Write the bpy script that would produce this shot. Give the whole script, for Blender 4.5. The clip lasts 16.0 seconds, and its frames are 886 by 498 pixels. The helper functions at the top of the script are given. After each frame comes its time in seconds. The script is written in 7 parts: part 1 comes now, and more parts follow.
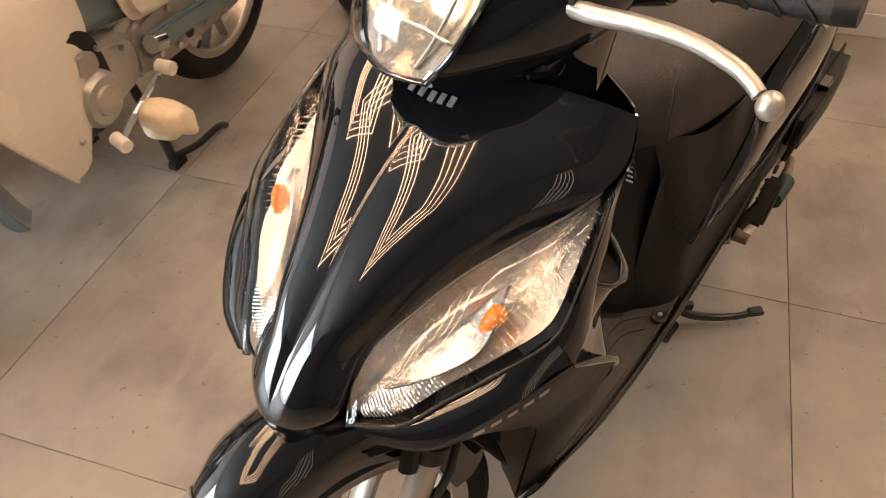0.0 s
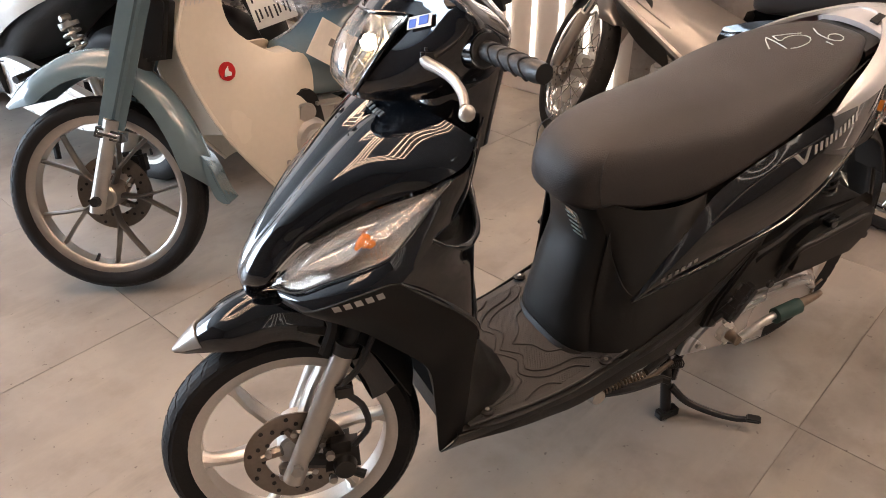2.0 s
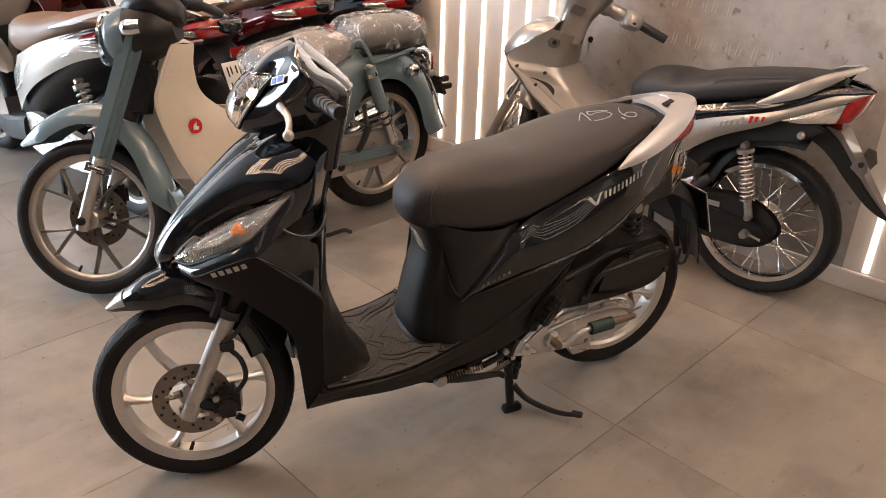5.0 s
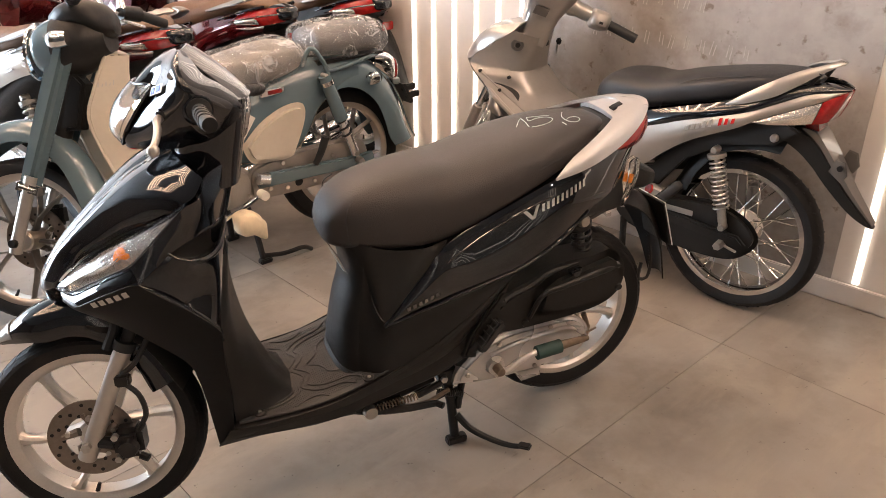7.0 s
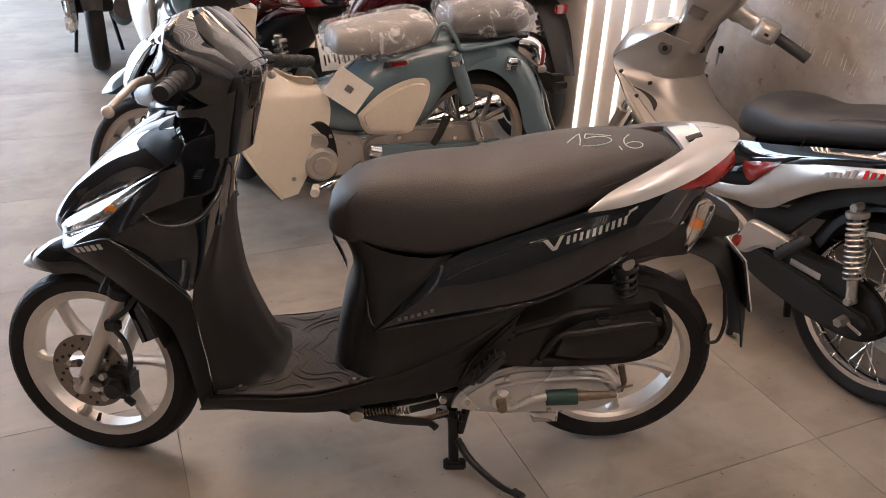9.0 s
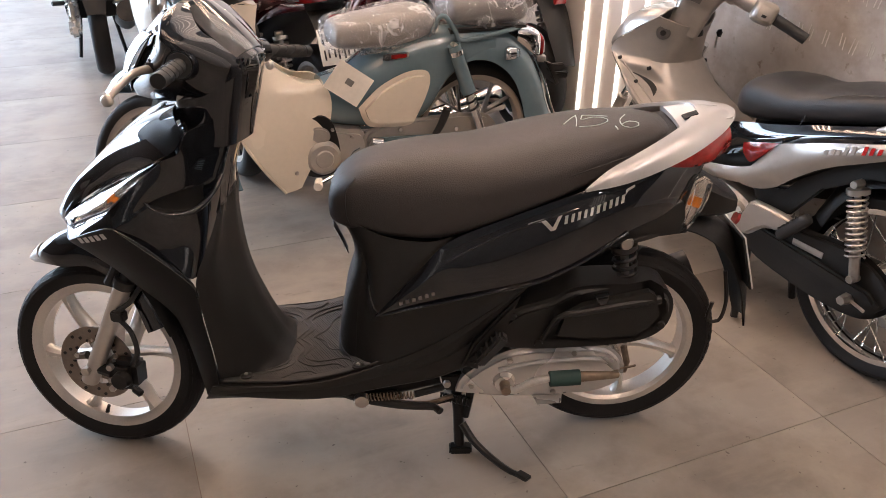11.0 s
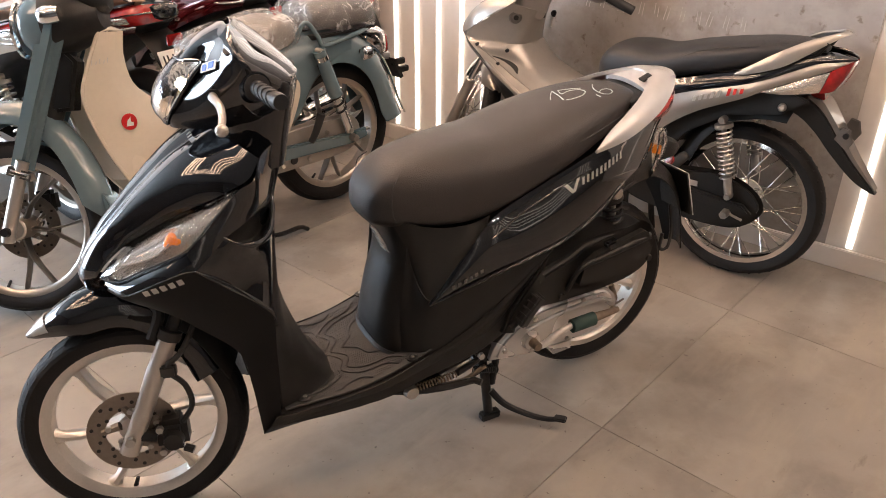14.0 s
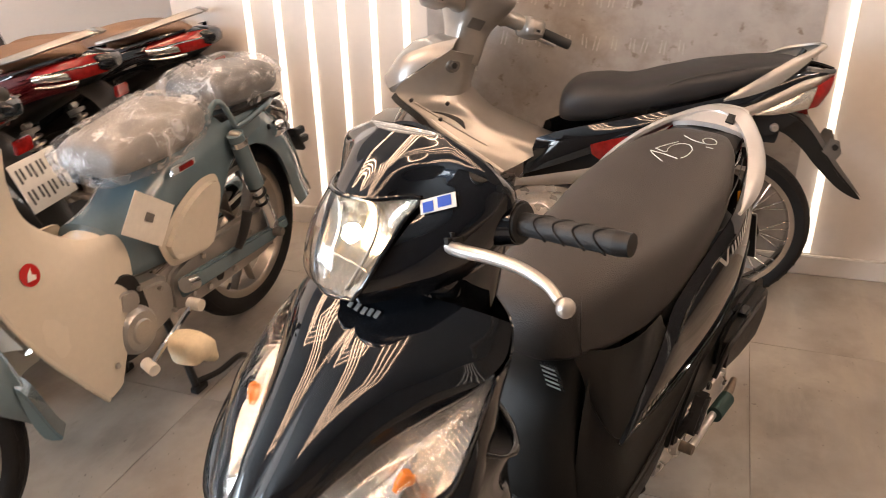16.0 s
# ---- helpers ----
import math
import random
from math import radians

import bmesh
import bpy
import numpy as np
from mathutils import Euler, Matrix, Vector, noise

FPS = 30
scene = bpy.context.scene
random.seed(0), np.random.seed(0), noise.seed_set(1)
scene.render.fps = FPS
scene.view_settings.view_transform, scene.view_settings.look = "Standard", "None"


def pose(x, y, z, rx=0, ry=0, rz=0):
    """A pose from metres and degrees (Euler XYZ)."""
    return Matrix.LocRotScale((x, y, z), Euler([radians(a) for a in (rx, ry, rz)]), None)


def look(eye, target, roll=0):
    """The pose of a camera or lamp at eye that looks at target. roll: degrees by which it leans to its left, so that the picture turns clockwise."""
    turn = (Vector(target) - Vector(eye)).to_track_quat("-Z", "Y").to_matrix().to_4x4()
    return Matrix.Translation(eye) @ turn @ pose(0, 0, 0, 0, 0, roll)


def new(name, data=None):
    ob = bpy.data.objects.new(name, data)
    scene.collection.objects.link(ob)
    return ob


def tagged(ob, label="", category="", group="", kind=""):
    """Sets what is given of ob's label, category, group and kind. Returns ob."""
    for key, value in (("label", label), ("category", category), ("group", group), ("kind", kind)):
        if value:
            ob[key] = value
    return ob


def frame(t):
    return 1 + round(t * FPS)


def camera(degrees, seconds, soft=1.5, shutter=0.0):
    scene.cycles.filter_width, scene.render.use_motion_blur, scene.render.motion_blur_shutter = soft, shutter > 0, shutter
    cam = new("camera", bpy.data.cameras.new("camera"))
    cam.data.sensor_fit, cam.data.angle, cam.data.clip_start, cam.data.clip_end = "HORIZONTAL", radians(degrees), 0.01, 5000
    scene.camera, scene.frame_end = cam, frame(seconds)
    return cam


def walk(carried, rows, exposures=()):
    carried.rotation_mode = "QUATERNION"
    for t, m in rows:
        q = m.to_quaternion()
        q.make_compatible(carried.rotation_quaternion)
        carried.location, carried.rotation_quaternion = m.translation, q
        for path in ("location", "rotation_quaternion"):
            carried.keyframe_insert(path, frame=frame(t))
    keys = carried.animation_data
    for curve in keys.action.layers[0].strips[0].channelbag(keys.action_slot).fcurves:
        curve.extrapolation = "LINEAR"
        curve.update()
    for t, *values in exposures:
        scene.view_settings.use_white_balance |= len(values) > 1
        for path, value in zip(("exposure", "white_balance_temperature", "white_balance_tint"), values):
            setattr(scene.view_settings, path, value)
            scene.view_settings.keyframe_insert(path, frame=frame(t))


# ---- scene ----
cam = camera(59.0, 16.0, soft=0.6, shutter=0.25)
PATH = [
    (0, (-0.27, -0.409, 1.232), (0.892, 0.459, -0.145), 1.0),
    (0.5, (-0.304, -0.556, 1.264), (0.738, 0.524, -0.058), 0.4),
    (1, (-0.229, -0.75, 1.286), (0.654, 0.556, 0.056), 2.0),
    (1.5, (-0.22, -0.891, 1.3), (0.598, 0.538, 0.165), 0.0),
    (2, (-0.198, -1.08, 1.319), (0.56, 0.411, 0.223), -0.3),
    (2.5, (-0.155, -1.222, 1.353), (0.583, 0.315, 0.307), -0.7),
    (3, (-0.028, -1.389, 1.363), (0.679, 0.191, 0.36), 0.2),
    (3.2, (0.011, -1.451, 1.366), (0.689, 0.152, 0.381), 0.4),
    (5.3, (-0.096, -1.697, 1.413), (0.677, -0.073, 0.536), 2.2),
    (5.5, (-0.091, -1.696, 1.409), (0.701, -0.075, 0.546), 2.1),
    (6, (-0.032, -1.686, 1.38), (0.772, -0.067, 0.523), 1.1),
    (6.5, (0.091, -1.673, 1.373), (0.866, -0.042, 0.513), 0.7),
    (7, (0.189, -1.645, 1.365), (0.884, 0.012, 0.487), -0.1),
    (7.5, (0.311, -1.539, 1.353), (0.944, 0.116, 0.425), 0.1),
    (8, (0.413, -1.454, 1.372), (1.001, 0.211, 0.432), 0.9),
    (8.5, (0.55, -1.479, 1.37), (0.91, 0.247, 0.426), 1.3),
    (9, (0.699, -1.577, 1.376), (0.822, 0.179, 0.428), 2.8),
    (9.5, (0.748, -1.619, 1.374), (0.812, 0.142, 0.427), 1.3),
    (12, (0.613, -1.56, 1.342), (0.837, 0.183, 0.388), 0.4),
    (12.5, (0.446, -1.533, 1.343), (0.895, 0.166, 0.387), -2.4),
    (13, (0.298, -1.607, 1.341), (0.842, 0.07, 0.396), -3.3),
    (13.5, (0.15, -1.659, 1.354), (0.822, -0.028, 0.41), -1.9),
    (14, (-0.015, -1.527, 1.356), (0.809, 0.039, 0.424), 0.5),
    (14.5, (-0.163, -1.378, 1.353), (0.756, 0.136, 0.424), 0.8),
    (15, (-0.227, -1.156, 1.347), (0.741, 0.333, 0.426), 1.0),
    (15.5, (-0.285, -0.899, 1.329), (0.85, 0.486, 0.438), 1.9),
    (16, (-0.366, -0.656, 1.331), (1.01, 0.509, 0.464), -1.1),
]
# the clip's white balance is a little cooler while the daylight fills the picture
walk(cam, [(t, look(eye, target, roll)) for t, eye, target, roll in PATH],
     [(0.0, -0.12, 6900, 10), (0.6, -0.03, 6500, 10), (1.2, -0.04, 6250, 10), (2.0, -0.10, 6050, 10), (3.2, -0.10, 6000, 10), (5.5, -0.30, 6200, 10), (7.0, -0.05, 6200, 10), (8.0, -0.05, 6150, 10), (9.0, -0.35, 5800, 10), (9.6, -0.28, 5750, 10), (12.0, -0.06, 5850, 10), (12.5, 0.14, 6050, 10), (13.2, 0.02, 6100, 10), (14.5, -0.06, 6200, 10), (15.4, -0.08, 6400, 10), (16.0, -0.17, 6450, 10)])

# ---------------------------------------------------------------- light
world = bpy.data.worlds.new("world")
scene.world = world
world.use_nodes = True
wn = world.node_tree.nodes
sky = wn.new("ShaderNodeTexSky")
sky.sky_type, sky.sun_disc = "NISHITA", False
sky.sun_elevation, sky.sun_rotation = radians(48), radians(-60)
wn["Background"].inputs["Strength"].default_value = 0.12
world.node_tree.links.new(sky.outputs[0], wn["Background"].inputs[0])


def area_lamp(name, at, target, size_x, size_y, watts, colour):
    data = bpy.data.lights.new(name, "AREA")
    data.shape, data.size, data.size_y, data.energy, data.color = "RECTANGLE", size_x, size_y, watts, colour
    ob = new(name, data)
    ob.matrix_world = look(at, target)
    return ob


# daylight through the open shop front
area_lamp("daylight", (-5.1, 4.1, 1.5), (0.0, 2.0, 0.0), 3.6, 2.4, 430, (0.74, 0.87, 1.0))

# ---------------------------------------------------------------- materials


def material(name, colour, rough=0.5, metal=0.0, coat=0.0, bump=0.0, scale=60.0, vary=0.08, emit=0.0, emit_colour=None,
             trans=0.0, ior=1.45, spec=0.5, stretch=(1, 1, 1), dirt=0.0, dirt_colour=(0.2, 0.17, 0.14), rough_vary=0.06, alpha=1.0):
    m = bpy.data.materials.new(name)
    m.use_nodes = True
    nt = m.node_tree
    n, link = nt.nodes, nt.links.new
    b = n["Principled BSDF"]
    b.inputs["Metallic"].default_value = metal
    b.inputs["Coat Weight"].default_value = coat
    b.inputs["Coat Roughness"].default_value = 0.03
    b.inputs["Transmission Weight"].default_value = trans
    b.inputs["IOR"].default_value = ior
    b.inputs["Specular IOR Level"].default_value = spec
    b.inputs["Alpha"].default_value = alpha
    geo = n.new("ShaderNodeTexCoord")
    mp = n.new("ShaderNodeMapping")
    mp.inputs["Scale"].default_value = stretch
    link(geo.outputs["Object"], mp.inputs["Vector"])
    fine = n.new("ShaderNodeTexNoise")
    fine.inputs["Scale"].default_value, fine.inputs["Detail"].default_value = scale, 5
    big = n.new("ShaderNodeTexNoise")
    big.inputs["Scale"].default_value, big.inputs["Detail"].default_value = max(1.5, scale / 14), 3
    link(mp.outputs[0], fine.inputs["Vector"])
    link(mp.outputs[0], big.inputs["Vector"])
    both = n.new("ShaderNodeMath")
    both.operation = "ADD"
    link(fine.outputs[0], both.inputs[0])
    link(big.outputs[0], both.inputs[1])
    ramp = n.new("ShaderNodeMapRange")
    ramp.inputs[1].default_value, ramp.inputs[2].default_value = 0.6, 1.4
    ramp.inputs[3].default_value, ramp.inputs[4].default_value = 1 - vary, 1 + vary
    link(both.outputs[0], ramp.inputs[0])
    mul = n.new("ShaderNodeVectorMath")
    mul.operation = "SCALE"
    mul.inputs[0].default_value = colour
    link(ramp.outputs[0], mul.inputs["Scale"])
    source = mul.outputs[0]
    if dirt:
        spots = n.new("ShaderNodeTexNoise")
        spots.inputs["Scale"].default_value, spots.inputs["Detail"].default_value = 9, 8
        link(geo.outputs["Object"], spots.inputs["Vector"])
        cut = n.new("ShaderNodeMapRange")
        cut.inputs[1].default_value, cut.inputs[2].default_value, cut.inputs[4].default_value = 0.5, 0.72, dirt
        link(spots.outputs[0], cut.inputs[0])
        mix = n.new("ShaderNodeMix")
        mix.data_type = "RGBA"
        mix.inputs["B"].default_value = (*dirt_colour, 1)
        link(cut.outputs[0], mix.inputs["Factor"])
        link(source, mix.inputs["A"])
        source = mix.outputs["Result"]
    link(source, b.inputs["Base Color"])
    rr = n.new("ShaderNodeMapRange")
    rr.inputs[3].default_value, rr.inputs[4].default_value = max(0.0, rough - rough_vary), min(1, rough + rough_vary)
    link(big.outputs[0], rr.inputs[0])
    link(rr.outputs[0], b.inputs["Roughness"])
    if bump:
        bp = n.new("ShaderNodeBump")
        bp.inputs["Strength"].default_value, bp.inputs["Distance"].default_value = bump, 0.002
        link(fine.outputs[0], bp.inputs["Height"])
        link(bp.outputs[0], b.inputs["Normal"])
    if emit:
        b.inputs["Emission Color"].default_value = (*(emit_colour or colour), 1)
        b.inputs["Emission Strength"].default_value = emit
    return m


GLOSS = material("gloss_black_paint", (0.006, 0.007, 0.009), 0.045, coat=1.0, spec=0.30, vary=0.2, rough_vary=0.015, scale=12)
PLASTIC = material("matt_black_plastic", (0.0135, 0.0130, 0.0122), 0.44, spec=0.34, bump=0.30, scale=520, vary=0.15)
MAT_RUBBER = material("ribbed_rubber_mat", (0.03, 0.029, 0.028), 0.55, bump=0.4, scale=300, vary=0.2, dirt=0.25, dirt_colour=(0.09, 0.08, 0.07))
VINYL = material("dark_vinyl", (0.034, 0.030, 0.028), 0.5, bump=0.5, scale=380, vary=0.12)
VINYL_BLACK = material("black_vinyl", (0.020, 0.020, 0.021), 0.46, bump=0.5, scale=380, vary=0.12)
VINYL_GREY = material("grey_vinyl", (0.165, 0.152, 0.138), 0.5, bump=0.5, scale=300, vary=0.1)
VINYL_SLATE = material("slate_vinyl", (0.085, 0.082, 0.080), 0.5, bump=0.5, scale=300, vary=0.1)
VINYL_BROWN = material("brown_vinyl", (0.17, 0.10, 0.06), 0.5, bump=0.4, scale=300, vary=0.15)
TYRE = material("tyre_rubber", (0.012, 0.0115, 0.0115), 0.6, spec=0.25, bump=0.4, scale=220, vary=0.2, dirt=0.15, dirt_colour=(0.06, 0.05, 0.045))
CAST = material("silver_cast_wheel", (0.60, 0.57, 0.53), 0.36, metal=0.75, bump=0.08, scale=200, vary=0.08, dirt=0.15, dirt_colour=(0.2, 0.17, 0.14))
ALLOY = material("worn_aluminium", (0.66, 0.64, 0.61), 0.28, metal=0.6, bump=0.15, scale=160, vary=0.14, dirt=0.14, dirt_colour=(0.16, 0.13, 0.10))
CASE_SILVER = material("satin_case_silver", (0.60, 0.59, 0.58), 0.27, metal=0.7, vary=0.06, scale=30, bump=0.03)
FORK = material("fork_silver_paint", (0.50, 0.47, 0.43), 0.33, metal=0.7, vary=0.06)
CHROME = material("chrome", (0.78, 0.78, 0.78), 0.08, metal=1.0, vary=0.03, rough_vary=0.03)
STEEL = material("zinc_steel", (0.45, 0.43, 0.40), 0.35, metal=0.9, bump=0.2, vary=0.15, dirt=0.3)
RUST = material("rusty_clamp", (0.20, 0.155, 0.115), 0.6, metal=0.5, bump=0.6, vary=0.4, dirt=0.5, dirt_colour=(0.16, 0.08, 0.04))
DISC = material("bronzed_brake_disc", (0.22, 0.19, 0.16), 0.35, metal=0.9, bump=0.15, scale=120, vary=0.15)
DARK = material("black_steel", (0.013, 0.0125, 0.012), 0.42, metal=0.2, bump=0.3, vary=0.25, dirt=0.25, dirt_colour=(0.09, 0.08, 0.07))
GRIP = material("black_grip_rubber", (0.02, 0.02, 0.02), 0.6, bump=0.4, scale=250)
PEARL = material("pearl_silver_paint", (0.50, 0.50, 0.505), 0.3, metal=0.35, coat=0.8, vary=0.04)
SILVER = material("silver_paint", (0.33, 0.308, 0.282), 0.32, metal=0.5, coat=0.6, vary=0.05)
SILVER_DARK = material("dark_silver_paint", (0.16, 0.15, 0.14), 0.32, metal=0.5, coat=0.7, vary=0.05)
RED_LENS = material("red_lens", (0.20, 0.007, 0.006), 0.10, coat=0.6, vary=0.6, scale=60, bump=0.4, emit=0.02)
RED_PAINT = material("red_gloss", (0.45, 0.02, 0.02), 0.2, coat=0.8)
MAROON = material("maroon_paint", (0.09, 0.007, 0.010), 0.16, coat=1.0, metal=0.3, vary=0.1)
CLEAR = material("clear_lens", (0.95, 0.95, 0.95), 0.03, trans=1.0, ior=1.35, vary=0.0, bump=0.0, rough_vary=0.0)
# weak glow added to the unlit bulbs and the modelled reflection in the bowl
AMBER = material("amber_bulb_and_glint", (0.70, 0.18, 0.015), 0.15, trans=0.5, emit=0.12, emit_colour=(1.0, 0.36, 0.03))
REFLECTOR = material("lamp_reflector", (0.66, 0.63, 0.58), 0.22, metal=0.75, bump=0.7, scale=70, vary=0.2)
HEADLAMP_GLOW = material("headlamp_bulb", (1.0, 0.86, 0.62), 0.3, emit=22.0, emit_colour=(1.0, 0.80, 0.52))
SATIN = material("satin_black_plastic", (0.0085, 0.0085, 0.0085), 0.42, spec=0.16, bump=0.10, scale=420, vary=0.12)
REFLECTOR_BRIGHT = material("faceted_reflector", (0.74, 0.71, 0.66), 0.14, metal=0.8, bump=0.6, scale=120, vary=0.2)
LAMP_BOWL = material("headlamp_bowl", (0.40, 0.36, 0.30), 0.16, metal=0.85, bump=0.5, scale=40, vary=0.1)
GREEN_RUBBER = material("green_rubber", (0.020, 0.050, 0.044), 0.6, bump=0.4)
BLUE_GREY = material("blue_grey_paint", (0.112, 0.164, 0.188), 0.20, coat=0.9, vary=0.05)
CREAM = material("cream_plastic", (0.63, 0.57, 0.47), 0.26, coat=0.5, vary=0.04)
WHITE_PAINT = material("ivory_paint", (0.50, 0.475, 0.425), 0.25, coat=0.7, vary=0.05)
WHITE_INK = material("chalk_white", (0.48, 0.54, 0.53), 0.8, vary=0.15)
LETTER = material("silver_letter", (0.50, 0.485, 0.46), 0.3, metal=0.6)
BLUE_PRINT = material("blue_print", (0.02, 0.08, 0.45), 0.4)
PLATE = material("plate_white", (0.75, 0.74, 0.70), 0.45, vary=0.06)
INK = material("plate_ink", (0.02, 0.02, 0.025), 0.5)
PAPER = material("paper_white", (0.78, 0.74, 0.66), 0.55, bump=0.1)
FOAM = material("pale_foam_wrap", (0.78, 0.66, 0.46), 0.75, bump=0.5, scale=90, vary=0.1)
WRAP = material("clear_plastic_wrap", (0.95, 0.95, 0.95), 0.10, bump=0.35, scale=22, vary=0.05, spec=0.9)
BLACK_GLASS = material("smoked_screen", (0.02, 0.022, 0.026), 0.05, coat=1.0)
DIAL_GLASS = material("dial_glass", (0.05, 0.048, 0.046), 0.08, coat=1.0, vary=0.3, scale=50)
STRIP = material("led_strip", (1.0, 0.95, 0.9), 0.4, emit=2.4, emit_colour=(1.0, 0.87, 0.72))
CEIL_STRIP = material("ceiling_led", (1.0, 0.95, 0.9), 0.4, emit=34.0, emit_colour=(1.0, 0.65, 0.425))
SPOT_GLOW = material("spot_bulb", (1.0, 0.95, 0.9), 0.4, emit=150.0, emit_colour=(1.0, 0.92, 0.82))
WALL_PALE = material("pale_wall_panel", (0.60, 0.56, 0.52), 0.6, bump=0.1, scale=30, vary=0.04)
WALL_WHITE = material("white_wall_paint", (0.74, 0.74, 0.74), 0.7, bump=0.1, scale=40, vary=0.03)
CEILING = material("grey_ceiling", (0.30, 0.298, 0.298), 0.8, vary=0.06)
DAY = material("bright_street", (0.9, 0.95, 1.0), 0.9, emit=9.0, emit_colour=(0.82, 0.91, 1.0))


def creased(m):
    """White crease lines in clear film: opaque along thin ridges, nearly clear between them."""
    n, link = m.node_tree.nodes, m.node_tree.links.new
    co = n.new("ShaderNodeTexCoord")
    total = None
    for scale, width in ((4.0, 0.05), (9.0, 0.045)):
        t = n.new("ShaderNodeTexNoise")
        t.inputs["Scale"].default_value, t.inputs["Detail"].default_value, t.inputs["Distortion"].default_value = scale, 2.5, 1.6
        link(co.outputs["Object"], t.inputs["Vector"])
        d = n.new("ShaderNodeMath")
        d.operation, d.inputs[1].default_value = "SUBTRACT", 0.5
        link(t.outputs[0], d.inputs[0])
        e = n.new("ShaderNodeMath")
        e.operation = "ABSOLUTE"
        link(d.outputs[0], e.inputs[0])
        r = n.new("ShaderNodeMapRange")
        r.inputs[1].default_value, r.inputs[2].default_value, r.inputs[3].default_value, r.inputs[4].default_value = 0.0, width, 0.26, 0.035
        link(e.outputs[0], r.inputs[0])
        if total is None:
            total = r.outputs[0]
        else:
            s = n.new("ShaderNodeMath")
            s.operation = "ADD"
            link(total, s.inputs[0])
            link(r.outputs[0], s.inputs[1])
            total = s.outputs[0]
    link(total, n["Principled BSDF"].inputs["Alpha"])


creased(WRAP)
WALL_DARK = material("unseen_wall_dark", (0.09, 0.085, 0.08), 0.7, bump=0.1, scale=40, vary=0.06)


def concrete_wall():
    m = material("trowelled_concrete", (0.30, 0.28, 0.265), 0.62, bump=0.5, scale=26, vary=0.12)
    n, link = m.node_tree.nodes, m.node_tree.links.new
    co = n.new("ShaderNodeTexCoord")
    b = n["Principled BSDF"]
    for scale, detail, lo, hi, colour, amount in ((2.2, 7, 0.45, 0.62, (0.38, 0.36, 0.34), 0.7), (4.5, 8, 0.50, 0.66, (0.19, 0.165, 0.145), 0.7), (17.0, 6, 0.60, 0.68, (0.12, 0.085, 0.06), 0.75)):
        t = n.new("ShaderNodeTexNoise")
        t.inputs["Scale"].default_value, t.inputs["Detail"].default_value, t.inputs["Roughness"].default_value = scale, detail, 0.65
        link(co.outputs["Object"], t.inputs["Vector"])
        r = n.new("ShaderNodeMapRange")
        r.inputs[1].default_value, r.inputs[2].default_value, r.inputs[4].default_value = lo, hi, amount
        link(t.outputs[0], r.inputs[0])
        x = n.new("ShaderNodeMix")
        x.data_type = "RGBA"
        x.inputs["B"].default_value = (*colour, 1)
        source = b.inputs["Base Color"].links[0].from_socket
        link(r.outputs[0], x.inputs["Factor"])
        link(source, x.inputs["A"])
        link(x.outputs["Result"], b.inputs["Base Color"])
    return m


def floor_material(name):
    """Honed porcelain: soft clouds, long smears, small dark specks; each tile shifted on its own."""
    m = material(name, (0.25, 0.225, 0.20), 0.36, bump=0.05, scale=7.0, vary=0.10, rough_vary=0.10)
    n, link = m.node_tree.nodes, m.node_tree.links.new
    b = n["Principled BSDF"]
    co, info = n.new("ShaderNodeTexCoord"), n.new("ShaderNodeObjectInfo")
    sh = n.new("ShaderNodeVectorMath")
    sh.operation, sh.inputs[1].default_value = "SCALE", (0, 0, 0)
    comb = n.new("ShaderNodeCombineXYZ")
    for k in range(3):
        link(info.outputs["Random"], comb.inputs[k])
    link(comb.outputs[0], sh.inputs[0])
    sh.inputs["Scale"].default_value = 37.0
    add = n.new("ShaderNodeVectorMath")
    add.operation = "ADD"
    link(co.outputs["Object"], add.inputs[0])
    link(sh.outputs[0], add.inputs[1])
    source = b.inputs["Base Color"].links[0].from_socket

    def layer(source, scale, stretch, lo, hi, colour, amount, detail=6):
        mp = n.new("ShaderNodeMapping")
        mp.inputs["Scale"].default_value = stretch
        mp.inputs["Rotation"].default_value = (0, 0, 0.6)
        link(add.outputs[0], mp.inputs["Vector"])
        t = n.new("ShaderNodeTexNoise")
        t.inputs["Scale"].default_value, t.inputs["Detail"].default_value, t.inputs["Roughness"].default_value = scale, detail, 0.62
        link(mp.outputs[0], t.inputs["Vector"])
        r = n.new("ShaderNodeMapRange")
        r.inputs[1].default_value, r.inputs[2].default_value, r.inputs[4].default_value = lo, hi, amount
        link(t.outputs[0], r.inputs[0])
        x = n.new("ShaderNodeMix")
        x.data_type = "RGBA"
        x.inputs["B"].default_value = (*colour, 1)
        link(r.outputs[0], x.inputs["Factor"])
        link(source, x.inputs["A"])
        return x.outputs["Result"]
    source = layer(source, 2.4, (1, 1, 1), 0.44, 0.62, (0.33, 0.30, 0.26), 0.75)
    source = layer(source, 3.6, (1, 1, 1), 0.48, 0.66, (0.16, 0.14, 0.122), 0.65)
    source = layer(source, 7.0, (0.35, 1.6, 1), 0.50, 0.66, (0.31, 0.275, 0.23), 0.6)
    source = layer(source, 55.0, (1, 1, 1), 0.70, 0.75, (0.10, 0.085, 0.07), 0.8, 2)
    source = layer(source, 1.6, (1, 1, 1), 0.56, 0.70, (0.17, 0.148, 0.128), 0.55)
    source = layer(source, 11.0, (0.5, 2.2, 1), 0.66, 0.74, (0.12, 0.10, 0.085), 0.55, 8)
    link(source, b.inputs["Base Color"])
    return m


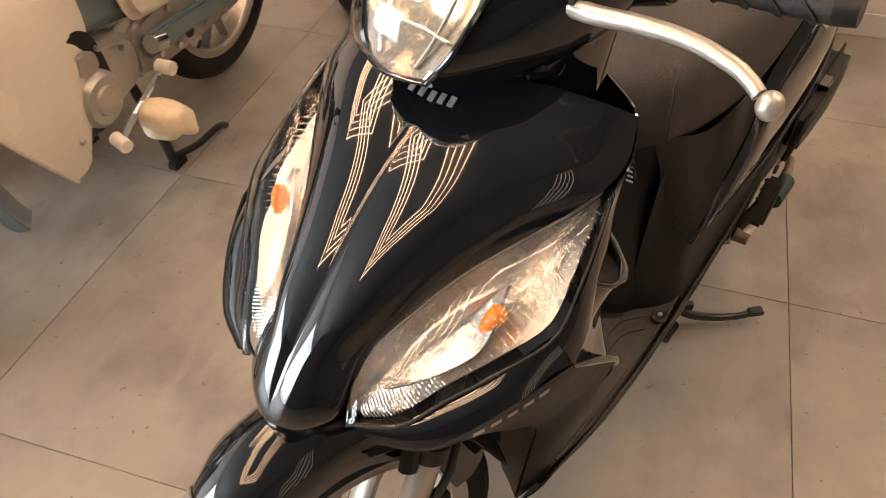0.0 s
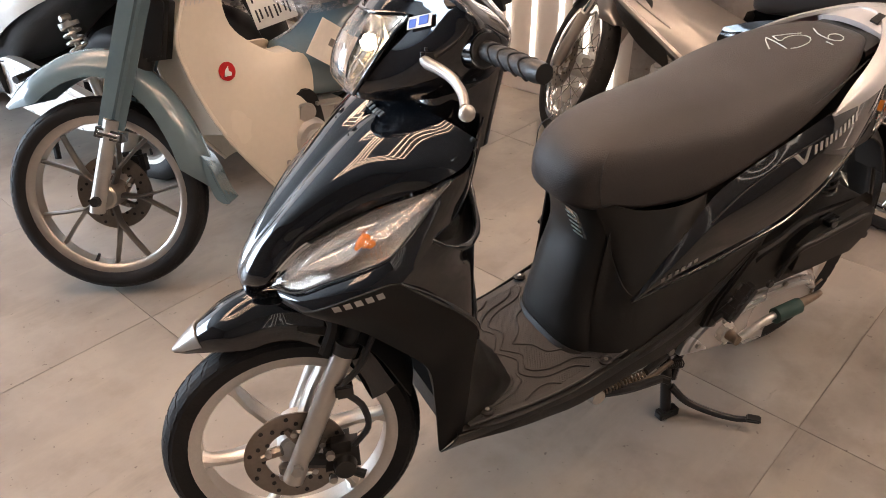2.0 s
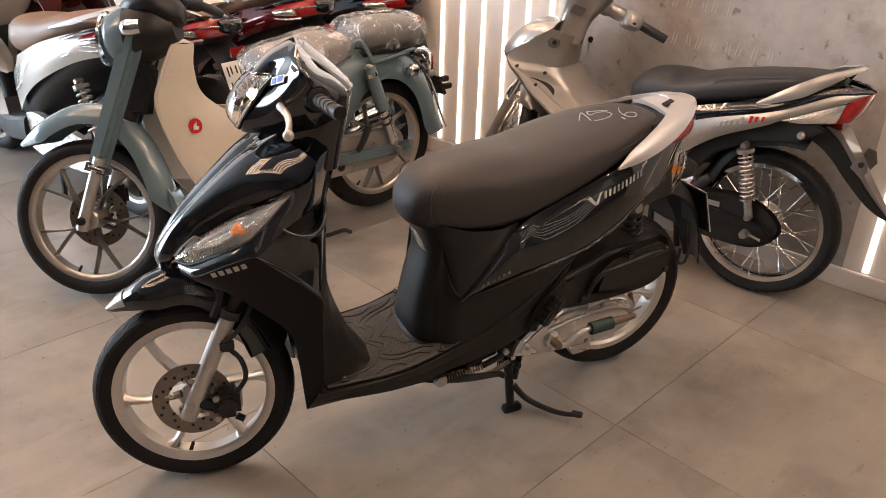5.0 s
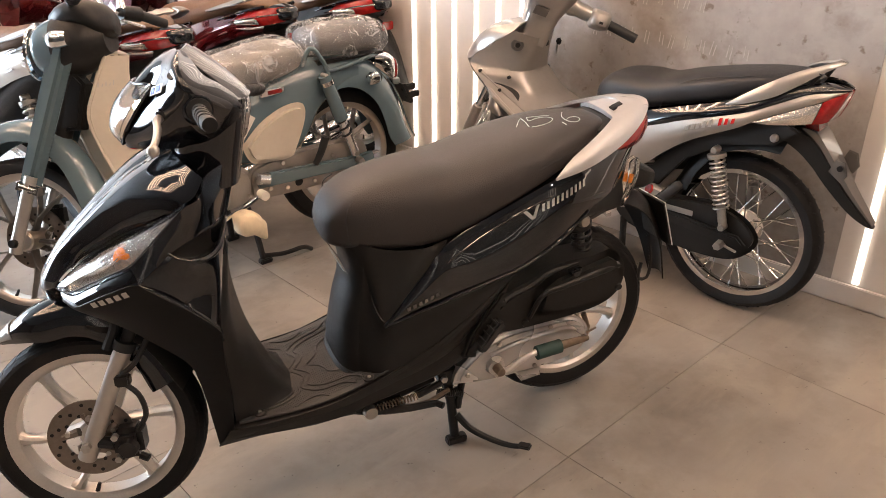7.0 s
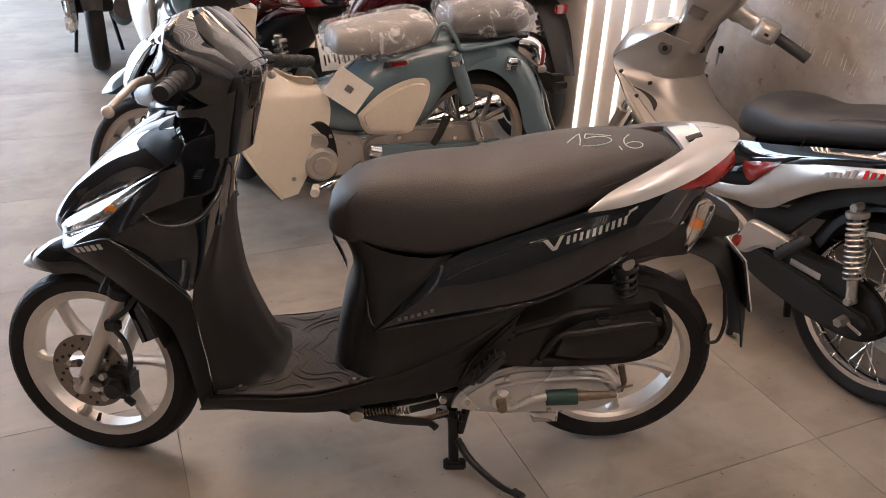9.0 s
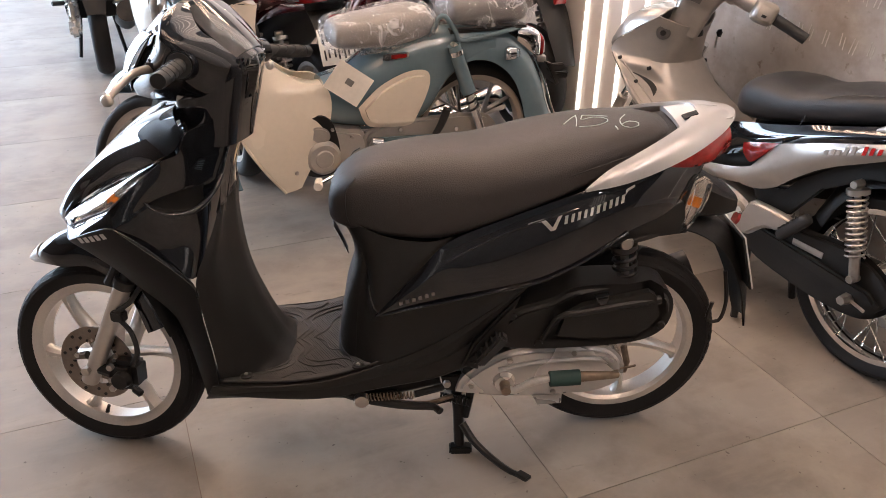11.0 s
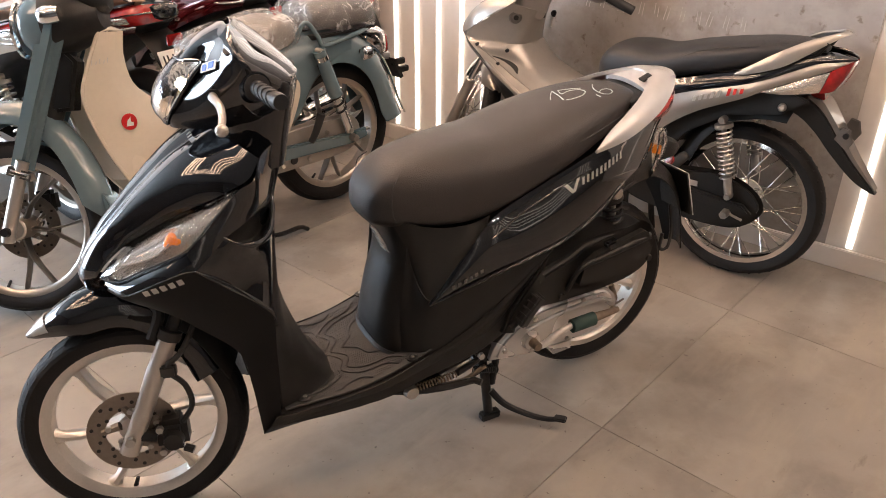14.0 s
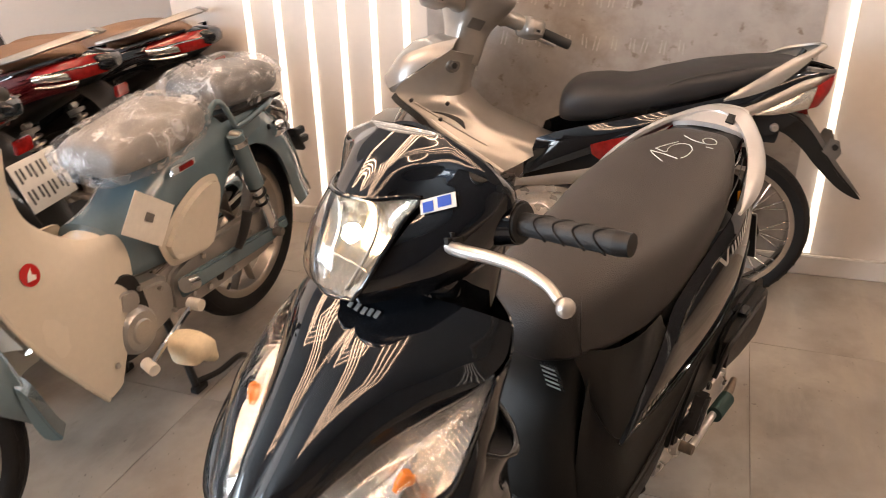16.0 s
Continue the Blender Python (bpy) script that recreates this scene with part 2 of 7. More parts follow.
CONCRETE = concrete_wall()
TILE = floor_material("grey_porcelain_tile")
GROUT = material("brown_grout", (0.185, 0.15, 0.122), 0.85, vary=0.4, scale=40)

# ---------------------------------------------------------------- mesh helpers


def part(name, bm, mat, parent=None, label="", smooth=True, at=None):
    """Links a bmesh as one mesh object under a thing or a part."""
    me = bpy.data.meshes.new(name)
    bmesh.ops.recalc_face_normals(bm, faces=bm.faces)
    bm.to_mesh(me)
    bm.free()
    me.materials.append(mat)
    if smooth:
        for p in me.polygons:
            p.use_smooth = True
        me.set_sharp_from_angle(angle=radians(38))
    ob = new(name, me)
    ob.parent = parent
    if at is not None:
        ob.matrix_basis = at
    if label:
        tagged(ob, label)
    return ob


def thing(name, m, label, category, group="", kind=""):
    ob = new(name)
    ob.empty_display_size = 0.1
    ob.matrix_world = m
    return tagged(ob, label, category, group, kind)


def curve(pts, n):
    """n points along a smooth curve through pts."""
    p = [Vector(q) for q in pts]
    if len(p) == 2:
        return [p[0].lerp(p[1], i / (n - 1)) for i in range(n)]
    p = [p[0] * 2 - p[1]] + p + [p[-1] * 2 - p[-2]]
    lens = [0.0]
    for i in range(1, len(p) - 2):
        lens.append(lens[-1] + (p[i + 1] - p[i]).length)
    out = []
    for k in range(n):
        s = lens[-1] * k / (n - 1)
        i = 0
        while i < len(lens) - 2 and s > lens[i + 1]:
            i += 1
        u = (s - lens[i]) / max(1e-9, lens[i + 1] - lens[i])
        a, b, c, d = p[i:i + 4]
        out.append(0.5 * (2 * b + (c - a) * u + (2 * a - 5 * b + 4 * c - d) * u * u + (3 * b - a - 3 * c + d) * u ** 3))
    return out


def flip(pts):
    return [Vector((p[0], -p[1], p[2])) for p in pts]


def skin(rings, closed=True, caps=True):
    bm = bmesh.new()
    rows = [[bm.verts.new(p) for p in r] for r in rings]
    n = len(rows[0])
    for a, b in zip(rows, rows[1:]):
        for i in range(n if closed else n - 1):
            j = (i + 1) % n
            bm.faces.new((a[i], a[j], b[j], b[i]))
    if caps and closed:
        bm.faces.new(rows[0])
        bm.faces.new(rows[-1][::-1])
    return bm


def thicken(bm, t):
    bmesh.ops.recalc_face_normals(bm, faces=bm.faces)
    bmesh.ops.solidify(bm, geom=bm.faces[:], thickness=t)
    return bm


def ruled(a, b, bulge=(0, 0, 0), nu=18, nv=6, thick=0.003, power=1.0):
    """A sheet between two curves that bulges in the middle."""
    a, b, g = curve(a, nu), curve(b, nu), Vector(bulge)
    rings = []
    for j in range(nv + 1):
        v = j / nv
        k = math.sin(math.pi * v) ** power
        rings.append([a[i].lerp(b[i], v) + g * k * math.sin(math.pi * min(1, max(0, 0.12 + 0.76 * i / (nu - 1)))) for i in range(nu)])
    bm = skin(rings, closed=False)
    bmesh.ops.remove_doubles(bm, verts=bm.verts, dist=0.0004)
    return thicken(bm, thick) if thick else bm


def tube(pts, r, sides=8, n=0, caps=True):
    """A round bar along a curve; r may be a list of radii."""
    c = curve(pts, n) if n else [Vector(p) for p in pts]
    m = len(c)
    rad = [r] * m if not isinstance(r, (list, tuple)) else [r[0] + (r[-1] - r[0]) * i / (m - 1) if len(r) == 2 else r[min(len(r) - 1, int(i * len(r) / m))] for i in range(m)]
    rings, up = [], None
    for i, p in enumerate(c):
        d = (c[min(i + 1, m - 1)] - c[max(i - 1, 0)]).normalized()
        if up is None:
            up = Vector((0, 0, 1)) if abs(d.z) < 0.9 else Vector((1, 0, 0))
        up = (up - d * up.dot(d)).normalized()
        side = d.cross(up)
        rings.append([p + (up * math.cos(t) + side * math.sin(t)) * rad[i] for t in (2 * math.pi * k / sides for k in range(sides))])
    return skin(rings, caps=caps)


def lathe(profile, centre=(0, 0, 0), axis="y", sides=48, close=False):
    """Turns (radius, along) pairs round an axis through centre."""
    c = Vector(centre)
    rings = []
    prof = list(profile) + ([profile[0]] if close else [])
    for k in range(sides):
        t = 2 * math.pi * k / sides
        ring = []
        for r, h in prof:
            if axis == "y":
                ring.append(c + Vector((r * math.cos(t), h, r * math.sin(t))))
            elif axis == "z":
                ring.append(c + Vector((r * math.cos(t), r * math.sin(t), h)))
            else:
                ring.append(c + Vector((h, r * math.cos(t), r * math.sin(t))))
        rings.append(ring)
    rings.append(rings[0])
    bm = skin(rings, closed=False)
    bmesh.ops.remove_doubles(bm, verts=bm.verts, dist=1e-6)
    return bm


def slab(outline, y0, y1, bevel=0.006, smooth_n=0, seg=2):
    """A plate with an (x, z) outline between two y, its rims rounded."""
    pts = [(x, 0, z) for x, z in outline]
    if smooth_n:
        pts = curve(pts + [pts[0]], smooth_n + 1)[:-1]
    bm = bmesh.new()
    f = bm.faces.new([bm.verts.new((p[0], y0, p[2])) for p in pts])
    r = bmesh.ops.extrude_face_region(bm, geom=[f])
    for v in r["geom"]:
        if isinstance(v, bmesh.types.BMVert):
            v.co.y = y1
    if bevel:
        bmesh.ops.recalc_face_normals(bm, faces=bm.faces)
        caps = [e for e in bm.edges if abs(e.verts[0].co.y - e.verts[1].co.y) < 1e-6]
        bmesh.ops.bevel(bm, geom=caps, offset=bevel, segments=seg, affect="EDGES", clamp_overlap=True)
    return bm


def block(x0, x1, y0, y1, z0, z1, bevel=0.004):
    bm = bmesh.new()
    bmesh.ops.create_cube(bm, size=1)
    for v in bm.verts:
        v.co = Vector(((x0 + x1) / 2 + v.co.x * (x1 - x0), (y0 + y1) / 2 + v.co.y * (y1 - y0), (z0 + z1) / 2 + v.co.z * (z1 - z0)))
    if bevel:
        bmesh.ops.bevel(bm, geom=bm.edges[:], offset=bevel, segments=2, affect="EDGES", clamp_overlap=True)
    return bm


def hull(stations, sides=28, power=2.4, n=0):
    """A body along x; stations are (x, top, bottom, half width[, belly 0..1]): rounded sections."""
    st = [Vector((s[0], s[1], s[2])) for s in stations]
    wd = [Vector((s[0], s[3], s[4] if len(s) > 4 else 0.5)) for s in stations]
    n = n or len(stations) * 4
    st, wd = curve(st, n), curve(wd, n)
    rings = []
    for a, w in zip(st, wd):
        top, bot, half, mid = a.y, a.z, max(0.002, w.y), w.z
        zc = bot + (top - bot) * mid
        ring = []
        for k in range(sides):
            t = 2 * math.pi * k / sides
            cs, sn = math.cos(t), math.sin(t)
            e = 2 / power
            y = half * math.copysign(abs(cs) ** e, cs)
            h = (top - zc) if sn > 0 else (zc - bot)
            ring.append(Vector((a.x, y, zc + h * math.copysign(abs(sn) ** e, sn))))
        rings.append(ring)
    return skin(rings)


def layers(levels, sides=32, power=2.3, n=0):
    """A body stacked up z; levels are (z, x front, x back, half width)."""
    lv = [Vector((l[0], l[1], l[2])) for l in levels]
    wd = [Vector((l[0], l[3], 0)) for l in levels]
    n = n or len(levels) * 4
    lv, wd = curve(lv, n), curve(wd, n)
    rings = []
    for a, w in zip(lv, wd):
        xc, hx = (a.y + a.z) / 2, (a.z - a.y) / 2
        e = 2 / power
        rings.append([Vector((xc + hx * math.copysign(abs(math.cos(t)) ** e, math.cos(t)),
                              max(0.002, w.y) * math.copysign(abs(math.sin(t)) ** e, math.sin(t)), a.x))
                      for t in (2 * math.pi * k / sides for k in range(sides))])
    return skin(rings)


def spring(a, b, r, wire, turns, sides=6):
    a, b = Vector(a), Vector(b)
    d = (b - a).normalized()
    u = d.orthogonal().normalized()
    v = d.cross(u)
    n = int(turns * 14)
    return tube([a.lerp(b, i / n) + (u * math.cos(2 * math.pi * turns * i / n) + v * math.sin(2 * math.pi * turns * i / n)) * r for i in range(n + 1)], wire, sides)


def writing(name, text, size, mat, parent, at, depth=0.0015, slant=0.0, label="", thin=0.0):
    cu = bpy.data.curves.new(name, "FONT")
    cu.body, cu.size, cu.extrude, cu.shear, cu.offset = text, size, depth, slant, -thin
    tmp = bpy.data.objects.new(name, cu)
    scene.collection.objects.link(tmp)
    me = bpy.data.meshes.new_from_object(tmp.evaluated_get(bpy.context.evaluated_depsgraph_get()))
    bpy.data.objects.remove(tmp)
    me.materials.clear()
    me.materials.append(mat)
    ob = new(name, me)
    ob.parent = parent
    ob.matrix_basis = at
    if label:
        tagged(ob, label)
    return ob


def flank_y(ob, x, z, s=-1):
    """The outermost y of a sheet's flank at (x, z), s = -1 for the left side."""
    best = None
    for p in ob.data.polygons:
        v = [ob.data.vertices[i].co for i in p.vertices]
        for k in range(1, len(v) - 1):
            a, b, c = v[0], v[k], v[k + 1]
            d = (b.x - a.x) * (c.z - a.z) - (c.x - a.x) * (b.z - a.z)
            if abs(d) < 1e-12:
                continue
            m = ((x - a.x) * (c.z - a.z) - (c.x - a.x) * (z - a.z)) / d
            n = ((b.x - a.x) * (z - a.z) - (x - a.x) * (b.z - a.z)) / d
            if m >= -0.001 and n >= -0.001 and m + n <= 1.002:
                y = a.y + m * (b.y - a.y) + n * (c.y - a.y)
                if best is None or y * s > best * s:
                    best = y
    return best if best is not None else 0.0


def top_z(ob, x, y):
    """The highest z of a body at (x, y)."""
    best = None
    for p in ob.data.polygons:
        v = [ob.data.vertices[i].co for i in p.vertices]
        for k in range(1, len(v) - 1):
            a, b, c = v[0], v[k], v[k + 1]
            d = (b.x - a.x) * (c.y - a.y) - (c.x - a.x) * (b.y - a.y)
            if abs(d) < 1e-12:
                continue
            m = ((x - a.x) * (c.y - a.y) - (c.x - a.x) * (y - a.y)) / d
            n = ((b.x - a.x) * (y - a.y) - (x - a.x) * (b.y - a.y)) / d
            if m >= -0.001 and n >= -0.001 and m + n <= 1.002:
                z = a.z + m * (b.z - a.z) + n * (c.z - a.z)
                if best is None or z > best:
                    best = z
    return best if best is not None else 0.0


def stuck(ob, outline, x, z, rise, out=0.0012, grow=1.0):
    """A thin decal that follows a left flank: outline in (along, up) round (x, z), turned by rise degrees."""
    c, s = math.cos(radians(rise)), math.sin(radians(rise))
    bm = bmesh.new()
    pts = [(x + grow * (a * c - b * s), z + grow * (a * s + b * c)) for a, b in outline]
    bm.faces.new([bm.verts.new((px, flank_y(ob, px, pz) - out, pz)) for px, pz in pts])
    return thicken(bm, 0.0006)


# ---------------------------------------------------------------- the showroom
WALL_O, WALL_D = Vector((1.549, 1.899, 0)), Vector((0.40517, -0.91424, 0))
WALL_RZ = math.degrees(math.atan2(WALL_D.y, WALL_D.x))
WALL_M = pose(WALL_O.x, WALL_O.y, 0, 0, 0, WALL_RZ)   # x along the wall, -y into the room


def wall_piece(name, mat, x0, x1, y0, y1, z0, z1, label, category="wall", m=WALL_M, bevel=0.0):
    ob = part(name, block(x0, x1, y0, y1, z0, z1, bevel), mat, smooth=False)
    ob.matrix_world = m
    return tagged(ob, label, category, kind="structure")


wall_piece("wall_east", WALL_PALE, -0.36, 0.70, 0.0, 0.16, 0, 3.2, "pale beige painted wall panel with light slots")
wall_piece("wall_east_panel", CONCRETE, 0.70, 2.02, -0.004, 0.16, 0, 3.2, "grey trowelled concrete feature wall with chalk writing")
wall_piece("wall_east_end", WALL_PALE, 2.02, 4.6, 0.0, 0.16, 0, 3.2, "pale beige painted wall panel beside the light strip")
wall_piece("baseboard", WALL_PALE, -0.36, 4.6, -0.022, -0.005, 0, 0.075, "pale painted skirting board along the wall", "baseboard", bevel=0.003)
for s in (-0.02, 0.108, 0.238, 0.370, 0.495, 0.622, 2.10, 2.26 + 0.6):
    ob = part("light_strip", block(s - 0.011, s + 0.011, -0.012, -0.001, 0.08, 3.1, 0.003), STRIP, smooth=False)
    ob.matrix_world = WALL_M
    tagged(ob, "vertical warm white light strip set in the wall", "light strip", "wall light strips")
wall_piece("wall_north", WALL_WHITE, -7, 9, 0, 0.15, 0, 3.2, "white painted back wall of the showroom", m=pose(0, 6.2, 0, 0, 0, 0))
# two unseen walls, added dark so that glossy black paint mirrors darkness
wall_piece("wall_south", WALL_DARK, -7, 9, -0.15, 0, 0, 3.2, "unseen dark grey wall added behind the aisle", m=pose(0, -3.6, 0, 0, 0, 0))
wall_piece("wall_west_low", WALL_DARK, -0.15, 0, -3.6, 2.0, 0, 3.2, "unseen dark grey wall added beside the shop front", m=pose(-5.2, 0, 0, 0, 0, 0))
wall_piece("wall_far_east", WALL_PALE, 0, 0.15, -3.7, 6.3, 0, 3.2, "pale painted end wall", m=pose(5.2, 0, 0, 0, 0, 0))
street = wall_piece("backdrop", DAY, -0.1, 0, 2.0, 6.2, 0.0, 2.7, "bright daylight street beyond the open shop front", "backdrop", m=pose(-5.9, 0, 0, 0, 0, 0))

ceiling = part("ceiling", block(-6.2, 5.4, -3.8, 6.4, 3.1, 3.2, 0), CEILING, smooth=False)
tagged(ceiling, "grey painted showroom ceiling", "ceiling", kind="structure")
for cx, cy, rz, wide, deep_ in ((1.9, -1.3, 12, 1.5, 1.1), (-1.1, 0.95, 30, 1.6, 0.9), (0.9, 2.7, 12, 1.9, 0.9)):
    for k in range(4):     # nested frames of slim line lights
        hx, hy, w = wide - 0.17 * k, deep_ - 0.17 * k, 0.004
        ob = thing("ceiling_light", pose(cx, cy, 3.1, 0, 0, rz), "slim rectangular warm white ceiling line light", "ceiling light", "ceiling light frames")
        for x0, x1, y0, y1 in ((-hx, hx, -hy - w, -hy + w), (-hx, hx, hy - w, hy + w), (-hx - w, -hx + w, -hy + w, hy - w), (hx - w, hx + w, -hy + w, hy - w)):
            part("light_bar", block(x0, x1, y0, y1, -0.03, -0.002, 0), CEIL_STRIP, ob, smooth=False)
for gx in (-1.4, 1.9):
    for k in range(5):
        ob = part("light_strip", block(gx + 0.14 * k - 0.011, gx + 0.14 * k + 0.011, -3.599, -3.588, 0.08, 3.05, 0.003), STRIP, smooth=False)
        tagged(ob, "vertical warm white light strip set in the wall", "light strip", "wall light strips")
for k in range(9):
    ob = part("spotlight", lathe([(0.0, -0.02), (0.03, -0.02), (0.036, -0.001), (0.0, -0.001)], axis="z", sides=16), SPOT_GLOW)
    ob.matrix_world = pose(2.0 + 0.02 * k, -3.0 + 0.33 * k, 3.1)
    tagged(ob, "small round recessed ceiling spotlight, lit", "spotlight", "ceiling spotlights")

floor = part("floor", block(-6.2, 5.4, -3.8, 6.4, -0.12, -0.004, 0), GROUT, smooth=False)
tagged(floor, "grey porcelain tile floor with thin dark joints", "floor", kind="structure")

# ---------------------------------------------------------------- wheels


def cast_wheel(parent, x, z, radius, tyre_w, rim_r, spokes, twin, mat, name, y=0.0, turn=0.0, hub_w=0.05, spoke_w=0.02, tread=True, pre=Matrix(), spoke_mat=None):
    """A tyre on a cast wheel; twin spokes fork towards the rim."""
    at = pre @ pose(x, y, z, 0, turn, 0)
    h, t = tyre_w / 2, radius - rim_r
    prof = [(rim_r - 0.004, -h * 0.72), (rim_r + 0.25 * t, -h * 0.94), (rim_r + 0.55 * t, -h), (rim_r + 0.8 * t, -h * 0.82), (rim_r + 0.95 * t, -h * 0.45),
            (radius, 0), (rim_r + 0.95 * t, h * 0.45), (rim_r + 0.8 * t, h * 0.82), (rim_r + 0.55 * t, h), (rim_r + 0.25 * t, h * 0.94), (rim_r - 0.004, h * 0.72)]
    wheel = part(name, lathe([(rim_r - 0.022, -h * 0.55), (rim_r - 0.014, -h * 0.74), (rim_r + 0.002, -h * 0.78), (rim_r + 0.004, -h * 0.70), (rim_r - 0.006, -h * 0.6),
                              (rim_r - 0.006, h * 0.6), (rim_r + 0.004, h * 0.70), (rim_r + 0.002, h * 0.78), (rim_r - 0.014, h * 0.74), (rim_r - 0.022, h * 0.55)],
                             sides=64, close=True), mat, parent, at=at)
    part("tyre", lathe(prof, sides=64), TYRE, wheel)
    if tread:
        side_of = [(0.0, radius), (0.45, rim_r + 0.95 * t), (0.82, rim_r + 0.8 * t), (1.0, rim_r + 0.55 * t)]

        def crown(u):
            for (u0, r0), (u1, r1) in zip(side_of, side_of[1:]):
                if u <= u1:
                    return r0 + (r1 - r0) * (u - u0) / (u1 - u0)
            return side_of[-1][1]
        bm = bmesh.new()
        for k in range(38):      # raised blocks with slanted grooves between them
            for q in (-1, 1):
                a = 2 * math.pi * (k + (0.5 if q > 0 else 0)) / 38
                grid = []
                for lift in (-0.002, 0.0011):
                    for u in (0.10, 0.36, 0.62, 0.90):
                        for e in (-0.066, 0.066):
                            b = a + e * (1.0 if lift < 0 else 0.94) + 0.14 * u
                            r = crown(u) + lift
                            grid.append(bm.verts.new((r * math.cos(b), q * (h * u + lift * u), r * math.sin(b))))
                for i in range(3):
                    bm.faces.new((grid[8 + 2 * i], grid[9 + 2 * i], grid[11 + 2 * i], grid[10 + 2 * i]))
                    for c in (0, 1):
                        bm.faces.new((grid[2 * i + c], grid[2 * i + 2 + c], grid[10 + 2 * i + c], grid[8 + 2 * i + c]))
                for i in (0, 3):
                    bm.faces.new((grid[2 * i], grid[2 * i + 1], grid[9 + 2 * i], grid[8 + 2 * i]))
        part("tread_pattern", bm, TYRE, wheel, smooth=False)
    part("hub", lathe([(0.0, -hub_w), (0.028, -hub_w), (0.034, -hub_w * 0.9), (0.036, hub_w * 0.9), (0.028, hub_w), (0.0, hub_w)], sides=28), mat, wheel)
    inner = rim_r - 0.016
    for k in range(spokes):
        a = 2 * math.pi * k / spokes + 0.3
        u, v = Vector((math.cos(a), 0, math.sin(a))), Vector((-math.sin(a), 0, math.cos(a)))
        bm = bmesh.new()
        arms = [(0.0, 0.0)] if not twin else [(-0.055 * radius / 0.28, 1), (0.055 * radius / 0.28, -1)]
        for off, _ in arms:
            rows = []
            for f in (0.0, 0.3, 0.6, 0.85, 1.0):
                c = u * (0.028 + (inner - 0.026) * f)
                sh = off * max(0.0, (f - 0.35) / 0.65) if twin else 0.018 * math.sin(f * 2.4)
                w = spoke_w * (1.0 - 0.35 * math.sin(math.pi * min(1, f * 0.9))) * (0.62 if twin else 1.0)
                d = (0.016 if twin else 0.02) * (1.25 - 0.45 * f)
                w *= 1.8 if f > 0.95 and not twin else 1.0
                c = c + v * sh
                rows.append([c + v * w + Vector((0, -d * 0.5, 0)), c + v * w * 0.45 + Vector((0, -d, 0)), c - v * w * 0.45 + Vector((0, -d, 0)), c - v * w + Vector((0, -d * 0.5, 0)),
                             c - v * w + Vector((0, d * 0.5, 0)), c - v * w * 0.45 + Vector((0, d, 0)), c + v * w * 0.45 + Vector((0, d, 0)), c + v * w + Vector((0, d * 0.5, 0))])
            s = skin(rows)
            me = bpy.data.meshes.new("t")
            s.to_mesh(me)
            s.free()
            bm.from_mesh(me)
            bpy.data.meshes.remove(me)
        part("spoke", bm, spoke_mat or mat, wheel)
    bm = tube([(0.02, -0.012, -inner + 0.002), (0.022, -0.014, -inner + 0.03)], [0.0055, 0.004], 8)
    part("valve", bm, GRIP, wheel)
    return wheel


def wire_wheel(parent, x, z, radius, tyre_w, rim_r, name, y=0.0, spokes=36, pre=Matrix()):
    at = pre @ pose(x, y, z)
    h, t = tyre_w / 2, radius - rim_r
    prof = [(rim_r, -h * 0.7), (rim_r + 0.3 * t, -h * 0.96), (rim_r + 0.6 * t, -h), (rim_r + 0.85 * t, -h * 0.75), (radius, -h * 0.2), (radius, h * 0.2),
            (rim_r + 0.85 * t, h * 0.75), (rim_r + 0.6 * t, h), (rim_r + 0.3 * t, h * 0.96), (rim_r, h * 0.7)]
    wheel = part(name, lathe([(rim_r - 0.018, -h * 0.3), (rim_r - 0.012, -h * 0.72), (rim_r + 0.006, -h * 0.76), (rim_r + 0.004, h * 0.76), (rim_r - 0.012, h * 0.72), (rim_r - 0.018, h * 0.3)],
                             sides=64, close=True), CHROME, parent, at=at)
    part("tyre", lathe(prof, sides=64), TYRE, wheel)
    bm = bmesh.new()
    for k in range(46):
        a = 2 * math.pi * k / 46
        for s in (-1, 1):
            b = block(-0.009, 0.009, -0.008, 0.008, -0.003, 0.003, 0.0015)
            m = Matrix.Rotation(-a + (0.035 if s > 0 else 0), 4, "Y") @ Matrix.Translation((radius - 0.0085, s * h * 0.45, 0)) @ Matrix.Rotation(radians(90 + s * 22), 4, "Y")
            b.transform(m)
            me = bpy.data.meshes.new("t")
            b.to_mesh(me)
            b.free()
            bm.from_mesh(me)
            bpy.data.meshes.remove(me)
    part("tread_pattern", bm, TYRE, wheel, smooth=False)
    part("hub", lathe([(0.0, -0.06), (0.05, -0.06), (0.062, -0.05), (0.062, -0.04), (0.045, -0.03), (0.045, 0.03), (0.062, 0.04), (0.062, 0.05), (0.0, 0.055)], sides=32), ALLOY, wheel)
    for k in range(spokes):
        a = 2 * math.pi * k / spokes
        s = -1 if k % 2 else 1
        lead = 0.55 * (1 if (k // 2) % 2 else -1)
        p = (0.058 * math.cos(a + lead), s * 0.045, 0.058 * math.sin(a + lead))
        q = ((rim_r - 0.014) * math.cos(a), s * 0.006, (rim_r - 0.014) * math.sin(a))
        part("spoke", tube([p, q], 0.0019, 5), CHROME, wheel, smooth=False)
    return wheel


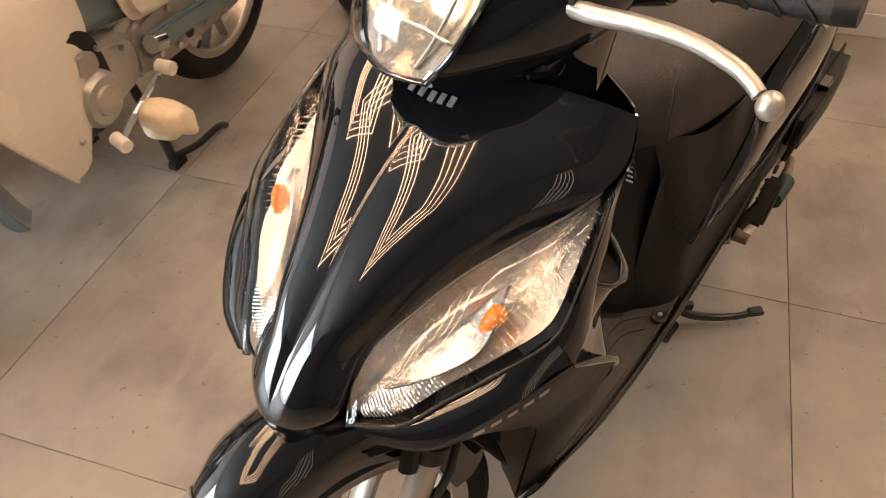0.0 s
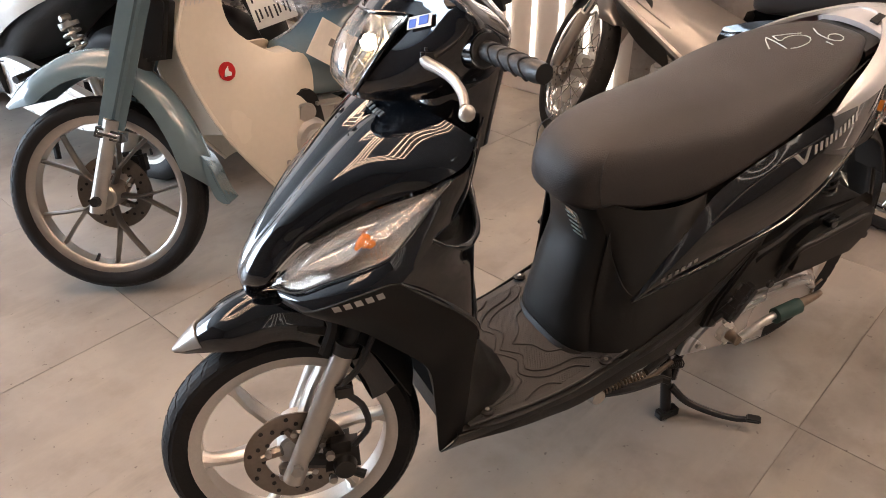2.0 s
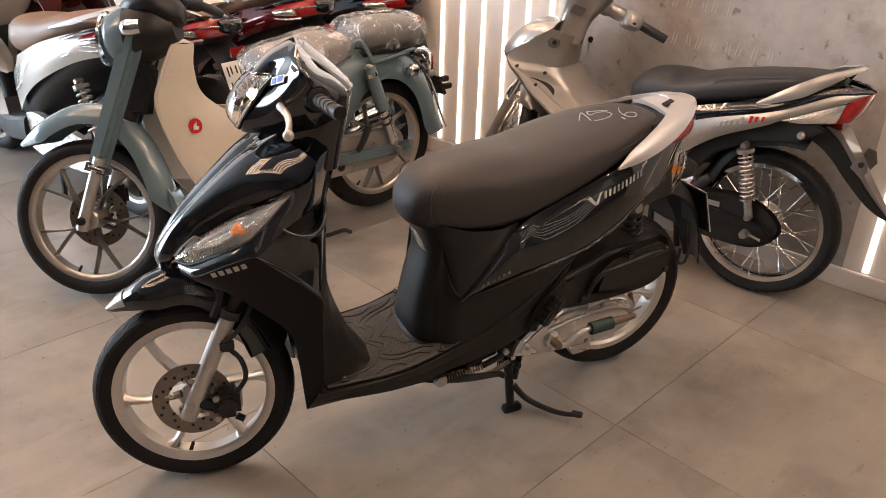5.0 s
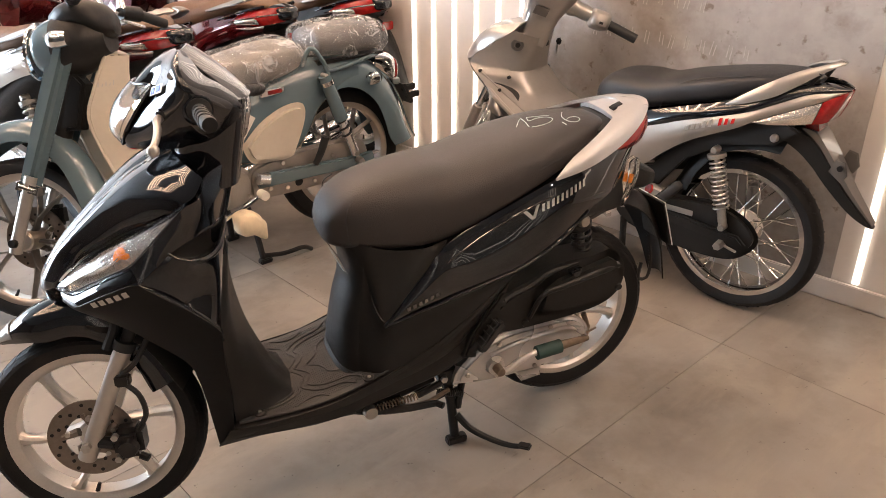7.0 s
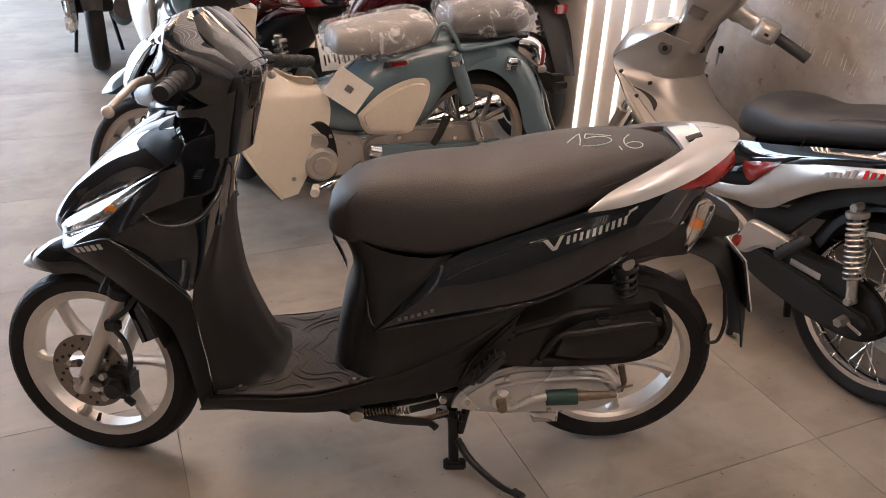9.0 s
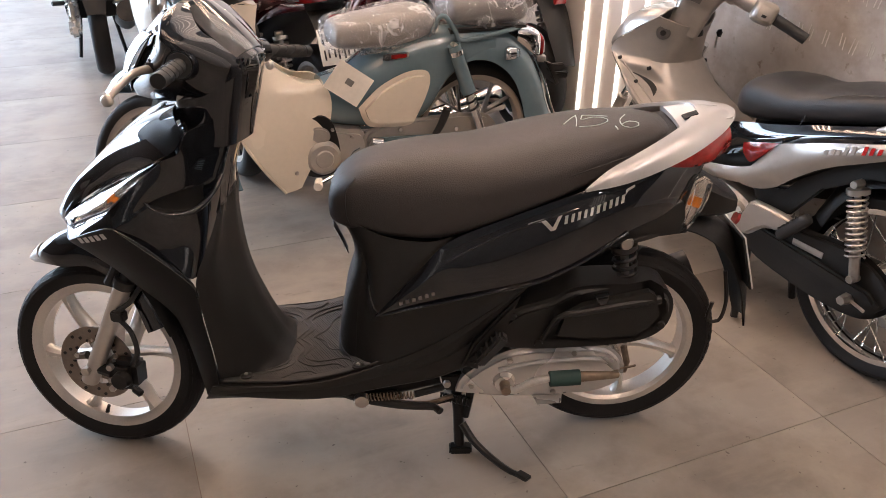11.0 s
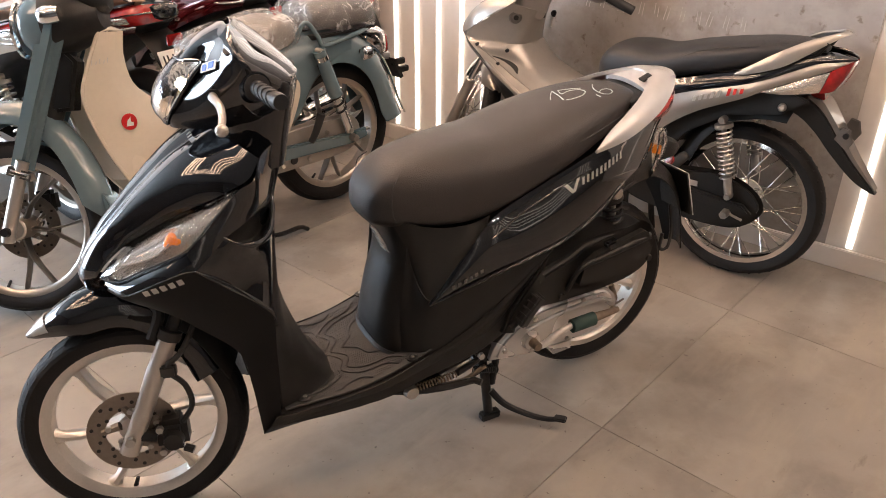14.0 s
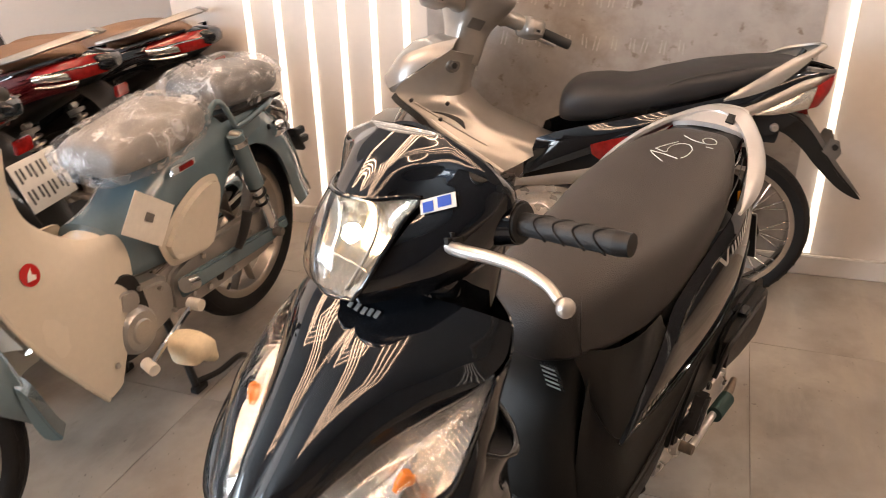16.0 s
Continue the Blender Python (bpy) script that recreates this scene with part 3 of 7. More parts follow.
def brake_disc(parent, x, y, z, r, mat=DISC, pre=Matrix()):
    bm = lathe([(r * 0.60, -0.002), (r, -0.002), (r, 0.002), (r * 0.60, 0.002)], sides=48, close=True)
    disc = part("brake_disc", bm, mat, parent, "drilled bronze-coloured brake disc", at=pre @ pose(x, y, z))
    for k in range(30):
        a = 2 * math.pi * k / 30
        rr = r * (0.76 + 0.13 * (k % 3 - 1))
        part("drill_hole", lathe([(0.0, -0.0035), (0.0042, -0.0035), (0.0042, -0.0005), (0.0, -0.0005)], (rr * math.cos(a), 0, rr * math.sin(a)), sides=8), DARK, disc, smooth=False)
    for k in range(5):
        a = 2 * math.pi * k / 5
        part("carrier_arm", tube([(0.03 * math.cos(a), -0.001, 0.03 * math.sin(a)), (r * 0.66 * math.cos(a + 0.5), 0, r * 0.66 * math.sin(a + 0.5))], [0.011, 0.008], 6, n=4), mat, disc)
        part("disc_bolt", lathe([(0.0, -0.010), (0.006, -0.010), (0.007, -0.002), (0, -0.002)], (0.05 * math.cos(a + 0.3), 0, 0.05 * math.sin(a + 0.3)), sides=8), STEEL, disc)
    return disc


def shock(parent, top, low, r, turns, spring_mat, body_mat, wire=0.004, shroud=None):
    top, low = Vector(top), Vector(low)
    d = top - low
    sh = part("shock_absorber", tube([low - d * 0.02, low + d * (0.52 if shroud else 0.30)], (0.85 if shroud else 0.6) * r, 14), body_mat, parent)
    part("damper_rod", tube([low + d * 0.2, top], 0.38 * r, 10), STEEL, sh)
    part("spring", spring(low + d * 0.22, top - d * 0.08, r, wire, turns), spring_mat, sh)
    part("collar", tube([top - d * 0.10, top - d * 0.05], 1.25 * r, 14), body_mat, sh)
    for p in (top, low):
        part("bolt", lathe([(0.0, -0.02), (0.010, -0.02), (0.012, -0.012), (0.012, 0.012), (0, 0.012)], p, sides=10), STEEL, sh)
    if shroud:
        part("shroud", tube([top + d * 0.01, low + d * 0.46], [r * 1.12, r * 1.28, r * 1.24], 20), shroud, sh)
    return sh


# ---------------------------------------------------------------- the black scooter


def steer(pivot, rake, angle):
    """A turn about a raked steering axis through pivot (x, z); a positive angle turns right."""
    p = Vector((pivot[0], 0, pivot[1]))
    ax = Vector((math.sin(radians(rake)), 0, math.cos(radians(rake))))
    return Matrix.Translation(p) @ Matrix.Rotation(radians(-angle), 4, ax) @ Matrix.Translation(-p)




def shouldered(a, b, out, nu=48, nv=20):
    """A flank panel: a rounded shoulder along its top that runs smoothly into a nearly upright side."""
    a, b = curve(a, nu), curve(b, nu)
    rings = []
    for j in range(nv + 1):
        v = j / nv
        k = 1 - (1 - v / 0.36) ** 2 if v < 0.36 else 1 - ((v - 0.36) / 0.64) ** 2
        rings.append([a[i].lerp(b[i], v) + Vector((0, out * k * math.sin(math.pi * (0.12 + 0.76 * i / (nu - 1))) ** 0.6, 0)) for i in range(nu)])
    bm = skin(rings, closed=False)
    bmesh.ops.remove_doubles(bm, verts=bm.verts, dist=0.0004)
    return thicken(bm, 0.003)


def black_scooter(m):
    top = thing("scooter", m, "glossy black scooter with silver wheels, chalk-marked seat, on its centre stand", "scooter")

    # front wheel, fork and brake, turned a little to the right
    F = Matrix.Translation((0.022, -0.020, 0)) @ steer((0.0, 0.236), 27, 16)
    H = Matrix.Translation((0.020, -0.010, -0.004)) @ steer((0.33, 0.95), 26, 12)
    G = Matrix.Translation((0.0, -0.017, 0)) @ steer((0.35, 0.95), 26, 18)
    HI = G.inverted()
    cast_wheel(top, 0.0, 0.236, 0.236, 0.078, 0.190, 6, False, CAST, "front_wheel", turn=17.2, spoke_w=0.0125, pre=F)
    brake_disc(top, 0.0, -0.060, 0.236, 0.093, pre=F)
    for s in (-1, 1):
        leg = part("fork_leg", tube([(-0.012, s * 0.083, 0.198), (-0.004, s * 0.083, 0.214), (0.100, s * 0.083, 0.440), (0.107, s * 0.083, 0.454)], [0.0195, 0.019], 18), FORK, top, at=F)
        part("fork_tube", tube([(0.100, s * 0.083, 0.440), (0.180, s * 0.083, 0.60)], 0.0135, 14), DARK, leg)
        part("dust_seal", tube([(0.104, s * 0.083, 0.449), (0.113, s * 0.083, 0.468)], 0.0235, 16), GRIP, leg)
        part("axle_nut", lathe([(0.0, -0.012), (0.011, -0.012), (0.011, 0.0), (0.0, 0.0)], (0.0, s * 0.083 + (-0.020 if s < 0 else 0.032), 0.236), sides=6), STEEL, leg)
    cal = part("brake_caliper", block(0.048, 0.112, -0.100, -0.032, 0.188, 0.262, 0.014), DARK, top, "black brake caliper", at=F)
    part("caliper_piston", lathe([(0.0, -0.018), (0.019, -0.018), (0.022, 0.0), (0.0, 0.0)], (0.084, -0.100, 0.222), sides=16), DARK, cal)
    part("caliper_bracket", tube([(0.02, -0.085, 0.236), (0.05, -0.085, 0.228)], 0.014, 8), DARK, cal)
    part("caliper_bolt", lathe([(0.0, -0.012), (0.008, -0.012), (0.008, 0.0), (0.0, 0.0)], (0.06, -0.100, 0.252), sides=6), STEEL, cal)
    part("caliper_bolt", lathe([(0.0, -0.012), (0.008, -0.012), (0.008, 0.0), (0.0, 0.0)], (0.06, -0.100, 0.198), sides=6), STEEL, cal)
    part("banjo_bolt", tube([(0.10, -0.085, 0.190), (0.118, -0.090, 0.182)], 0.009, 8), DARK, cal)
    part("brake_hose", tube([(0.105, -0.09, 0.255), (0.132, -0.105, 0.30), (0.125, -0.108, 0.35), (0.095, -0.106, 0.392), (0.13, -0.095, 0.425), (0.19, -0.065, 0.53)], 0.006, 8, n=26), GRIP, top, at=F)
    part("hose_clamp", block(0.082, 0.113, -0.115, -0.090, 0.372, 0.398, 0.004), DARK, top, at=F)

    # front mudguard: a pointed hood over the tyre that runs back under the nose
    rows = []
    spine = curve([(-0.155, 0, 0.462), (-0.122, 0, 0.496), (-0.06, 0, 0.540), (0.02, 0, 0.562), (0.10, 0, 0.545), (0.19, 0, 0.475), (0.245, 0, 0.37)], 26)
    for i, p in enumerate(spine):
        f = i / 25
        half = 0.008 + 0.060 * min(1, f / 0.22) ** 0.8
        drop = 0.003 + 0.058 * min(1, f / 0.30) ** 0.8
        tz = Vector((p.x - 0.01, 0, p.z - 0.25)).normalized()
        rows.append([p + Vector((0, half * math.sin(t), 0)) - tz * drop * (1 - math.cos(t * 0.9)) * 1.15 for t in (math.pi * 0.62 * (k / 10 - 0.5) * 2 for k in range(11))])
    fender = part("front_mudguard", thicken(skin(rows, closed=False), 0.003), GLOSS, top, at=Matrix.Translation((0, -0.010, 0)) @ steer((0.12, 0.53), 27, 19))
    part("mudguard_tip", thicken(skin([[p + Vector((-0.002, 0, 0.003)) for p in r] for r in rows[:4]], closed=False), 0.0025), SILVER, fender, "grey tip of the mudguard")
    part("mudguard_brace", tube([(0.10, -0.082, 0.45), (0.12, -0.07, 0.50), (0.10, -0.05, 0.53)], 0.012, 8, n=8), PLASTIC, fender)
    part("inner_guard", ruled([(0.06, -0.075, 0.50), (0.17, -0.08, 0.45), (0.24, -0.085, 0.34)], [(0.06, 0.075, 0.50), (0.17, 0.08, 0.45), (0.24, 0.085, 0.34)], (0.03, 0, 0.05)), PLASTIC, fender)

    # nose cover: a hood with a channel between two creases, and a side strip over each signal lens
    def W(pts, s=-1):
        q = [Vector((p[0], (p[1] + 0.025) / 0.89, p[2])) for p in pts]
        return flip(q) if s > 0 else q
    centre = [(-0.020, 0.566), (-0.026, 0.604), (0.004, 0.652), (0.050, 0.700), (0.110, 0.757), (0.172, 0.807), (0.230, 0.838), (0.268, 0.852)]
    edge = W([(-0.004, -0.058, 0.590), (0.008, -0.080, 0.616), (0.030, -0.082, 0.640), (0.065, -0.082, 0.665), (0.105, -0.099, 0.692), (0.150, -0.123, 0.722), (0.195, -0.155, 0.750), (0.232, -0.183, 0.774), (0.262, -0.199, 0.793), (0.288, -0.201, 0.808), (0.307, -0.193, 0.838)])
    c3 = curve([(a, 0, b) for a, b in centre], 40)
    e3 = curve(edge, 40)
    hood = []
    for i, (c, e) in enumerate(zip(c3, e3)):
        f = i / 39
        e = Vector((e.x, abs(e.y), e.z))
        out = Vector((-0.62, 0, 0.78))
        crease = 0.90 - 0.20 * min(1, f / 0.8)
        grow = min(1, f * 3)

        def smooth(u):
            g = u ** 1.75
            q = Vector((c.x + (e.x - c.x) * g, e.y * u, c.z + (e.z - c.z) * g))
            return q + (out * 0.012 + Vector((0, 0.008, 0))) * math.sin(math.pi * u) * grow
        fold = smooth(crease) + out * 0.004 * grow
        side = [smooth(crease * k / 20) + out * 0.004 * grow * (k / 20) ** 3 for k in range(21)]
        side += [fold.lerp(e, k / 8) + (out * 0.003 + Vector((0, 0.003, 0))) * math.sin(math.pi * k / 8) * grow for k in range(1, 9)]
        hood.append([Vector((q.x, -q.y, q.z)) for q in side[:0:-1]] + side)
    chin = [[q + Vector((dx, 0, dz)) for q in hood[0]] for dx, dz in ((0.075, -0.020), (0.045, -0.022), (0.020, -0.018), (0.006, -0.009))]
    nose = part("nose_cover", thicken(skin(chin + hood, closed=False), 0.003), GLOSS, top)
    for k in range(5):   # nose badge as plain bars
        y = 0.024 - 0.0128 * k
        part("badge_bar", block(-0.0052, 0.0052, -0.0034, 0.0034, 0, 0.0015, 0), LETTER, nose, smooth=False,
             at=pose(0.222, y, top_z(nose, 0.222, y) + 0.0005, 0, -32, 0))

    for s in (-1, 1):
        # turn signal: reflector bowl with flutes, inner almond, bulb and clear lens
        up = W([(0.010, -0.090, 0.612), (0.030, -0.081, 0.634), (0.065, -0.081, 0.660), (0.105, -0.098, 0.687), (0.150, -0.122, 0.717), (0.195, -0.154, 0.745), (0.232, -0.183, 0.769), (0.262, -0.200, 0.788)], s)
        lo = W([(0.011, -0.092, 0.611), (0.034, -0.135, 0.620), (0.070, -0.162, 0.643), (0.110, -0.193, 0.669), (0.152, -0.219, 0.695), (0.187, -0.218, 0.724), (0.225, -0.212, 0.757), (0.263, -0.203, 0.786)], s)
        back = Vector((0.020, -s * 0.018, -0.012))
        bowl = part("turn_signal", ruled([p + back * 0.8 for p in up], [p + back for p in lo], (0.014, -s * 0.012, -0.006), nu=30), REFLECTOR, top, "clear turn signal with an amber bulb inside")
        lens = part("signal_lens", ruled(up, lo, (-0.012, s * 0.012, 0.008), nu=30, nv=8, thick=0.0018), CLEAR, bowl)
        lens.visible_shadow = False
        part("lens_rim", tube(lo, 0.0018, 6, n=30), PLASTIC, bowl)
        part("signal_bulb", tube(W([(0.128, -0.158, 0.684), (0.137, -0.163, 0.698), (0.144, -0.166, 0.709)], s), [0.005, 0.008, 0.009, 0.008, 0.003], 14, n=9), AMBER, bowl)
        for q in ((0.146, -0.166, 0.692),):   # amber solid modelled in place of the bulb's reflection in the bowl
            part("amber_glint_solid", hull([(-0.008, 0.004, -0.004, 0.003), (0.0, 0.007, -0.007, 0.006), (0.008, 0.004, -0.004, 0.003)], 10, 2), AMBER, bowl, at=Matrix.Translation(W([q], s)[0]))
        part("signal_inner", ruled(W([(0.048, -0.108, 0.640), (0.084, -0.112, 0.672), (0.125, -0.132, 0.700), (0.162, -0.160, 0.722)], s), W([(0.048, -0.110, 0.638), (0.080, -0.142, 0.652), (0.118, -0.168, 0.676), (0.162, -0.164, 0.720)], s), (0.012, -s * 0.012, -0.006), nu=20), REFLECTOR_BRIGHT, bowl)
        ca, cb = curve([p + back * 0.6 for p in up], 40), curve([p + back * 0.55 for p in lo], 40)
        fa, fb = curve([p + back * 0.5 for p in up], 90), curve([p + back * 0.5 for p in lo], 90)
        for k in range(5, 28):       # fine flutes near the front tip
            part("lens_flute", tube([fa[k + 3].lerp(fb[k], 0.50), fa[k].lerp(fb[k], 0.72), fa[k].lerp(fb[k], 0.92)], 0.0008, 4, n=5), REFLECTOR_BRIGHT, bowl)
        for k in range(32, 84, 2):   # upright facets behind the rest of the lens
            part("lens_facet", tube([fa[k].lerp(fb[k], 0.10), fa[k].lerp(fb[k], 0.5) + back * 0.25, fa[k].lerp(fb[k], 0.90)], 0.0007, 4, n=5), REFLECTOR, bowl, smooth=False)
        for q in (0.30, 0.42):
            part("lens_line", tube([ca[k].lerp(cb[k], q) for k in range(10, 36)], 0.0009, 5), REFLECTOR, bowl)
        # gloss strip under the lens
        mid = [(0.018, -0.116, 0.600), (0.040, -0.162, 0.603), (0.072, -0.192, 0.624), (0.112, -0.217, 0.647), (0.163, -0.238, 0.662)]
        cover = part("side_cover", ruled([p + Vector((0.004, -s * 0.004, -0.003)) for p in lo[:5]], W(mid, s), (-0.003, s * 0.003, 0.002)), GLOSS, top)
        # panel behind the lens, above the glove pocket
        part("cover_wing", ruled(W([(0.153, -0.221, 0.693), (0.188, -0.221, 0.723), (0.226, -0.214, 0.757), (0.263, -0.206, 0.788), (0.295, -0.203, 0.802), (0.312, -0.190, 0.839), (0.350, -0.140, 0.842)], s),
                                 W([(0.163, -0.238, 0.661), (0.190, -0.234, 0.682), (0.228, -0.219, 0.707), (0.270, -0.200, 0.720), (0.315, -0.150, 0.718), (0.350, -0.095, 0.722)], s), (0, s * 0.004, 0), nu=24), GLOSS, cover)
        # glove pocket: dark bowl and rounded lip
        lip = W([(0.222, -0.220, 0.708), (0.245, -0.229, 0.694), (0.280, -0.222, 0.683), (0.314, -0.186, 0.683), (0.338, -0.130, 0.700), (0.352, -0.090, 0.730)], s)
        part("pocket_lip", tube(lip, [0.003, 0.006, 0.007, 0.006, 0.004], 10, n=24), GLOSS, cover)
        part("glove_pocket", ruled(lip, W([(0.225, -0.212, 0.712), (0.250, -0.200, 0.716), (0.280, -0.180, 0.718), (0.310, -0.140, 0.716), (0.335, -0.100, 0.722), (0.350, -0.080, 0.735)], s), (0, -s * 0.03, -0.03)), PLASTIC, cover)
        # gloss panel between pocket and blade
        part("lower_panel", ruled(lip, W([(0.163, -0.237, 0.660), (0.200, -0.229, 0.622), (0.250, -0.224, 0.582), (0.292, -0.222, 0.540), (0.314, -0.165, 0.560), (0.336, -0.090, 0.590)], s), (0.004, -s * 0.012, 0), nu=24), GLOSS, cover)
        # front leg shield down to the point under the footboard
        shield = part("leg_shield", ruled(W(mid + [(0.211, -0.232, 0.612), (0.258, -0.232, 0.574), (0.294, -0.230, 0.531), (0.298, -0.211, 0.430), (0.302, -0.191, 0.330), (0.300, -0.176, 0.240)], s),
                             W([(0.028, -0.112, 0.588), (0.055, -0.146, 0.578), (0.090, -0.166, 0.564), (0.130, -0.174, 0.536), (0.165, -0.178, 0.502), (0.205, -0.181, 0.465), (0.233, -0.179, 0.425), (0.243, -0.174, 0.385), (0.251, -0.167, 0.335), (0.260, -0.157, 0.250), (0.267, -0.150, 0.178)], s), (-0.004, s * 0.005, 0), nu=40), SATIN, top)
        part("shield_inner_edge", ruled(W([(0.165, -0.178, 0.502), (0.233, -0.179, 0.425), (0.251, -0.167, 0.335), (0.260, -0.157, 0.250), (0.267, -0.150, 0.178)], s),
                                        W([(0.190, -0.110, 0.520), (0.245, -0.110, 0.42), (0.270, -0.11, 0.33), (0.280, -0.11, 0.25), (0.290, -0.11, 0.19)], s), (0.004, 0, 0)), PLASTIC, top)
        if s < 0:
            for k in range(5):
                part("badge_bar", stuck(shield, [(0, 0), (0.0100, 0), (0.0100, 0.013), (0, 0.013)], 0.074 + 0.0145 * k, 0.607 + 0.0062 * k, 22, 0.0016), LETTER, shield, smooth=False)
        # bright trim blade between panel and shield
        part("trim_blade", ruled(W([(0.161, -0.239, 0.664), (0.205, -0.240, 0.632), (0.255, -0.241, 0.588), (0.296, -0.236, 0.538), (0.299, -0.228, 0.500)], s),
                                 W([(0.161, -0.239, 0.660), (0.208, -0.236, 0.614), (0.256, -0.237, 0.572), (0.293, -0.233, 0.526), (0.298, -0.227, 0.498)], s), (0.0, s * 0.006, 0.0), nv=5), GLOSS, top)
    # inner leg shield: one matt shell from edge to edge, flaring into a foot on the mat
    rows = []
    for z, ex, ey, cx, cy, mx in (
            (0.655, 0.334, 0.118, 0.344, 0.085, 0.352), (0.600, 0.318, 0.158, 0.338, 0.100, 0.350), (0.528, 0.299, 0.222, 0.338, 0.108, 0.352), (0.430, 0.300, 0.207, 0.353, 0.110, 0.370),
            (0.340, 0.303, 0.190, 0.383, 0.112, 0.402), (0.285, 0.304, 0.181, 0.408, 0.112, 0.428), (0.262, 0.305, 0.177, 0.426, 0.112, 0.446), (0.252, 0.305, 0.175, 0.440, 0.116, 0.458)):
        half = W([(ex, -ey, z), ((ex + cx) / 2 + 0.006, -(ey + cy) / 2 - 0.008, z), (cx, -cy, z), (cx + (mx - cx) * 0.75, -cy * 0.5, z), (mx, -0.025, z)])
        rows.append(curve(half + flip(half[:-1])[::-1], 41))
    cols = [curve([r[i] for r in rows], 34) for i in range(41)]
    inner = part("inner_leg_shield", thicken(skin(cols, closed=False), 0.003), PLASTIC, top)
    part("shield_upper", ruled([(0.375, -0.085, 0.80), (0.345, -0.095, 0.70), (0.340, -0.112, 0.64)], [(0.375, 0.085, 0.80), (0.345, 0.095, 0.70), (0.340, 0.112, 0.64)], (0.012, 0, 0), nv=10), GLOSS, inner)
    part("neck_cover", layers([(0.60, 0.22, 0.322, 0.12), (0.70, 0.25, 0.350, 0.120), (0.76, 0.27, 0.370, 0.108), (0.79, 0.265, 0.378, 0.100)], 40, 3.0), GLOSS, top)
    part("cowl_rear", layers([(0.782, 0.270, 0.376, 0.092), (0.83, 0.262, 0.386, 0.100), (0.88, 0.255, 0.398, 0.108), (0.93, 0.25, 0.409, 0.114), (0.955, 0.26, 0.411, 0.112)], 40, 3.2), GLOSS, top, at=H)

    # handlebar cowl with headlamp and dials
    plan = [(0.872, [(0.165, 0), (0.172, 0.040), (0.192, 0.064), (0.255, 0.095), (0.335, 0.092), (0.390, 0.050), (0.400, 0)]),
            (0.900, [(0.152, 0), (0.160, 0.040), (0.180, 0.066), (0.248, 0.124), (0.315, 0.133), (0.385, 0.085), (0.408, 0)]),
            (0.945, [(0.166, 0), (0.176, 0.042), (0.206, 0.074), (0.262, 0.148), (0.320, 0.168), (0.392, 0.106), (0.415, 0)]),
            (0.985, [(0.190, 0), (0.201, 0.045), (0.238, 0.080), (0.280, 0.160), (0.322, 0.187), (0.365, 0.118), (0.386, 0)]),
            (1.010, [(0.212, 0), (0.222, 0.048), (0.257, 0.088), (0.288, 0.162), (0.312, 0.182), (0.338, 0.105), (0.354, 0)]),
            (1.034, [(0.240, 0), (0.248, 0.050), (0.269, 0.092), (0.288, 0.138), (0.304, 0.148), (0.318, 0.088), (0.330, 0)]),
            (1.054, [(0.280, 0), (0.283, 0.036), (0.289, 0.060), (0.295, 0.082), (0.298, 0.084), (0.301, 0.048), (0.304, 0)])]
    cols = [curve([(row[i][0], row[i][1], z) for z, row in plan], 60) for i in range(7)]
    rings = []
    for j in range(60):
        half = curve([Vector((c[j].x, -c[j].y, c[j].z)) for c in cols], 60)
        rings.append(half + flip(half[1:-1])[::-1])
    levels = ((0.880, 0.046), (0.905, 0.067), (0.940, 0.080), (0.970, 0.090), (0.994, 0.098))
    bm = skin(rings)

    def lamp_half(z):
        for (z0, w0), (z1, w1) in zip(levels, levels[1:]):
            if z0 <= z <= z1:
                return w0 + (w1 - w0) * (z - z0) / (z1 - z0)
        return -1
    gone = [q for q in bm.faces if q.calc_center_median().x < 0.285 and abs(q.calc_center_median().y) < lamp_half(q.calc_center_median().z)]
    bmesh.ops.delete(bm, geom=gone, context="FACES")
    cowl = part("handlebar_cowl", bm, GLOSS, top, at=H)
    def front(zz, y, grow=0.0):
        """The cowl's front surface at a height and a side offset."""
        j = min(range(59), key=lambda k: abs(rings[k][0].z - zz) if rings[k][0].z <= zz else 9)
        u = (zz - rings[j][0].z) / max(1e-6, rings[j + 1][0].z - rings[j][0].z)
        ring = [a.lerp(b, u) for a, b in zip(rings[j][:36], rings[j + 1][:36])]
        for a, b in zip(ring, ring[1:]):
            if -a.y <= abs(y) <= -b.y:
                v = (abs(y) + a.y) / max(1e-6, a.y - b.y)
                return (a.x + (b.x - a.x) * v - grow, y, zz)
        return (ring[-1].x - grow, y, zz)
    def on_front(z, y):
        p = Vector(front(z, y))
        u, v = (Vector(front(z, y - 0.006)) - p).normalized(), (Vector(front(z + 0.006, y)) - p).normalized()
        n = u.cross(v).normalized()
        return Matrix.Translation(p) @ Matrix((u, n.cross(u), n)).transposed().to_4x4()
    lamp_rows = [curve([front(zz, hw * k, 0.003) for k in (-1, -0.75, -0.5, -0.25, 0, 0.25, 0.5, 0.75, 1)], 17) for zz, hw in levels]
    cols = [curve([r[i] for r in lamp_rows], 15) for i in range(17)]
    def deep(i, j):
        return 0.055 * (1 - ((i - 8) / 8.0) ** 2) * math.sin(math.pi * j / 14) ** 0.8
    bowl = part("headlamp", thicken(skin([[p + Vector((deep(i, j), 0, 0)) for j, p in enumerate(c)] for i, c in enumerate(cols)], closed=False), 0.001), LAMP_BOWL, cowl, "lit headlamp with a clear lens")
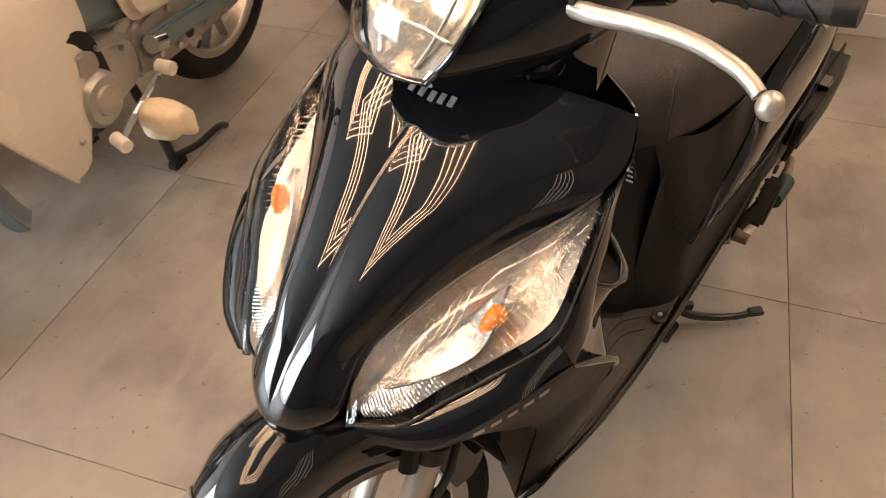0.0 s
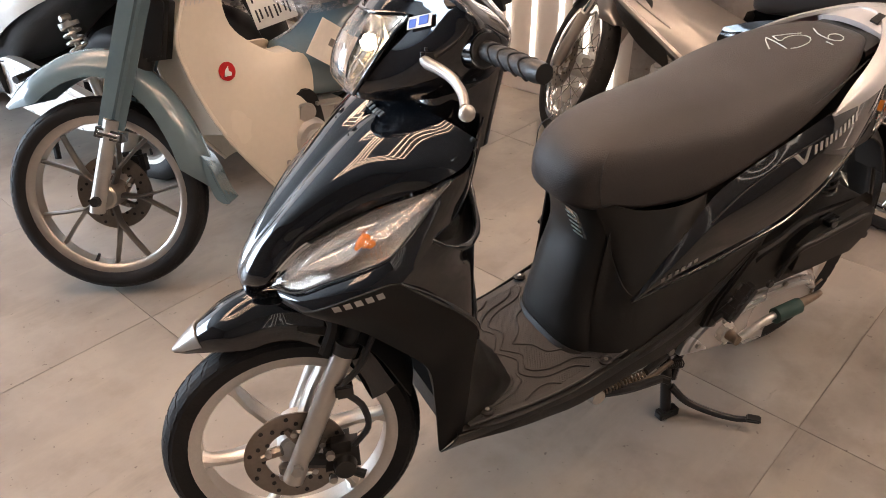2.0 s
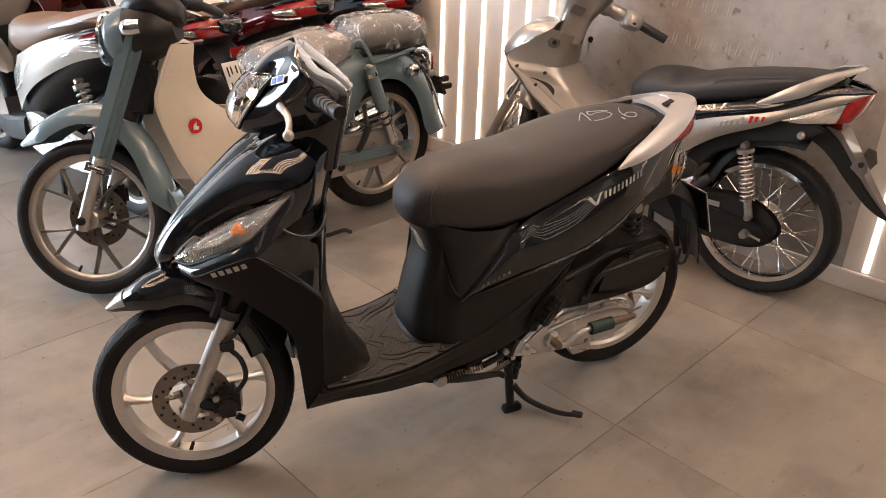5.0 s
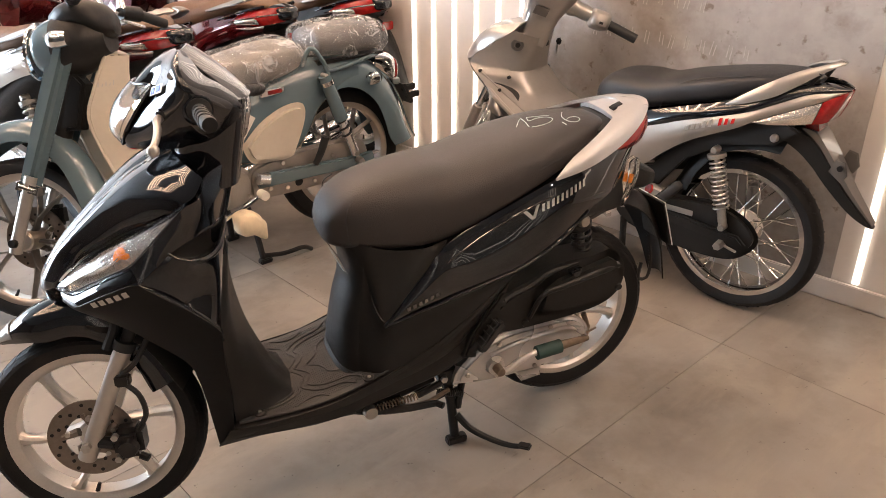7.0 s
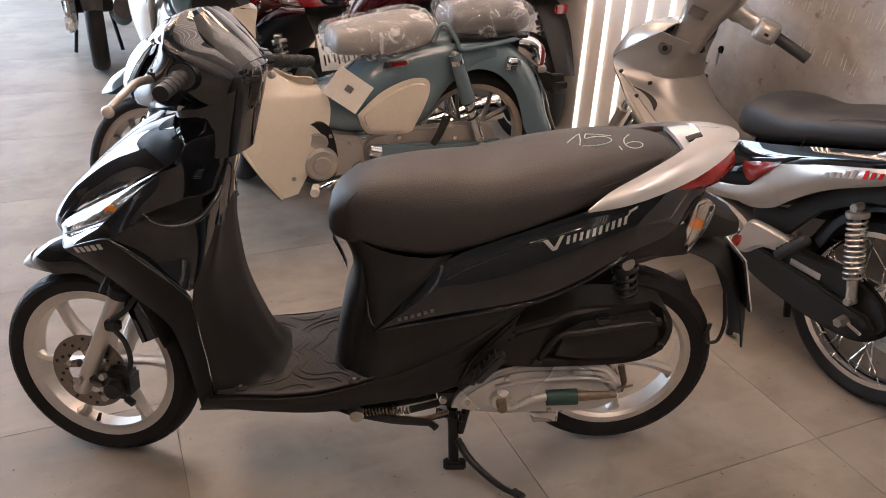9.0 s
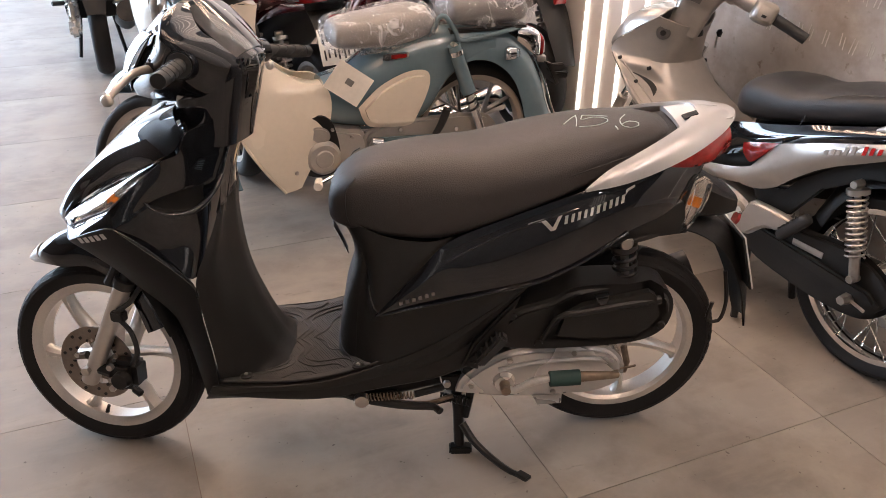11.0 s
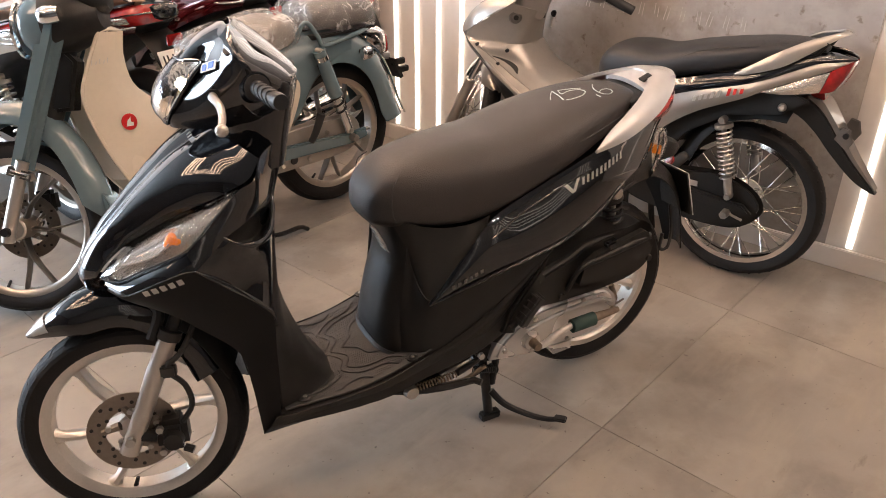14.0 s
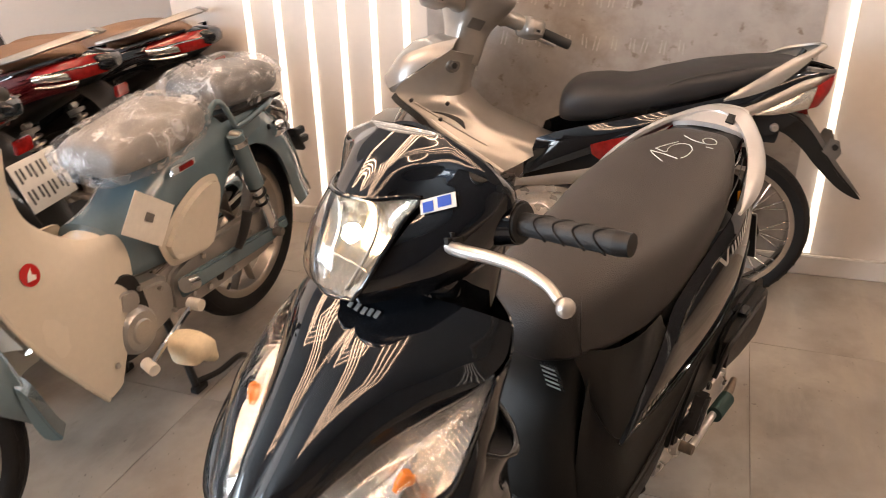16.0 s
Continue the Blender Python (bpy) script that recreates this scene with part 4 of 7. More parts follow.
    bowl_lens = part("headlamp_lens", thicken(skin([[p + Vector((-0.012 * math.sin(math.pi * (j + 0.3) / 15) - 0.003, 0, 0.001)) for j, p in enumerate(c)] for c in cols], closed=False), 0.0015), CLEAR, bowl)
    bowl_lens.visible_shadow = False
    part("bulb", tube([(0.188, 0.0, 0.944), (0.196, 0.0, 0.944), (0.211, 0.0, 0.944)], [0.005, 0.012, 0.013, 0.011, 0.009], 14, n=8), HEADLAMP_GLOW, bowl)
    for k in (4, 12):
        part("reflector_step", tube([cols[k][j] + Vector((deep(k, j) * 0.8, 0, 0)) for j in range(1, 14)], 0.0022, 6), REFLECTOR_BRIGHT, bowl)
    part("reflector_step", tube([cols[i][4] + Vector((deep(i, 4) * 0.8, 0, 0)) for i in range(2, 15)], 0.0018, 6), REFLECTOR_BRIGHT, bowl)
    rim = [front(zz, -hw, 0.004) for zz, hw in levels] + [front(0.995, 0.098 * k, 0.004) for k in (-0.5, 0, 0.5)] + [front(zz, hw, 0.004) for zz, hw in levels[::-1]] + [front(0.879, 0.0, 0.004), front(0.880, -0.046, 0.004)]
    part("lamp_rim", tube(rim, 0.0032, 8, n=80), GLOSS, bowl)
    def slope(k, side, lift):
        """A point on the rear slope: k runs down it, side across; the slope is domed across."""
        a, b, w = Vector((0.303, 0, 1.053)), Vector((0.412, 0, 0.952)), 0.066 + 0.042 * math.sin(math.pi * min(1, 0.1 + k * 0.8))
        return a.lerp(b, k) + Vector((0.66, 0, 0.75)) * (lift + 0.012 - 0.022 * side * side) + Vector((0, w * side, 0))
    part("dial_rim", thicken(skin([[slope(k / 12, q / 10, -0.004) for q in range(-10, 11)] for k in range(13)], closed=False), 0.005), GLOSS, cowl)
    part("dial_lens", thicken(skin([[slope(0.07 + 0.84 * k / 12, 0.86 * q / 10, -0.001 + 0.003 * math.sin(math.pi * k / 12)) for q in range(-10, 11)] for k in range(13)], closed=False), 0.003), DIAL_GLASS, cowl)
    part("mirror_boss", lathe([(0.0, -0.004), (0.010, -0.004), (0.011, 0.002), (0.014, 0.002), (0.015, -0.007), (0.0, -0.007)], sides=24), PLASTIC, cowl, at=Matrix.Translation((0.297, -0.158, 1.019)) @ Vector((-0.35, -0.45, 0.82)).to_track_quat("Y", "Z").to_matrix().to_4x4() @ pose(0, -0.004, 0, 180, 0, 0))
    sticker = part("cowl_sticker", block(-0.024, 0.024, -0.0085, 0.0085, 0, 0.0012, 0), PLATE, cowl, "small white and blue sticker", smooth=False, at=on_front(0.988, -0.122) @ pose(0, 0, 0.0025, 0, 0, 14) )
    for k in (-1, 1):
        part("sticker_bar", block(-0.010 + 0.010 * k, 0.006 + 0.012 * k, -0.006 + 0.001 * k, 0.006 + 0.001 * k, 0.0012, 0.002, 0), BLUE_PRINT, sticker, smooth=False)
    for s in (-1, 1):
        def f(q, s=s):
            q = [HI @ Vector((p[0], (p[1] + 0.025) / 0.89, p[2])) for p in q]
            return flip(q) if s > 0 else q
        arm = part("handlebar_arm", tube(f([(0.310, -0.105, 0.945), (0.316, -0.150, 0.960), (0.318, -0.195, 0.968)]), [0.040, 0.026], 18, n=8), GLOSS, top, at=G)
        grip = part("grip", tube(f([(0.318, -0.190, 0.967), (0.3185, -0.255, 0.972), (0.319, -0.318, 0.977)]), 0.0138, 18, n=12), GRIP, arm)
        part("grip_flange", tube(f([(0.318, -0.190, 0.967), (0.318, -0.198, 0.968)]), 0.023, 20), GRIP, grip)
        part("bar_end", tube(f([(0.319, -0.316, 0.977), (0.3195, -0.333, 0.979)]), [0.0145, 0.013], 18), DARK, grip)
        for q in (0.225, 0.25, 0.275, 0.30):
            cx = 0.3182
            bm = tube(f([(cx + 0.0141 * math.cos(t), -q - 0.008 * math.sin(2 * t), 0.967 + (q - 0.19) * 0.078 + 0.0141 * math.sin(t)) for t in (2 * math.pi * k / 20 for k in range(21))]), 0.0016, 5)
            part("grip_rib", bm, GRIP, grip)
        lev = part("brake_lever", tube(f([(0.262, -0.122, 0.944), (0.247, -0.160, 0.950), (0.242, -0.205, 0.957), (0.240, -0.248, 0.958), (0.234, -0.286, 0.952), (0.227, -0.304, 0.944)]), [0.0088, 0.006], 10, n=20), FORK, arm, "silver brake lever")
        bm = bmesh.new()
        bmesh.ops.create_uvsphere(bm, u_segments=16, v_segments=10, radius=0.0108)
        ball = HI @ Vector((0.225, -0.3240, 0.940))
        part("lever_ball", bm, FORK, lev, at=pose(ball.x, -s * ball.y, ball.z))
        part("lever_perch", block(0.282, 0.308, -0.150 if s < 0 else 0.120, -0.120 if s < 0 else 0.150, 0.925, 0.948, 0.006), DARK, arm)

    # footboard, mat and skirt
    def mat_z(x):
        return 0.2505 + 0.62 * max(0.0, x - 0.44) ** 1.6
    part("footboard", hull([(0.29, 0.247, 0.20, 0.172), (0.40, 0.246, 0.20, 0.190), (0.48, 0.250, 0.20, 0.194), (0.55, 0.263, 0.20, 0.196), (0.66, 0.300, 0.225, 0.198), (0.78, 0.345, 0.245, 0.195), (0.88, 0.39, 0.28, 0.185)], 24, 6, n=22), PLASTIC, top)
    edge_l = [(x, -y, mat_z(x)) for x, y in ((0.312, 0.176), (0.37, 0.178), (0.44, 0.181), (0.50, 0.184), (0.55, 0.187), (0.60, 0.188), (0.66, 0.188), (0.73, 0.186))]
    mat = part("floor_mat", ruled(edge_l, flip(edge_l), thick=0.003, nu=24), MAT_RUBBER, top, "black ribbed rubber floor mat")
    part("mat_border", tube([p + Vector((0, 0, 0.001)) for p in curve(edge_l, 30)], 0.0028, 6), MAT_RUBBER, mat)
    for s in (-1, 1):
        for pts in ([(0.47, 0.0), (0.50, 0.045), (0.485, 0.085), (0.52, 0.115), (0.575, 0.125), (0.600, 0.150)], [(0.455, 0.0), (0.483, 0.05), (0.468, 0.09), (0.505, 0.130), (0.560, 0.142), (0.585, 0.168)],
                    [(0.345, 0.140), (0.40, 0.132), (0.445, 0.105), (0.450, 0.070)], [(0.345, 0.150), (0.405, 0.143), (0.456, 0.115), (0.462, 0.085)], [(0.50, 0.0), (0.53, 0.03), (0.545, 0.07), (0.58, 0.09)],
                    [(0.44, 0.165), (0.47, 0.150), (0.50, 0.150), (0.52, 0.168)], [(0.62, 0.135), (0.635, 0.155), (0.66, 0.165), (0.70, 0.160)]):
            part("mat_ridge", tube([(p.x, s * p.y, mat_z(p.x) + 0.0012) for p in curve([(x, y, 0) for x, y in pts], 18)], 0.0019, 6), MAT_RUBBER, mat)
    bm = bmesh.new()
    for i in range(62):
        for j in range(58):
            x, y = 0.340 + 0.0056 * i, -0.165 + 0.0058 * j
            if x < 0.445 and abs(y) < 0.118 or x > 0.60 and abs(y) < 0.13:
                continue
            x += 0.0028 if j % 2 else 0
            z, h = mat_z(x), 0.0014
            lo = [bm.verts.new((x + a * h, y + b * h, z)) for a, b in ((-1, 0), (0, -1), (1, 0), (0, 1))]
            hi = bm.verts.new((x, y, z + 0.0024))
            for k in range(4):
                bm.faces.new((lo[k], lo[(k + 1) % 4], hi))
    tagged(part("mat_studs", bm, MAT_RUBBER, mat, smooth=False), kind="stuff")
    for x, y, z in ((0.360, -0.156, 0.2535), (0.614, -0.180, 0.2925), (0.360, 0.156, 0.2535), (0.614, 0.180, 0.2925)):
        sc = part("mat_screw", lathe([(0.0, 0.003), (0.009, 0.004), (0.011, 0.002), (0.014, 0.001), (0.014, -0.003), (0.0, -0.003)], (x, y, z), axis="z", sides=16), DARK, mat)
        part("screw_head", lathe([(0.0, 0.0055), (0.004, 0.0055), (0.005, 0.003), (0.0, 0.003)], (x, y, z), axis="z", sides=10), STEEL, sc)
    for s in (-1, 1):
        f = flip if s > 0 else (lambda q: [Vector(p) for p in q])
        part("skirt", ruled(f([(0.288, -0.182, 0.240), (0.40, -0.193, 0.244), (0.48, -0.196, 0.251), (0.55, -0.199, 0.264), (0.68, -0.203, 0.312), (0.78, -0.206, 0.362), (0.88, -0.208, 0.432), (0.985, -0.205, 0.515)]),
                            f([(0.262, -0.154, 0.186), (0.36, -0.160, 0.192), (0.515, -0.165, 0.188), (0.66, -0.170, 0.225), (0.76, -0.175, 0.262), (0.84, -0.180, 0.320), (0.955, -0.188, 0.470)]), (0, s * 0.008, -0.004), nu=26), PLASTIC, top)
        # lower matt flank under the gloss panel
        part("flank", ruled(f([(0.632, -0.116, 0.560), (0.640, -0.122, 0.500), (0.660, -0.176, 0.432), (0.74, -0.192, 0.452), (0.83, -0.200, 0.480), (0.99, -0.205, 0.520)]),
                            f([(0.606, -0.118, 0.300), (0.612, -0.140, 0.272), (0.66, -0.195, 0.285), (0.76, -0.203, 0.325), (0.86, -0.207, 0.400), (0.975, -0.205, 0.505)]), (0, -s * 0.010, 0), nu=26, nv=8), PLASTIC, top)
        part("upper_flank", ruled(f([(0.592, -0.098, 0.628), (0.64, -0.130, 0.608), (0.70, -0.145, 0.592), (0.772, -0.150, 0.588), (0.82, -0.158, 0.604)]),
                                  f([(0.632, -0.112, 0.54), (0.640, -0.122, 0.490), (0.658, -0.176, 0.430), (0.715, -0.184, 0.498), (0.795, -0.186, 0.590)]), (0, -s * 0.004, 0), nu=22, nv=8), PLASTIC, top)
        # gloss side panel
        side = part("side_panel", shouldered(f([(0.655, -0.178, 0.424), (0.743, -0.188, 0.529), (0.790, -0.186, 0.587), (0.835, -0.174, 0.612), (0.90, -0.170, 0.638), (0.99, -0.172, 0.675), (1.084, -0.172, 0.712), (1.18, -0.150, 0.738), (1.27, -0.118, 0.766), (1.365, -0.070, 0.800)]),
                                        f([(0.657, -0.178, 0.422), (0.74, -0.194, 0.452), (0.83, -0.204, 0.478), (0.91, -0.208, 0.498), (0.99, -0.208, 0.518), (1.05, -0.206, 0.545), (1.103, -0.200, 0.574), (1.18, -0.180, 0.622), (1.27, -0.140, 0.650), (1.335, -0.095, 0.700)]), s * 0.016), GLOSS, top)
        part("panel_lip", tube(f([(0.657, -0.180, 0.422), (0.74, -0.198, 0.452), (0.83, -0.209, 0.478), (0.91, -0.212, 0.498), (0.99, -0.212, 0.518), (1.05, -0.209, 0.545), (1.103, -0.203, 0.574), (1.18, -0.182, 0.622)]), 0.004, 8, n=40), GLOSS, side)
        part("panel_crease", tube([Vector((x, flank_y(side, x, z, s), z)) for x, z in ((0.805, 0.565), (0.875, 0.600), (0.933, 0.626), (0.991, 0.650), (1.07, 0.680))], 0.0022, 6, n=24), GLOSS, side)
        if s < 0:
            def stroke(outline, dark=False):
                part("emblem_stroke", stuck(side, outline, 0.972, 0.632, 18.5, 0.0030 if dark else 0.0016), GLOSS if dark else LETTER, side, smooth=False)
            stroke([(0, 0.010), (0.030, 0.010), (0.042, -0.012), (0.052, -0.012), (0.074, 0.012), (0.066, 0.012), (0.048, -0.006), (0.038, 0.014), (0.004, 0.014)])
            for k in range(10):
                x0, lean = 0.072 + 0.0135 * k, 0.007
                stroke([(x0, -0.006), (x0 + 0.0065, -0.006), (x0 + 0.0065 + lean, 0.009), (x0 + lean, 0.009)])
            stroke([(0.206, 0.006), (0.212, 0.016), (0.232, 0.018), (0.230, 0.014), (0.215, 0.012)])
            for k in range(6):
                part("print_bar", stuck(side, [(0, 0), (0.008, 0), (0.010, 0.009), (0.002, 0.009)], 0.708 + 0.0135 * k, 0.458 + 0.0054 * k, 21), SILVER_DARK, side, smooth=False)
        # seat and cowl parts at the tail
        tail = part("tail_lamp", ruled(f([(1.235, -0.132, 0.752), (1.29, -0.112, 0.785), (1.345, -0.090, 0.812), (1.395, -0.055, 0.822)]), f([(1.235, -0.133, 0.748), (1.30, -0.116, 0.738), (1.365, -0.092, 0.748), (1.408, -0.058, 0.770)]), (0.008, s * 0.014, 0), thick=0.006), RED_LENS, top, "red tail lamp wing")
        ind = part("rear_signal", ruled(f([(1.330, -0.118, 0.705), (1.352, -0.108, 0.712), (1.372, -0.095, 0.700)]), f([(1.312, -0.118, 0.588), (1.335, -0.108, 0.600), (1.362, -0.092, 0.640)]), (0.006, s * 0.014, 0), thick=0.006), CLEAR, top, "clear rear turn signal")
        part("signal_bulb", tube(f([(1.338, -0.098, 0.645), (1.345, -0.092, 0.665)]), 0.013, 12), AMBER, ind)
        part("signal_back", ruled(f([(1.330, -0.100, 0.705), (1.352, -0.092, 0.712), (1.372, -0.080, 0.700)]), f([(1.312, -0.100, 0.588), (1.335, -0.092, 0.600), (1.362, -0.080, 0.640)])), REFLECTOR, ind)
        part("tail_skirt", ruled(f([(1.10, -0.196, 0.574), (1.20, -0.165, 0.628), (1.31, -0.115, 0.665)]), f([(1.20, -0.130, 0.580), (1.26, -0.125, 0.585), (1.33, -0.110, 0.588)]), (0, 0, 0)), PLASTIC, top)
        part("grab_rail", ruled(f(W([(1.081, -0.195, 0.716), (1.150, -0.199, 0.733), (1.220, -0.186, 0.753), (1.300, -0.155, 0.779), (1.370, -0.110, 0.806), (1.412, -0.066, 0.829), (1.420, -0.025, 0.832)])),
                                       f(W([(1.082, -0.193, 0.724), (1.125, -0.180, 0.757), (1.190, -0.158, 0.787), (1.255, -0.125, 0.812), (1.305, -0.085, 0.830), (1.330, -0.050, 0.840), (1.335, -0.025, 0.842)])), (0.003, s * 0.008, 0.009), nu=30, nv=8, thick=0.008), PEARL, top, "pearl silver grab rail")
    part("seat_well", layers([(0.262, 0.574, 0.80, 0.150), (0.30, 0.566, 0.80, 0.142), (0.42, 0.585, 0.80, 0.118), (0.50, 0.606, 0.80, 0.110), (0.56, 0.600, 0.80, 0.116), (0.62, 0.572, 0.80, 0.125)], 32, 3.2), PLASTIC, top)
    part("well_collar", layers([(0.256, 0.562, 0.80, 0.172), (0.268, 0.560, 0.80, 0.168), (0.282, 0.566, 0.80, 0.150)], 32, 3.2), PLASTIC, top)
    lab = part("warning_label", ruled([(0.566, -0.052, 0.600), (0.569, -0.086, 0.598)], [(0.595, -0.052, 0.535), (0.598, -0.090, 0.533)], (0.004, 0, 0), nu=6, thick=0.001), BLACK_GLASS, top, "small black warning label with white bars")
    for k in range(5):
        part("label_bar", ruled([(0.5665 + 0.0055 * k, -0.0545, 0.592 - 0.0125 * k), (0.5695 + 0.0055 * k, -0.084, 0.590 - 0.0125 * k)], [(0.5685 + 0.0055 * k, -0.0545, 0.587 - 0.0125 * k), (0.5715 + 0.0055 * k, -0.084, 0.585 - 0.0125 * k)], nu=4, nv=1, thick=0.0006), WHITE_INK, lab, smooth=False)
    part("seat_frame", hull([(0.80, 0.66, 0.45, 0.12), (0.95, 0.70, 0.48, 0.13), (1.10, 0.72, 0.56, 0.12), (1.25, 0.76, 0.64, 0.09), (1.36, 0.80, 0.72, 0.05)], 20, 3), PLASTIC, top)
    seat = part("seat", hull([(0.555, 0.640, 0.618, 0.030, 0.4), (0.562, 0.668, 0.600, 0.078, 0.4), (0.587, 0.700, 0.590, 0.114, 0.35), (0.640, 0.729, 0.582, 0.137, 0.30), (0.72, 0.747, 0.576, 0.151, 0.28), (0.80, 0.756, 0.579, 0.162, 0.28),
                              (0.88, 0.762, 0.610, 0.170, 0.28), (0.98, 0.785, 0.653, 0.173, 0.30), (1.08, 0.804, 0.693, 0.168, 0.32), (1.17, 0.816, 0.728, 0.150, 0.36), (1.25, 0.815, 0.760, 0.116, 0.42), (1.300, 0.799, 0.776, 0.062, 0.5), (1.312, 0.788, 0.782, 0.024, 0.5)], 48, 3.1, n=64), VINYL, top, "dark grey vinyl seat with chalk figures")
    for s in (-1, 1):
        part("seat_seam", tube([(0.62, s * 0.098, 0.712), (0.600, s * 0.112, 0.690), (0.598, s * 0.117, 0.64), (0.606, s * 0.116, 0.612)], 0.0012, 5, n=16), VINYL_BLACK, seat)
        part("seat_seam", tube([(0.885, s * 0.160, 0.630), (0.93, s * 0.1640, 0.668), (1.02, s * 0.1645, 0.726), (1.12, s * 0.156, 0.762), (1.22, s * 0.126, 0.786)], 0.0014, 5, n=24), VINYL_BLACK, seat)
    for pts in ([(1.058, -0.046), (1.080, -0.015), (1.092, -0.003)], [(1.092, -0.003), (1.088, -0.035), (1.081, -0.067)], [(1.105, -0.008), (1.128, -0.020), (1.153, -0.035)],
                [(1.105, -0.008), (1.098, -0.034), (1.120, -0.030), (1.143, -0.040), (1.149, -0.060), (1.130, -0.076), (1.100, -0.078), (1.086, -0.072)], [(1.157, -0.093), (1.159, -0.108)],
                [(1.192, -0.030), (1.174, -0.060), (1.172, -0.092), (1.188, -0.103), (1.206, -0.092), (1.206, -0.076), (1.188, -0.072), (1.173, -0.084)]):
        q = [Vector((p.x, p.y, top_z(seat, p.x, p.y) + 0.0004)) for p in curve(W([(x, y + 0.014, 0) for x, y in pts]), 16)]
        part("chalk_stroke", tube(q, 0.0012, 6), WHITE_INK, seat)
    part("seat_tail_filler", hull([(1.24, 0.80, 0.76, 0.10), (1.30, 0.815, 0.77, 0.090), (1.35, 0.822, 0.78, 0.07), (1.385, 0.818, 0.79, 0.04)], 18, 3), PLASTIC, top)
    part("rail_bridge", ruled([(1.290, -0.092, 0.812), (1.284, -0.045, 0.824), (1.282, 0.0, 0.827), (1.284, 0.045, 0.824), (1.290, 0.092, 0.812)],
                              [(1.402, -0.056, 0.832), (1.416, -0.030, 0.835), (1.420, 0.0, 0.836), (1.416, 0.030, 0.835), (1.402, 0.056, 0.832)], (0.0, 0, 0.008), thick=0.012), PEARL, top)
    part("rail_slot", ruled([(1.300, -0.060, 0.829), (1.298, -0.040, 0.832)], [(1.330, -0.052, 0.839), (1.330, -0.034, 0.841)], (0, 0, 0.001), nu=5, nv=3, thick=0.004), PLASTIC, top)
    part("tail_cover", hull([(1.27, 0.80, 0.70, 0.09), (1.34, 0.81, 0.70, 0.075), (1.40, 0.80, 0.74, 0.04)], 18, 2.6), GLOSS, top)
    part("tail_lamp_core", hull([(1.38, 0.812, 0.752, 0.055), (1.405, 0.806, 0.758, 0.045), (1.416, 0.795, 0.768, 0.02)], 16, 2.6), RED_LENS, top)

    # rear mudguard and plate holder
    guard = part("rear_mudguard", ruled([(1.26, -0.075, 0.590), (1.36, -0.080, 0.575), (1.44, -0.075, 0.520), (1.50, -0.060, 0.420), (1.54, -0.040, 0.300)],
                                        [(1.26, 0.075, 0.590), (1.36, 0.080, 0.575), (1.44, 0.075, 0.520), (1.50, 0.060, 0.420), (1.54, 0.040, 0.300)], (0.03, 0, 0.03), thick=0.004), PLASTIC, top)
    part("plate_holder", hull([(1.36, 0.70, 0.60, 0.08), (1.42, 0.665, 0.605, 0.075), (1.45, 0.65, 0.61, 0.06)], 16, 4), PLASTIC, guard)
    part("plate_edge", block(-0.0015, 0.0015, -0.095, 0.095, -0.07, 0.07, 0.001), PLATE, guard, smooth=False, at=pose(1.492, 0, 0.50, 0, -18, 0))
    part("plate_back", block(-0.007, -0.0020, -0.0945, 0.0945, -0.0695, 0.0695, 0.001), PLASTIC, guard, smooth=False, at=pose(1.492, 0, 0.50, 0, -18, 0))
    part("rear_reflector", lathe([(0.0, 0.0), (0.014, 0.0), (0.014, 0.008), (0.0, 0.010)], axis="x", sides=16), RED_LENS, guard, at=pose(1.475, 0, 0.575, 0, 20, 0))
    part("wire_loop", tube([(1.46, -0.05, 0.46), (1.475, -0.055, 0.38), (1.465, -0.06, 0.33), (1.435, -0.062, 0.335), (1.44, -0.06, 0.38)], 0.005, 6, n=18), DARK, guard)

    # engine, belt case, air box, rear wheel
    cast_wheel(top, 1.226, 0.257, 0.247, 0.090, 0.192, 6, False, CAST, "rear_wheel", turn=40, spoke_w=0.013, y=-0.004)
    case = part("belt_case", slab([(0.835, 0.200), (0.850, 0.240), (0.905, 0.288), (0.968, 0.318), (1.06, 0.326), (1.16, 0.326), (1.20, 0.306), (1.222, 0.270), (1.215, 0.228), (1.17, 0.200), (1.10, 0.190), (1.00, 0.186), (0.92, 0.188)], -0.055, -0.172, 0.018, 60, 3), CASE_SILVER, top, "satin silver belt case")
    part("case_rib", tube([(0.93, -0.174, 0.270), (1.02, -0.176, 0.292), (1.14, -0.175, 0.300), (1.19, -0.172, 0.285)], 0.007, 8, n=16), CASE_SILVER, case)
    part("case_foot", slab([(1.005, 0.195), (1.085, 0.195), (1.085, 0.160), (1.03, 0.156), (1.02, 0.176)], -0.10, -0.165, 0.006), CASE_SILVER, case)
    for x, z in ((0.87, 0.225), (0.955, 0.295), (1.10, 0.312), (1.20, 0.25), (1.06, 0.205), (0.95, 0.205)):
        part("case_bolt", lathe([(0.0, -0.006), (0.006, -0.006), (0.007, 0.0), (0.0, 0.0)], (x, -0.172, z), sides=6), STEEL, case)
    part("kick_boss", lathe([(0.0, -0.014), (0.022, -0.014), (0.026, 0.0), (0.0, 0.0)], (0.945, -0.172, 0.236), sides=24), ALLOY, case)
    kick = part("kick_starter", tube([(0.945, -0.200, 0.236), (0.965, -0.205, 0.232), (1.00, -0.212, 0.258), (1.04, -0.215, 0.272), (1.075, -0.215, 0.275)], 0.009, 10, n=16), ALLOY, top, "kick start lever with a green rubber sleeve")
